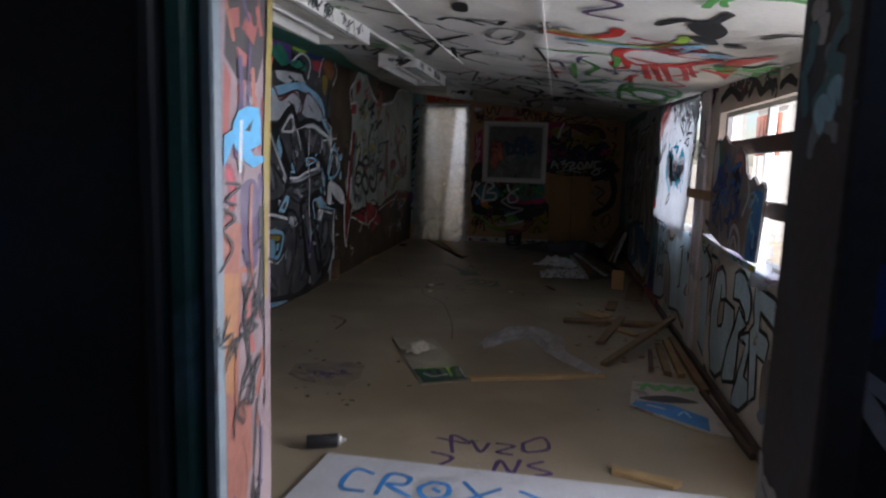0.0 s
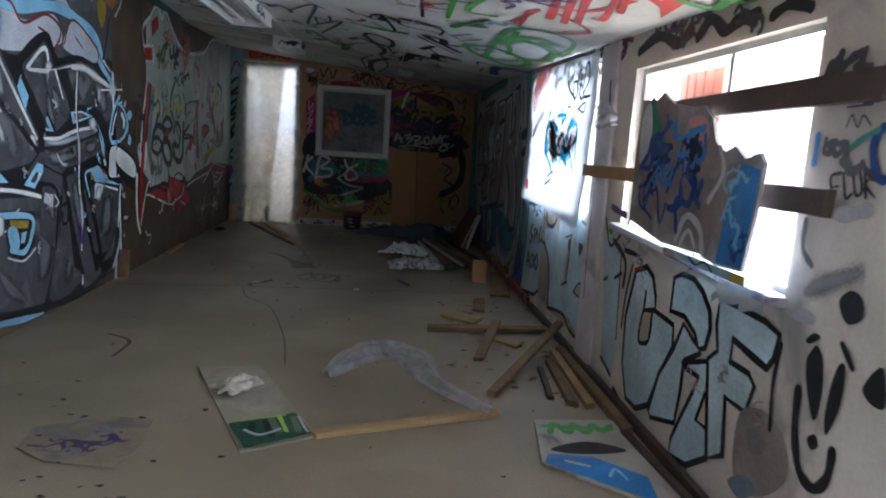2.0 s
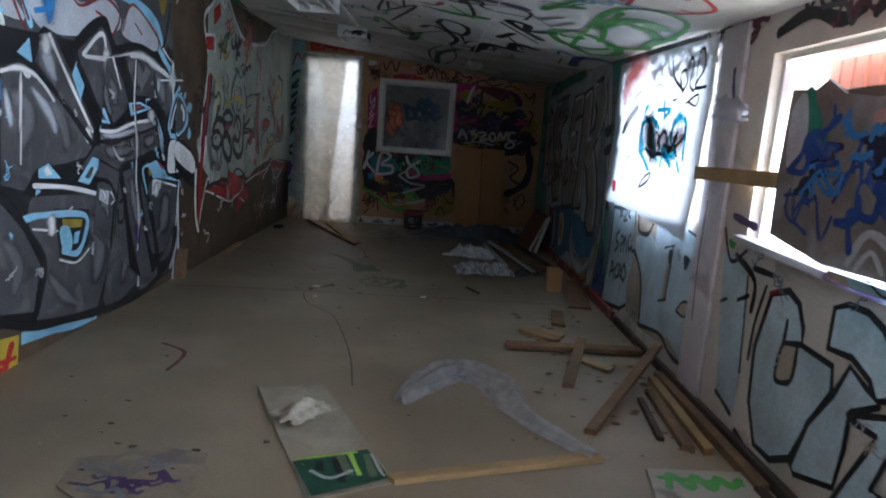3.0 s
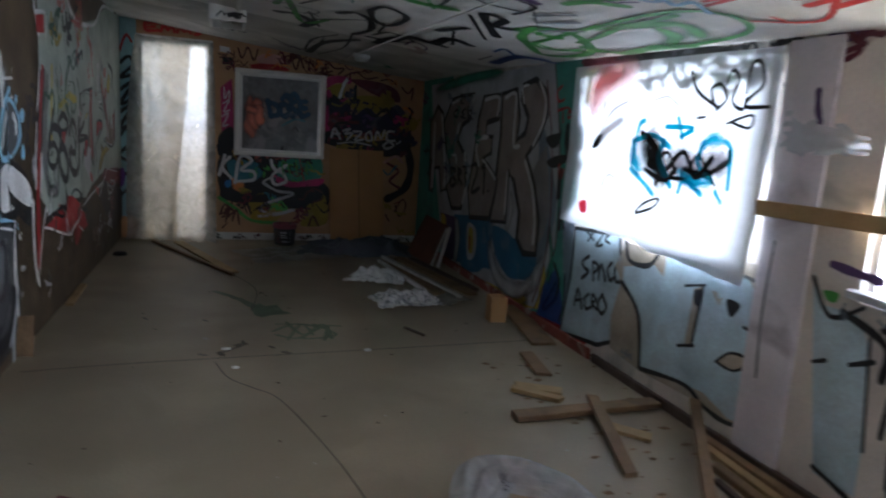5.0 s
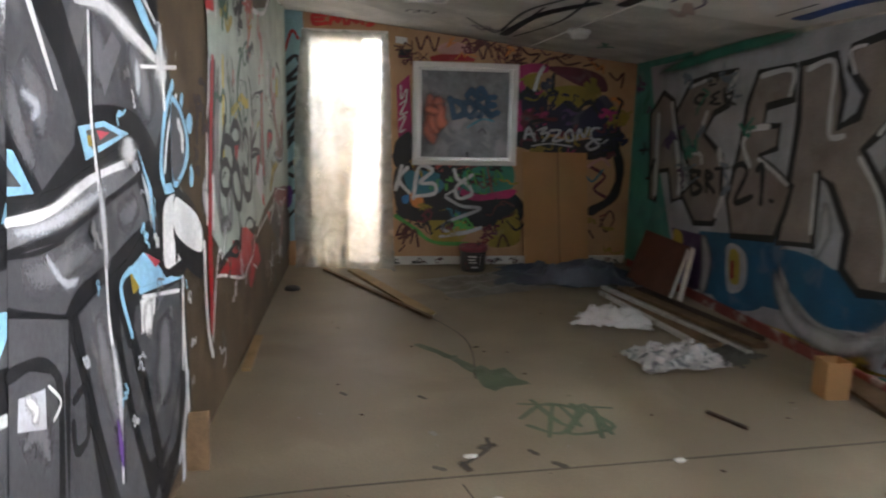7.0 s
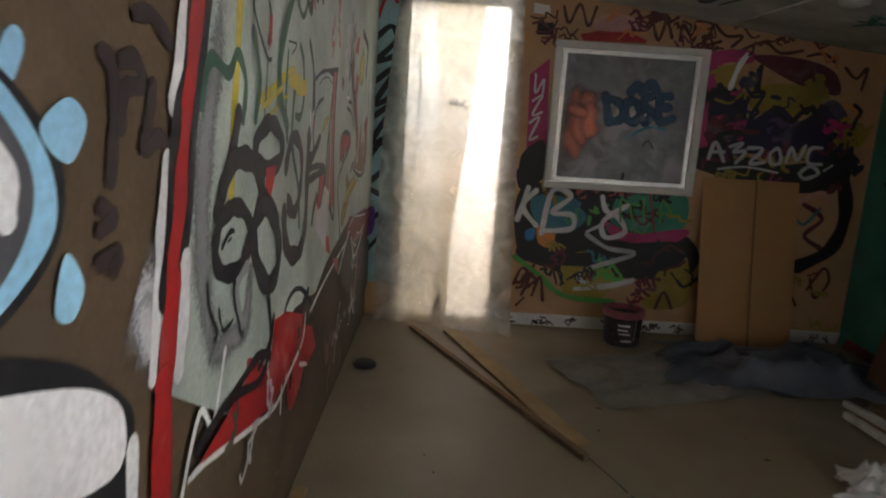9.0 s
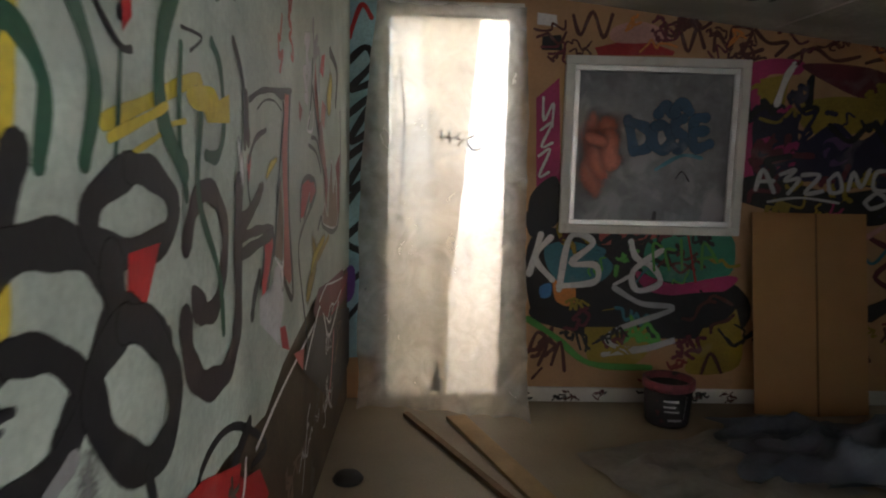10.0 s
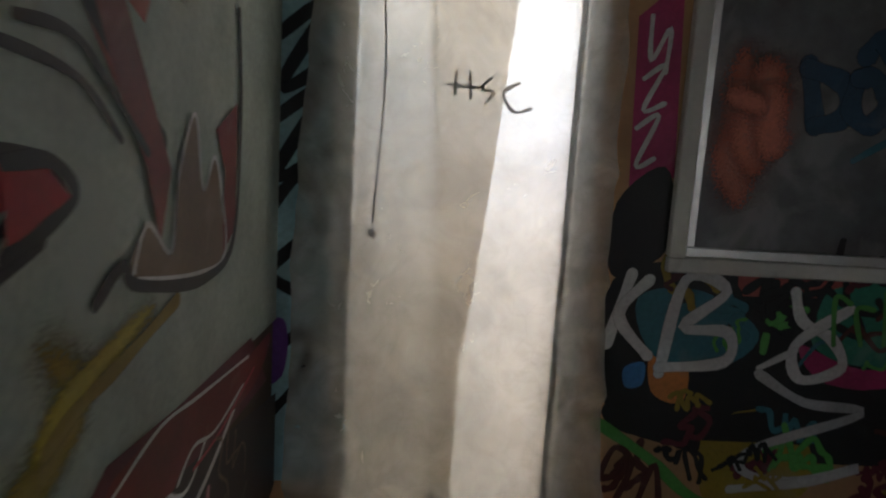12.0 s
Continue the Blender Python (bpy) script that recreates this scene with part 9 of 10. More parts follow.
paint(RIGHT, "blue_letter_e", [
    ("p", "panelblue", [(3.41, 0.76), (3.12, 0.75), (3.04, 0.73), (3.05, 0.65), (3.08, 0.61), (3.16, 0.62), (3.29, 0.64), (3.29, 0.56), (3.17, 0.56), (3.13, 0.53), (3.16, 0.43), (3.29, 0.43), (3.26, 0.23), (3.36, 0.17), (3.41, 0.38), (3.44, 0.52), (3.38, 0.57), (3.41, 0.66)]),
    ("o", "black", 0.026),
    ("s", "black", 0.03, [(4.542, 0.793), (4.354, 0.721), (4.344, 0.593)]),
    ("s", "black", 0.025, [(4.370, 0.770), (4.223, 0.772)]),
])
paint(RIGHT, "black_face", [
    ("g", "midgrey", 0.092, [(2.971, 0.875), (2.861, 0.933), (2.724, 0.991)]),
    ("f", "greybrown", [(3.194, 0.407), (3.076, 0.475), (2.954, 0.448), (2.908, 0.328), (3.038, 0.200), (3.177, 0.203)]),
    ("f", "midgrey", [(3.138, 0.382), (3.058, 0.404), (3.027, 0.358), (3.101, 0.318)]),
    ("f", "bluegrey", [(3.205, 0.168), (3.114, 0.233), (3.043, 0.217), (3.126, 0.146)]),
    ("f", "black", [(2.885, 0.733), (2.865, 0.752), (2.833, 0.718), (2.820, 0.625), (2.833, 0.546), (2.880, 0.618), (2.901, 0.694)]),
    ("f", "black", [(2.768, 0.732), (2.744, 0.725), (2.742, 0.625), (2.774, 0.531), (2.793, 0.571), (2.787, 0.670)]),
    ("s", "black", 0.032, [(2.916, 0.604), (2.906, 0.488), (2.863, 0.387), (2.796, 0.365), (2.749, 0.415), (2.743, 0.498)]),
    ("f", "black", [(2.848, 0.487), (2.819, 0.511), (2.799, 0.487), (2.825, 0.464)]),
    ("s", "black", 0.017, [(3.024, 0.705), (3.036, 0.576), (3.019, 0.436)]),
    ("f", "black", [(2.916, 0.754), (2.885, 0.782), (2.857, 0.777), (2.899, 0.747)]),
    ("s", "black", 0.018, [(2.771, 0.785), (2.722, 0.737)]),
    ("f", "black", [(2.676, 0.698), (2.649, 0.752), (2.619, 0.769), (2.596, 0.683), (2.640, 0.673)]),
    ("f", "black", [(2.807, 0.898), (2.771, 0.930), (2.727, 0.918), (2.716, 0.869), (2.761, 0.842), (2.794, 0.863)]),
    ("f", "greywhite", [(2.996, 0.799), (2.949, 0.837), (2.893, 0.829), (2.901, 0.800)]),
    ("s", "black", 0.01, [(2.896, 1.158), (2.918, 1.215), (2.880, 1.228)]),
    ("s", "black", 0.006, [(2.910, 1.188), (2.881, 1.193)]),
    ("s", "black", 0.01, [(2.869, 1.227), (2.848, 1.165), (2.827, 1.176)]),
    ("s", "black", 0.01, [(2.831, 1.223), (2.812, 1.176), (2.791, 1.185), (2.808, 1.233)]),
    ("s", "black", 0.01, [(2.792, 1.239), (2.774, 1.172)]),
    ("s", "black", 0.007, [(2.764, 1.232), (2.779, 1.203), (2.743, 1.174)]),
    ("s", "royalblue", 0.026, [(2.752, 1.347), (2.778, 1.299), (2.750, 1.230), (2.722, 1.218)]),
    ("s", "seagreen", 0.016, [(2.875, 1.280), (2.820, 1.319), (2.766, 1.341)]),
    ("s", "brightblue", 0.023, [(2.999, 1.328), (3.000, 1.249)]),
    ("s", "grey", 0.006, [(2.887, 1.349), (2.872, 1.381), (2.844, 1.348), (2.830, 1.379), (2.796, 1.353)]),
    ("s", "grey", 0.005, [(2.895, 1.402), (2.820, 1.405)]),
    ("s", "greywhite", 0.038, [(2.926, 1.127), (2.837, 1.121), (2.759, 1.141)]),
    ("s", "black", 0.019, [(2.996, 1.087), (2.990, 1.005), (2.941, 0.964)]),
])
paint(RIGHT, "over_window_scrawl", [
    ("s", "black", 0.05, [(4.46, 1.74), (4.24, 1.78), (4.02, 1.72), (3.90, 1.75)]),
    ("s", "black", 0.05, [(3.84, 1.72), (3.74, 1.77), (3.62, 1.71), (3.54, 1.73), (3.41, 1.73)]),
    ("s", "black", 0.05, [(6.30, 1.85), (5.76, 1.85), (5.32, 1.82)]),
    ("s", "maroon", 0.05, [(6.73, 1.88), (6.41, 1.89)]),
    ("s", "black", 0.04, [(3.32, 1.71), (3.22, 1.73), (3.12, 1.70)]),
    ("s", "purple", 0.05, [(4.80, 1.82), (4.66, 1.83)]),
])
paint(CEIL, "red_lettering", [
    ("s", "brightred", 0.06, [(0.56, 3.27), (0.40, 3.36), (0.38, 3.63), (0.51, 3.88), (0.71, 3.63), (0.80, 3.31), (0.69, 3.14), (0.56, 3.27)]),
    ("s", "brightred", 0.035, [(0.37, 3.95), (0.42, 3.82), (0.47, 4.04), (0.42, 4.18), (0.37, 3.95)]),
    ("s", "brightred", 0.04, [(0.54, 3.88), (0.65, 4.54)]),
    ("s", "brightred", 0.04, [(0.58, 3.81), (0.73, 4.57)]),
    ("s", "brightred", 0.04, [(0.62, 3.75), (0.78, 4.50)]),
    ("s", "brightred", 0.035, [(0.66, 3.74), (0.73, 3.78), (0.84, 4.28), (0.81, 4.32)]),
    ("s", "brightred", 0.03, [(0.728, 3.617), (0.850, 4.088)]),
    ("s", "brightred", 0.03, [(0.580, 4.236), (0.747, 4.197), (0.817, 3.839)]),
    ("s", "brightred", 0.025, [(0.526, 4.851), (0.561, 4.391)]),
    ("s", "brightred", 0.025, [(0.531, 4.470), (0.572, 4.920)]),
    ("s", "brightred", 0.025, [(0.658, 4.385), (0.893, 4.659), (0.800, 4.902)]),
    ("p", "brightred", [(0.89, 3.77), (0.84, 3.27), (0.95, 3.00), (0.98, 2.99), (0.93, 3.40), (1.00, 4.01)]),
    ("s", "brightred", 0.045, [(0.83, 3.72), (0.94, 3.83)]),
    ("g", "brightred", 0.12, [(0.41, 3.60), (0.67, 3.77), (0.75, 3.39)]),
    ("s", "brightred", 0.02, [(0.789, 4.786), (0.840, 4.787)]),
])
paint(CEIL, "red_lettering_near", [
    ("s", "brightred", 0.06, [(-0.00, 3.15), (0.17, 3.17), (0.30, 3.01), (0.31, 2.86)]),
    ("s", "lime", 0.05, [(0.22, 3.24), (0.47, 3.21), (0.57, 2.98), (0.57, 2.81)]),
    ("s", "yellow", 0.04, [(-0.04, 3.10), (0.12, 3.11), (0.25, 3.17)]),
    ("s", "skyblue", 0.04, [(0.07, 3.31), (0.35, 3.27), (0.52, 3.28)]),
    ("g", "skyblue", 0.12, [(0.05, 3.31), (0.31, 3.28), (0.50, 3.27)]),
    ("s", "brightred", 0.03, [(0.561, 3.102), (0.658, 2.976)]),
])
paint(CEIL, "black_lettering", [
    ("s", "black", 0.035, [(-0.89, 3.71), (-0.70, 4.06), (-0.42, 3.63)]),
    ("s", "black", 0.03, [(-0.842, 3.964), (-0.752, 4.436)]),
    ("s", "black", 0.035, [(-0.86, 4.35), (-0.65, 4.08), (-0.88, 4.91)]),
    ("s", "black", 0.03, [(-0.705, 4.063), (-0.591, 4.531)]),
    ("s", "black", 0.035, [(-0.59, 4.25), (-0.68, 4.93)]),
    ("s", "black", 0.035, [(-0.57, 4.34), (-0.42, 4.26), (-0.60, 4.70), (-0.45, 5.01)]),
    ("s", "black", 0.04, [(-1.39, 4.07), (-1.13, 3.87)]),
    ("s", "black", 0.035, [(-1.47, 4.50), (-1.20, 4.48)]),
    ("s", "black", 0.03, [(-1.667, 5.069), (-1.520, 4.859), (-1.583, 5.256), (-1.339, 4.739), (-1.420, 5.183), (-1.206, 4.868), (-1.430, 5.415)]),
    ("s", "black", 0.03, [(-1.572, 5.617), (-1.423, 6.050)]),
    ("s", "black", 0.03, [(-0.897, 3.922), (-0.760, 3.722), (-0.709, 3.783)]),
    ("s", "black", 0.02, [(-0.320, 3.728), (-0.235, 3.799), (-0.169, 3.627), (-0.227, 3.594), (-0.170, 3.468)]),
    ("s", "black", 0.022, [(-0.052, 3.749), (0.002, 4.358), (0.062, 5.295)]),
    ("s", "midgrey", 0.022, [(-0.103, 4.350), (0.225, 4.241)]),
    ("s", "midgrey", 0.022, [(-0.109, 4.664), (0.247, 4.472)]),
    ("s", "grey", 0.022, [(-0.094, 5.044), (0.180, 4.881)]),
    ("s", "black", 0.02, [(-0.136, 4.734), (0.289, 4.570)]),
    ("f", "black", [(0.58, 2.79), (0.66, 2.76), (0.71, 2.89), (0.64, 2.90)]),
    ("f", "black", [(0.73, 2.87), (0.79, 2.83), (0.82, 2.89), (0.76, 2.93)]),
    ("s", "midgrey", 0.03, [(-0.295, 3.504), (-0.213, 3.247), (-0.105, 3.266), (-0.162, 3.552), (-0.277, 3.604), (-0.295, 3.504)]),
    ("s", "black", 0.03, [(0.124, 3.405), (0.205, 3.417)]),
    ("s", "black", 0.025, [(-0.847, 6.202), (-0.610, 5.709), (-0.767, 6.762), (-0.473, 6.207), (-0.701, 7.169)]),
    ("s", "black", 0.025, [(-0.423, 6.155), (-0.100, 6.211), (-0.183, 5.548)]),
    ("s", "black", 0.022, [(-0.646, 7.911), (-0.207, 7.136), (-0.097, 7.619)]),
    ("s", "black", 0.02, [(-0.713, 5.504), (-0.558, 5.788)]),
    ("s", "black", 0.02, [(-1.853, 6.095), (-1.639, 6.164)]),
    ("s", "leafgreen", 0.035, [(-0.03, 3.73), (0.08, 3.74), (0.27, 3.65), (0.38, 3.70), (0.40, 4.12)]),
    ("s", "leafgreen", 0.035, [(0.21, 4.00), (0.31, 4.28), (0.27, 4.79), (0.42, 4.79)]),
    ("s", "leafgreen", 0.03, [(0.280, 5.318), (0.403, 4.929)]),
    ("s", "leafgreen", 0.035, [(0.64, 6.57), (0.55, 5.25), (0.68, 4.92), (0.94, 5.11), (1.01, 5.99), (0.79, 6.59), (0.64, 6.57)]),
    ("g", "leafgreen", 0.2, [(0.59, 5.80), (0.70, 5.24), (0.96, 5.38)]),
    ("s", "leafgreen", 0.03, [(0.164, 4.217), (0.199, 5.149)]),
])
paint(CEIL, "black_splash", [
    ("s", "black", 0.04, [(0.44, 2.62), (0.51, 2.47), (0.59, 2.52), (0.61, 2.29)]),
    ("f", "black", [(0.53, 2.54), (0.60, 2.43), (0.68, 2.60), (0.67, 2.79), (0.58, 2.69)]),
    ("s", "black", 0.03, [(0.812, 2.622), (0.867, 2.505), (0.949, 2.507)]),
    ("f", "black", [(-0.36, 2.75), (-0.30, 2.71), (-0.32, 2.90), (-0.38, 2.92)]),
    ("s", "black", 0.03, [(-0.839, 3.136), (-0.734, 3.199)]),
    ("s", "black", 0.03, [(-0.706, 3.187), (-0.625, 3.264)]),
    ("s", "black", 0.025, [(-0.640, 3.916), (-0.482, 4.106)]),
])
paint(CEIL, "far_black_lettering", [
    ("s", "black", 0.02, [(-0.728, 9.472), (-0.352, 9.947), (-0.346, 8.666)]),
    ("s", "black", 0.02, [(-0.236, 10.003), (-0.124, 9.017), (-0.220, 7.981)]),
    ("s", "black", 0.03, [(-0.092, 7.816), (-0.034, 7.507), (0.188, 7.696), (0.083, 7.983)]),
    ("s", "black", 0.02, [(-0.597, 10.839), (-0.241, 10.531)]),
    ("s", "purple", 0.02, [(0.194, 7.972), (0.188, 7.696), (0.352, 7.891), (0.370, 8.197)]),
    ("s", "brightblue", 0.025, [(0.667, 7.259), (0.651, 7.031), (0.844, 7.258)]),
    ("s", "brightblue", 0.025, [(0.814, 7.165), (0.985, 7.021)]),
    ("s", "leafgreen", 0.025, [(0.647, 6.527), (0.826, 6.560), (0.854, 6.334)]),
    ("s", "black", 0.015, [(0.781, 7.878), (0.742, 7.490)]),
])
paint(CEIL, "green_lettering", [
    ("s", "black", 0.025, [(-0.383, 9.836), (-0.417, 8.891), (-0.289, 8.273)]),
])
paint(CEIL, "far_lettering", [
    ("s", "black", 0.021, [(-0.677, 6.591), (-0.658, 6.251), (-0.571, 6.385), (-0.550, 6.076)]),
    ("s", "black", 0.05, [(-0.456, 7.194), (-0.373, 7.011), (-0.250, 7.183), (-0.162, 7.603), (-0.203, 8.060)]),
    ("s", "black", 0.043, [(-0.325, 6.797), (-0.290, 6.577), (-0.142, 6.676), (-0.092, 6.930), (-0.127, 7.247), (-0.244, 7.094), (-0.325, 6.797)]),
    ("s", "black", 0.082, [(-0.801, 7.750), (-0.694, 7.660), (-0.544, 7.850), (-0.570, 8.232)]),
    ("s", "black", 0.023, [(-0.618, 7.406), (-0.468, 8.049)]),
    ("s", "black", 0.09, [(-0.089, 7.984), (0.071, 7.927), (0.097, 7.464), (0.290, 7.546), (0.295, 7.140), (0.471, 7.231)]),
    ("s", "black", 0.09, [(0.025, 8.252), (0.095, 7.583), (0.387, 7.577)]),
    ("s", "black", 0.058, [(0.147, 6.926), (0.216, 6.594)]),
    ("s", "black", 0.022, [(0.196, 6.771), (0.393, 7.382)]),
    ("s", "black", 0.022, [(0.084, 6.176), (0.432, 6.832)]),
    ("s", "black", 0.059, [(0.431, 6.639), (0.134, 6.093), (0.251, 6.089), (0.292, 6.323), (0.413, 6.260)]),
    ("s", "leafgreen", 0.062, [(0.677, 6.672), (0.517, 6.449), (0.428, 6.133), (0.525, 5.990), (0.679, 6.037), (0.918, 6.333), (0.962, 6.668), (0.852, 6.860), (0.677, 6.672)]),
    ("s", "leafgreen", 0.037, [(0.742, 6.175), (0.716, 5.956), (0.637, 5.583), (0.618, 5.339), (0.601, 5.108)]),
    ("s", "leafgreen", 0.072, [(0.836, 6.264), (1.013, 6.138), (0.975, 5.780), (1.010, 5.529)]),
    ("g", "leafgreen", 0.176, [(0.684, 5.385), (0.845, 5.444), (0.995, 5.700)]),
    ("s", "midgrey", 0.012, [(0.222, 5.679), (0.522, 6.216)]),
    ("s", "midgrey", 0.032, [(0.289, 5.799), (0.386, 5.573)]),
    ("s", "midgrey", 0.035, [(0.377, 5.945), (0.473, 5.697)]),
    ("s", "midgrey", 0.041, [(0.477, 6.109), (0.589, 5.862)]),
    ("s", "purple", 0.068, [(-0.047, 5.530), (0.048, 5.523), (0.172, 5.554)]),
    ("s", "leafgreen", 0.053, [(0.259, 5.426), (0.292, 5.302), (0.418, 5.192)]),
    ("s", "leafgreen", 0.08, [(-0.292, 6.191), (-0.169, 6.210), (-0.016, 6.151)]),
    ("s", "leafgreen", 0.02, [(-0.249, 5.926), (-0.089, 6.264)]),
    ("s", "leafgreen", 0.043, [(-0.840, 7.408), (-0.788, 7.113), (-0.595, 8.005), (-0.469, 7.596)]),
    ("s", "red", 0.038, [(-0.429, 6.027), (-0.347, 6.029), (-0.303, 5.890)]),
    ("s", "royalblue", 0.09, [(0.910, 7.862), (0.842, 7.198), (1.079, 7.094)]),
    ("s", "black", 0.071, [(-0.327, 10.004), (-0.309, 8.951), (-0.125, 8.302)]),
    ("s", "black", 0.052, [(-0.185, 5.761), (-0.164, 5.613), (-0.098, 5.622)]),
    ("s", "palepink", 0.038, [(0.278, 8.158), (0.423, 8.306), (0.269, 7.920), (0.432, 8.193)]),
])
paint(JAMB, "jamb_paint", [
    ("p", "mauve", [(0.91, 0), (1.08, 0), (1.08, 2.3), (0.91, 2.3)]),
    ("p", "terracotta", [(0.912, 0), (1.0, 0), (1.0, 1.15), (0.912, 1.15)]),
    ("p", "brownblack", [(0.93, 1.58), (1.08, 1.62), (1.06, 1.50), (1.03, 1.45), (0.96, 1.45), (0.92, 1.48)]),
    ("p", "brickred", [(0.94, 1.55), (0.97, 1.56), (0.97, 1.53), (0.94, 1.52)]),
    ("p", "brickred", [(1.00, 1.56), (1.04, 1.55), (1.02, 1.51), (0.98, 1.53)]),
    ("p", "brickred", [(0.96, 1.50), (1.00, 1.49), (0.99, 1.47), (0.96, 1.48)]),
    ("p", "brickred", [(0.92, 1.47), (0.94, 1.45), (0.93, 1.35), (0.91, 1.35)]),
    ("p", "brickred", [(0.96, 1.44), (0.99, 1.45), (0.98, 1.41), (0.96, 1.41)]),
    ("g", "rosered", 0.05, [(0.92, 1.32), (0.94, 1.28), (0.94, 1.24)]),
    ("g", "brickred", 0.06, [(0.92, 1.25), (0.94, 1.21), (0.94, 1.17)]),
    ("f", "purple", [(0.97, 1.28), (1.03, 1.28), (1.03, 1.15), (0.98, 1.15), (0.97, 1.21)]),
    ("p", "terracotta", [(0.90, 1.23), (0.97, 1.22), (0.96, 1.12), (0.90, 1.13)]),
    ("p", "orangedull", [(0.90, 1.15), (0.96, 1.14), (0.94, 0.94), (0.89, 0.96)]),
    ("p", "mauve", [(0.97, 1.14), (1.06, 1.12), (1.04, 0.89), (0.95, 0.93)]),
    ("p", "darkred", [(0.89, 1.10), (0.90, 1.10), (0.89, 0.96), (0.88, 0.97)]),
    ("s", "greywhite", 0.012, [(0.997, 1.440), (1.004, 1.419), (1.024, 1.428), (1.015, 1.445)]),
])
streaks(JAMB, "jamb_streaks", 81, 60, (0.925, 1.055), (0.1, 2.2), (0.05, 0.18), ["brownblack", "brickred", "terracotta", "mauve", "purple", "terracotta"], (0.006, 0.018))
scribbles(JAMB, "jamb_lines", 83, 14, (0.93, 1.06), (0.5, 1.25), (0.06, 0.13), ["black"], (0.003, 0.005), 1.7)
paint(JAMB, "jamb_letter_edge", [
    ("p", "brightcyan", [(0.94, 1.38), (0.96, 1.40), (0.99, 1.41), (1.03, 1.41), (1.04, 1.39), (1.04, 1.35), (1.00, 1.34), (1.01, 1.33), (1.05, 1.33), (1.05, 1.32), (1.01, 1.31), (0.98, 1.32), (0.95, 1.34), (0.94, 1.35)]),
    ("p", "brightcyan", [(0.91, 1.36), (0.94, 1.37), (0.94, 1.35), (0.91, 1.31)]),
    ("p", "black", [(0.98, 1.37), (1.01, 1.39), (1.00, 1.37)]),
    ("s", "white", 0.009, [(0.968, 1.382), (0.962, 1.306)]),
    ("s", "black", 0.005, [(0.913, 1.288), (0.963, 1.282), (0.917, 1.262), (0.947, 1.252)]),
    ("s", "black", 0.005, [(0.907, 1.249), (0.945, 1.231), (0.909, 1.216), (0.936, 1.184), (0.892, 1.153)]),
    ("s", "black", 0.005, [(1.015, 1.131), (0.973, 1.074), (0.985, 1.040), (1.044, 1.084)]),
    ("s", "black", 0.005, [(0.920, 1.077), (0.898, 1.043), (0.930, 1.045), (0.906, 0.991)]),
    ("s", "black", 0.005, [(0.996, 0.990), (0.963, 0.950), (1.036, 0.982), (0.975, 0.920)]),
    ("p", "mustard", [(1.07, 1.60), (1.09, 1.61), (1.06, 1.08), (1.05, 1.08), (1.05, 1.35)]),
    ("p", "mauve", [(1.05, 1.08), (1.06, 1.08), (1.06, 0.88), (1.05, 0.88)]),
])
paint(FLOOR, "floor_lettering", [
    ("s", "purple", 0.014, [(-1.382, 3.674), (-1.243, 3.876), (-1.083, 3.934)]),
    ("s", "purple", 0.02, [(-1.355, 3.713), (-1.224, 3.588), (-1.230, 3.839), (-1.095, 3.568), (-1.077, 3.817)]),
    ("s", "maroon", 0.02, [(-1.680, 5.130), (-1.518, 5.006), (-1.507, 4.742)]),
])
paint(FLOOR, "floor_tag", [
    ("s", "purple", 0.02, [(-0.397, 2.958), (-0.243, 2.931), (-0.336, 3.007), (-0.307, 2.822)]),
    ("s", "purple", 0.02, [(-0.234, 2.965), (-0.181, 2.853), (-0.152, 2.953)]),
    ("s", "purple", 0.02, [(-0.112, 2.962), (-0.032, 2.950), (-0.104, 2.871), (-0.039, 2.857)]),
    ("s", "purple", 0.02, [(0.006, 2.991), (0.097, 3.079), (0.126, 2.957), (0.023, 2.902), (0.006, 2.991)]),
    ("s", "purple", 0.02, [(-0.395, 2.801), (-0.298, 2.765), (-0.337, 2.688)]),
    ("s", "purple", 0.02, [(-0.109, 2.645), (-0.085, 2.787), (-0.027, 2.675), (0.002, 2.808)]),
    ("s", "purple", 0.02, [(0.102, 2.815), (0.042, 2.761), (0.141, 2.714), (0.081, 2.679)]),
])
paint(FLOOR, "floor_blots", [
    ("g", "dirt", 0.07, [(-1.08, 6.73), (-1.03, 6.75), (-0.99, 6.77)]),
    ("g", "dirt", 0.06, [(-1.16, 6.64), (-1.15, 6.59), (-1.13, 6.55)]),
    ("s", "dirt", 0.025, [(-0.865, 6.698), (-0.845, 6.667)]),
    ("s", "dirt", 0.03, [(-0.793, 6.588), (-0.761, 6.558)]),
    ("s", "dirt", 0.025, [(-1.267, 6.596), (-1.235, 6.576)]),
    ("s", "dirt", 0.02, [(-1.265, 7.296), (-1.240, 7.266)]),
    ("s", "dirt", 0.02, [(-1.643, 7.370), (-1.621, 7.339)]),
    ("s", "dirtpale", 0.03, [(-1.247, 6.898), (-1.235, 6.875)]),
])
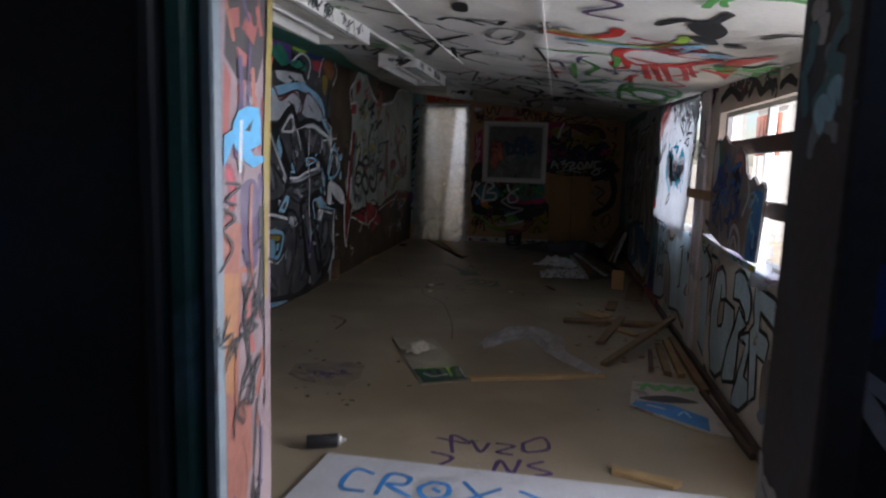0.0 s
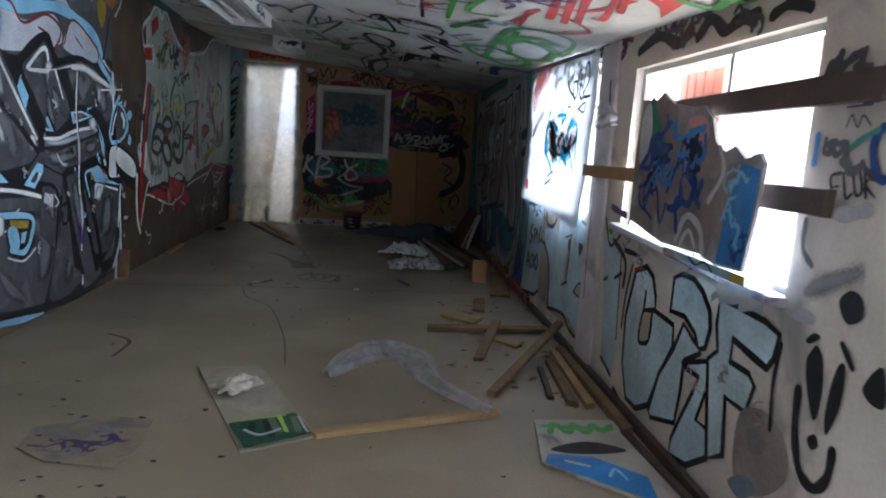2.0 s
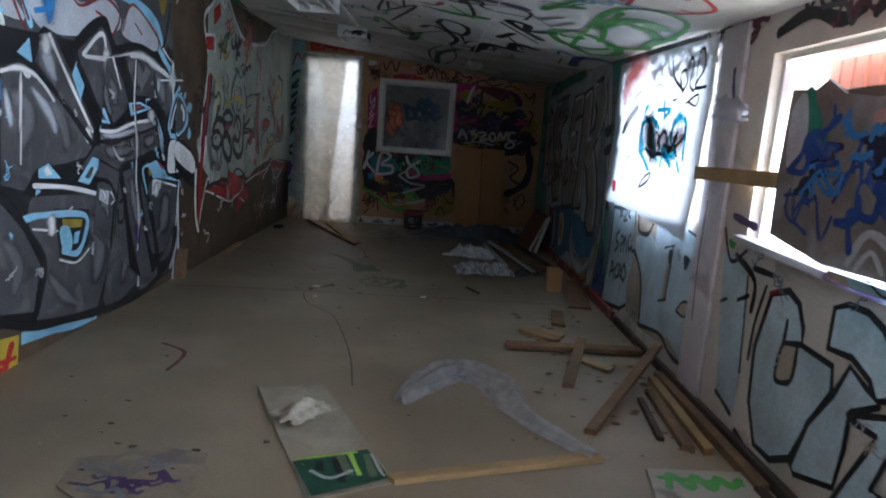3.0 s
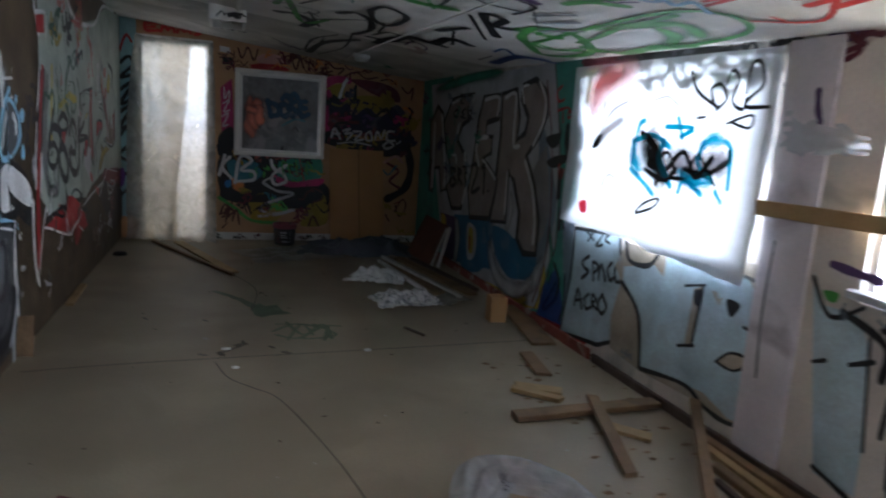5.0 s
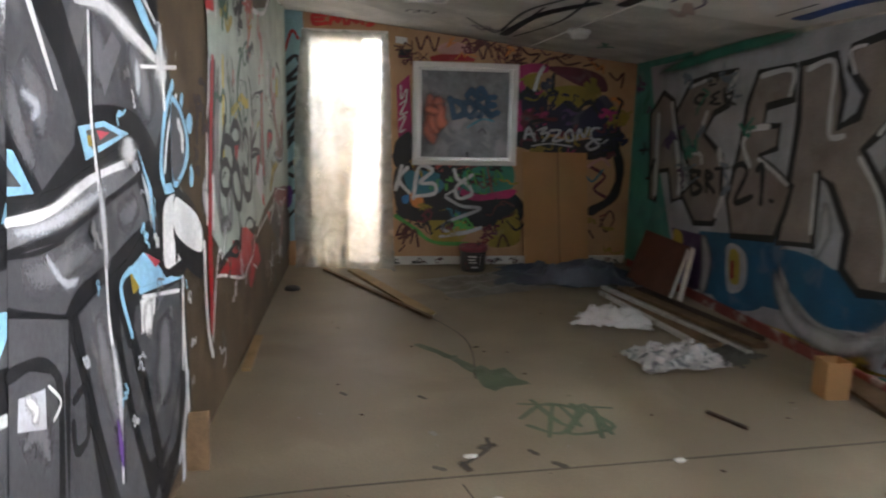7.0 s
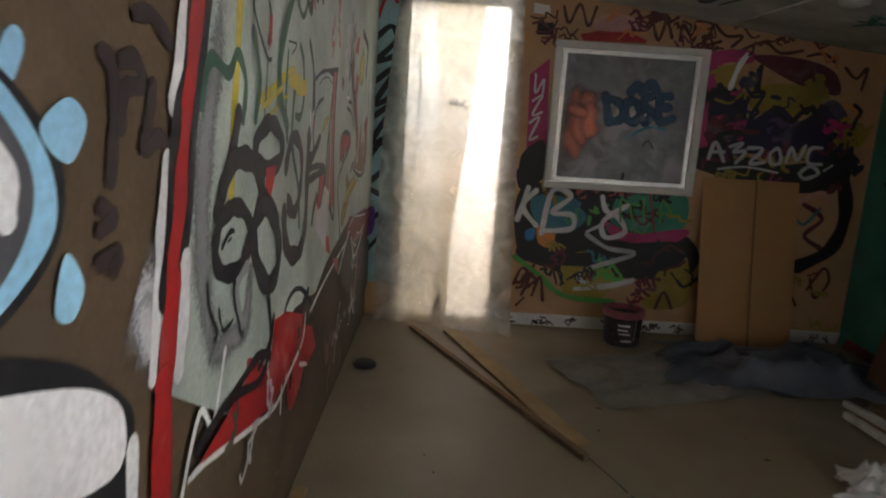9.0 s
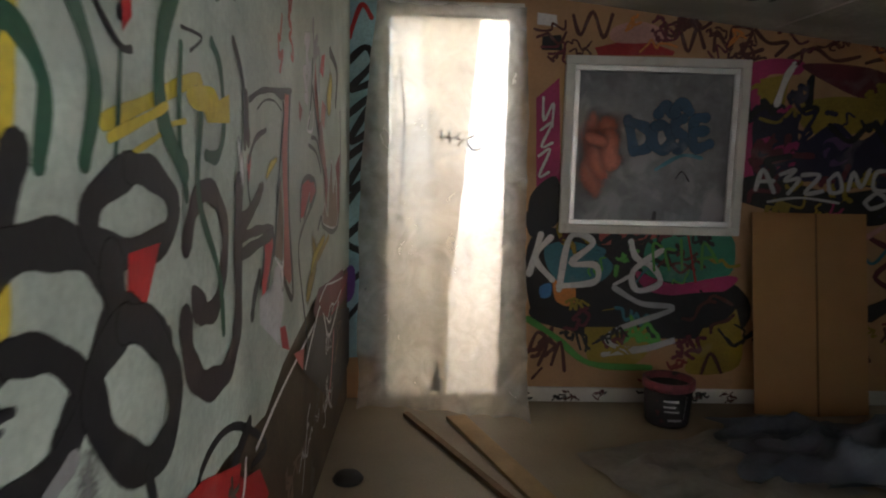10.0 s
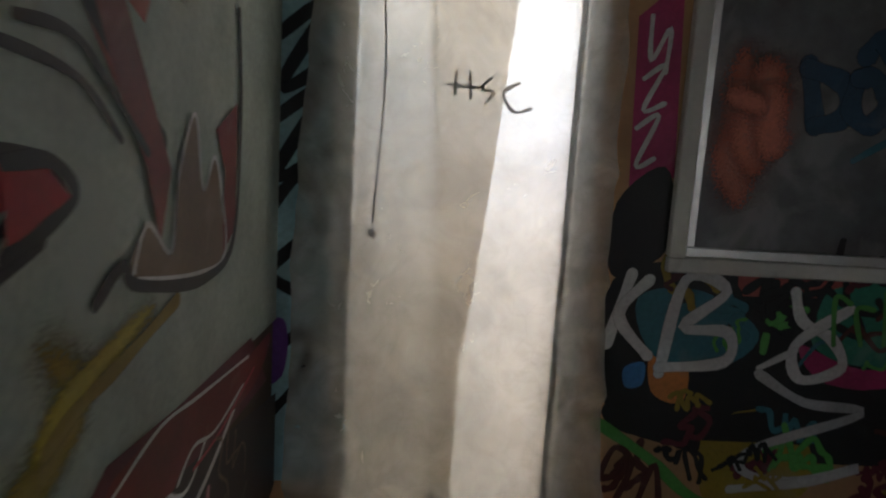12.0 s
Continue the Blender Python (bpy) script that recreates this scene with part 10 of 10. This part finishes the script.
paint(FLOOR, "green_marks", [
    ("s", "mossgreen", 0.05, [(-1.20, 8.08), (-1.06, 7.89), (-0.92, 7.65), (-0.71, 7.43)]),
    ("p", "mossgreen", [(-0.95, 7.63), (-0.88, 7.71), (-0.84, 7.62), (-0.76, 7.66), (-0.72, 7.45), (-0.67, 7.41), (-0.82, 7.38), (-0.88, 7.33), (-0.93, 7.39), (-0.94, 7.51)]),
    ("s", "mossgreen", 0.04, [(-1.00, 7.77), (-0.95, 7.63), (-0.91, 7.57)]),
    ("s", "mossgreen", 0.03, [(-1.096, 7.952), (-1.052, 7.841), (-1.003, 7.861)]),
    ("s", "mossgreen", 0.025, [(-0.827, 7.005), (-0.674, 7.153), (-0.540, 7.056), (-0.686, 6.841), (-0.813, 6.927)]),
    ("s", "mossgreen", 0.025, [(-0.549, 7.141), (-0.434, 6.888), (-0.657, 6.838), (-0.467, 7.090), (-0.524, 6.788)]),
    ("s", "mossgreen", 0.02, [(-0.797, 7.164), (-0.374, 7.081)]),
    ("s", "mossgreen", 0.025, [(-0.727, 7.201), (-0.639, 6.909), (-0.487, 7.135), (-0.471, 6.818)]),
    ("s", "mossgreen", 0.02, [(-0.750, 6.812), (-0.627, 7.148), (-0.581, 6.903)]),
])
paint(SHEET, "sheet_tag", [
    ("g", "rosefilm", 0.35, [(6.44, 1.51), (6.35, 1.71), (5.95, 1.78)]),
    ("g", "rosefilm", 0.2, [(6.47, 1.68), (6.32, 1.74), (6.11, 1.76)]),
    ("g", "smoke", 0.10, [(6.35, 1.34), (6.25, 1.43), (6.06, 1.51)]),
    ("s", "black", 0.02, [(5.526, 1.733), (5.465, 1.639), (5.315, 1.562)]),
    ("s", "black", 0.018, [(5.322, 1.562), (5.369, 1.641), (5.305, 1.664), (5.255, 1.599), (5.312, 1.549)]),
    ("s", "black", 0.018, [(5.268, 1.662), (5.244, 1.723), (5.194, 1.684), (5.216, 1.585), (5.145, 1.547), (5.131, 1.596)]),
    ("s", "black", 0.018, [(5.136, 1.620), (5.127, 1.740), (5.072, 1.743), (5.044, 1.652), (5.114, 1.595), (5.124, 1.559), (4.994, 1.557)]),
    ("s", "black", 0.014, [(5.439, 1.510), (5.383, 1.515)]),
    ("s", "black", 0.014, [(5.232, 1.485), (5.083, 1.523), (5.088, 1.467), (5.197, 1.490)]),
    ("g", "black", 0.30, [(5.90, 1.42), (5.72, 1.27), (5.58, 1.18)]),
    ("g", "black", 0.24, [(5.83, 1.45), (5.73, 1.33), (5.68, 1.19)]),
    ("g", "smoke", 0.3, [(5.65, 1.31), (5.47, 1.28), (5.26, 1.28)]),
    ("s", "black", 0.035, [(5.88, 1.43), (5.76, 1.35), (5.79, 1.27), (5.68, 1.25), (5.70, 1.17)]),
    ("s", "black", 0.03, [(5.485, 1.261), (5.336, 1.245), (5.196, 1.308), (5.185, 1.359)]),
    ("s", "cyan", 0.03, [(5.951, 1.384), (5.775, 1.420), (5.618, 1.361)]),
    ("g", "smoke", 0.25, [(5.35, 1.32), (5.25, 1.30), (5.18, 1.31)]),
    ("s", "cyan", 0.03, [(5.942, 1.259), (5.913, 1.463), (5.867, 1.494)]),
    ("s", "cyan", 0.025, [(5.672, 1.466), (5.454, 1.461), (5.549, 1.420)]),
    ("s", "cyan", 0.025, [(5.580, 1.510), (5.529, 1.412)]),
    ("s", "cyan", 0.03, [(5.166, 1.195), (5.177, 1.360), (5.215, 1.404)]),
    ("g", "cyan", 0.12, [(5.40, 1.35), (5.32, 1.41), (5.21, 1.40)]),
    ("s", "black", 0.022, [(5.825, 1.419), (5.698, 1.334), (5.636, 1.221), (5.454, 1.213)]),
    ("s", "black", 0.02, [(5.738, 1.243), (5.636, 1.337), (5.548, 1.242)]),
    ("s", "black", 0.018, [(5.443, 1.264), (5.395, 1.336), (5.322, 1.273), (5.248, 1.200)]),
    ("s", "black", 0.016, [(5.844, 1.001), (5.776, 1.056), (5.658, 1.094), (5.697, 1.042), (5.843, 0.991)]),
    ("f", "black", [(6.39, 1.33), (6.35, 1.40), (6.29, 1.41), (6.32, 1.34)]),
    ("s", "smoke", 0.012, [(6.332, 1.389), (6.217, 1.541), (6.053, 1.603)]),
    ("s", "smoke", 0.012, [(6.312, 1.542), (6.287, 1.608)]),
    ("s", "smoke", 0.010, [(6.233, 1.104), (6.172, 1.177), (6.096, 1.167)]),
    ("s", "smoke", 0.008, [(5.822, 1.598), (5.694, 1.619), (5.593, 1.571)]),
    ("s", "cyan", 0.03, [(5.946, 1.227), (5.827, 1.174), (5.711, 1.110)]),
    ("s", "cyan", 0.03, [(5.506, 1.146), (5.474, 1.206), (5.337, 1.150)]),
    ("s", "cyan", 0.025, [(5.243, 1.174), (5.196, 1.127)]),
    ("s", "cyan", 0.04, [(5.67, 1.39), (5.70, 1.30), (5.58, 1.17)]),
    ("s", "cyan", 0.03, [(5.366, 1.391), (5.387, 1.295), (5.284, 1.223)]),
    ("g", "cyan", 0.15, [(5.93, 1.42), (5.93, 1.29), (5.83, 1.21)]),
    ("g", "cyan", 0.14, [(5.55, 1.26), (5.41, 1.21), (5.25, 1.21)]),
    ("s", "black", 0.03, [(5.619, 1.251), (5.502, 1.344), (5.393, 1.227), (5.294, 1.328)]),
    ("s", "black", 0.028, [(5.814, 1.237), (5.630, 1.192), (5.551, 1.256)]),
])
paint(SHEET, "red_mark", [("f", "redfilm", [(6.47, 0.98), (6.39, 1.00), (6.37, 0.93), (6.44, 0.92)])])
paint(PANE, "glass_tag", [
    ("s", "bluetag", 0.058, [(-0.70, 1.57), (-0.66, 1.41)]),
    ("s", "bluetag", 0.058, [(-0.70, 1.56), (-0.59, 1.52), (-0.58, 1.43), (-0.66, 1.40)]),
    ("s", "bluetag", 0.058, [(-0.55, 1.54), (-0.56, 1.45), (-0.50, 1.41), (-0.46, 1.48), (-0.50, 1.54), (-0.55, 1.54)]),
    ("s", "bluetag", 0.058, [(-0.40, 1.58), (-0.44, 1.56), (-0.43, 1.51), (-0.38, 1.48), (-0.41, 1.42), (-0.44, 1.43)]),
    ("s", "bluetag", 0.058, [(-0.28, 1.59), (-0.34, 1.57), (-0.33, 1.43), (-0.25, 1.45)]),
    ("s", "bluetag", 0.058, [(-0.34, 1.51), (-0.28, 1.52)]),
    ("s", "bluetag", 0.058, [(-0.54, 1.60), (-0.50, 1.65), (-0.46, 1.60), (-0.42, 1.67), (-0.37, 1.62)]),
])
paint(PANE, "glass_spray", [
    ("g", "coral", 0.26, [(-0.90, 1.64), (-0.87, 1.45), (-0.88, 1.27), (-0.84, 1.13)]),
    ("g", "coral", 0.24, [(-0.84, 1.60), (-0.81, 1.50), (-0.85, 1.34), (-0.79, 1.24)]),
    ("g", "coral", 0.22, [(-0.80, 1.54), (-0.79, 1.38), (-0.74, 1.30)]),
    ("g", "coral", 0.15, [(-0.94, 1.48), (-0.79, 1.44)]),
    ("s", "teal", 0.02, [(-0.532, 1.308), (-0.397, 1.385), (-0.289, 1.373)]),
    ("s", "black", 0.008, [(-0.421, 1.261), (-0.389, 1.298), (-0.348, 1.247)]),
])
scribbles(CEIL, "painted_tags", 31, 26, (-1.9, 0.9), (1.8, 9.8), (0.25, 0.6), ["black", "black", "black", "leafgreen", "midgrey", "purple", "emerald"], (0.012, 0.035), 1.2)
paint(CEIL, "green_edge", [("f", "emerald", [(-2.19, 1.6), (-1.9, 2.6), (-1.85, 5.0), (-2.0, 7.0), (-2.19, 8.0)]), ("f", "seagreen", [(-2.15, 4.0), (-1.75, 5.0), (-1.9, 6.2), (-2.15, 6.8)]), ("f", "lime", [(-2.18, 2.4), (-2.0, 2.8), (-2.08, 3.4), (-2.18, 3.5)])])
paint(FLOOR, "floor_cracks", [("s", "dirt", 0.012, [(-2.12, 6.42), (-1.56, 6.49), (-0.3, 6.57), (1.0, 6.66)]), ("s", "dirt", 0.008, [(-1.18, 6.46), (-1.11, 6.21), (-1.0, 6.06), (-0.86, 5.86), (-0.68, 5.2), (-0.6, 4.7)]),
                             ("s", "dirt", 0.02, [(-1.14, 6.62), (-1.04, 6.72), (-1.02, 6.82)]), ("s", "dirt", 0.008, [(-1.2, 9.0), (-0.9, 8.2), (-0.95, 7.5)])])
scribbles(FAR, "small_tags", 41, 16, (-1.15, 1.0), (0.1, 0.6), (0.08, 0.2), ["darkbrown", "black", "mustard", "darkred"], (0.008, 0.018), 1.0)
scribbles(RIGHT, "small_tags", 45, 8, (2.5, 3.0), (1.2, 1.7), (0.1, 0.2), ["black", "black", "brightblue", "grey", "maroon"], (0.01, 0.03), 1.2)
scribbles(RIGHT, "small_tags", 47, 18, (2.6, 6.6), (1.68, 1.86), (0.15, 0.35), ["black", "black", "maroon", "grey"], (0.015, 0.03), 0.4)
scribbles(LEFT, "brown_scrapes", 55, 22, (7.3, 10.3), (0.08, 0.6), (0.08, 0.3), ["brown", "maroon", "dirt", "greywhite"], (0.006, 0.02), 1.5)
scribbles(FAR, "top_tags", 61, 24, (-1.15, 0.95), (1.9, 2.1), (0.08, 0.22), ["darkbrown", "maroon", "darkbrown", "orange"], (0.01, 0.02), 0.8)
scribbles(RIGHT, "muted_strokes", 63, 20, (8.6, 10.4), (0.9, 1.85), (0.1, 0.3), ["black", "emerald", "bluegrey", "purple"], (0.012, 0.035), 1.4)
scribbles(RIGHT, "panel_scratches", 73, 14, (3.1, 6.6), (0.1, 0.85), (0.05, 0.16), ["bluegrey", "beige", "palegrey"], (0.004, 0.01), 1.5)
scribbles(LEFT, "spray_flecks", 75, 60, (3.3, 6.8), (0.2, 1.6), (0.03, 0.1), ["white", "palegrey", "midgrey", "skyblue"], (0.004, 0.012), 1.5)
scribbles(CEIL, "coloured_tags", 77, 8, (-0.9, 0.95), (1.8, 6.0), (0.3, 0.7), ["red", "leafgreen", "leafgreen", "palered", "purple", "skyblue"], (0.02, 0.045), 1.2)
scribbles(("skirting", wall_far, lambda u, v, h: (u, YF - 0.0225 - h, v)), "skirting_marks", 91, 26, (-1.2, 1.0), (0.02, 0.06), (0.03, 0.09), ["black", "maroon", "darkbrown"], (0.006, 0.014), 1.0)
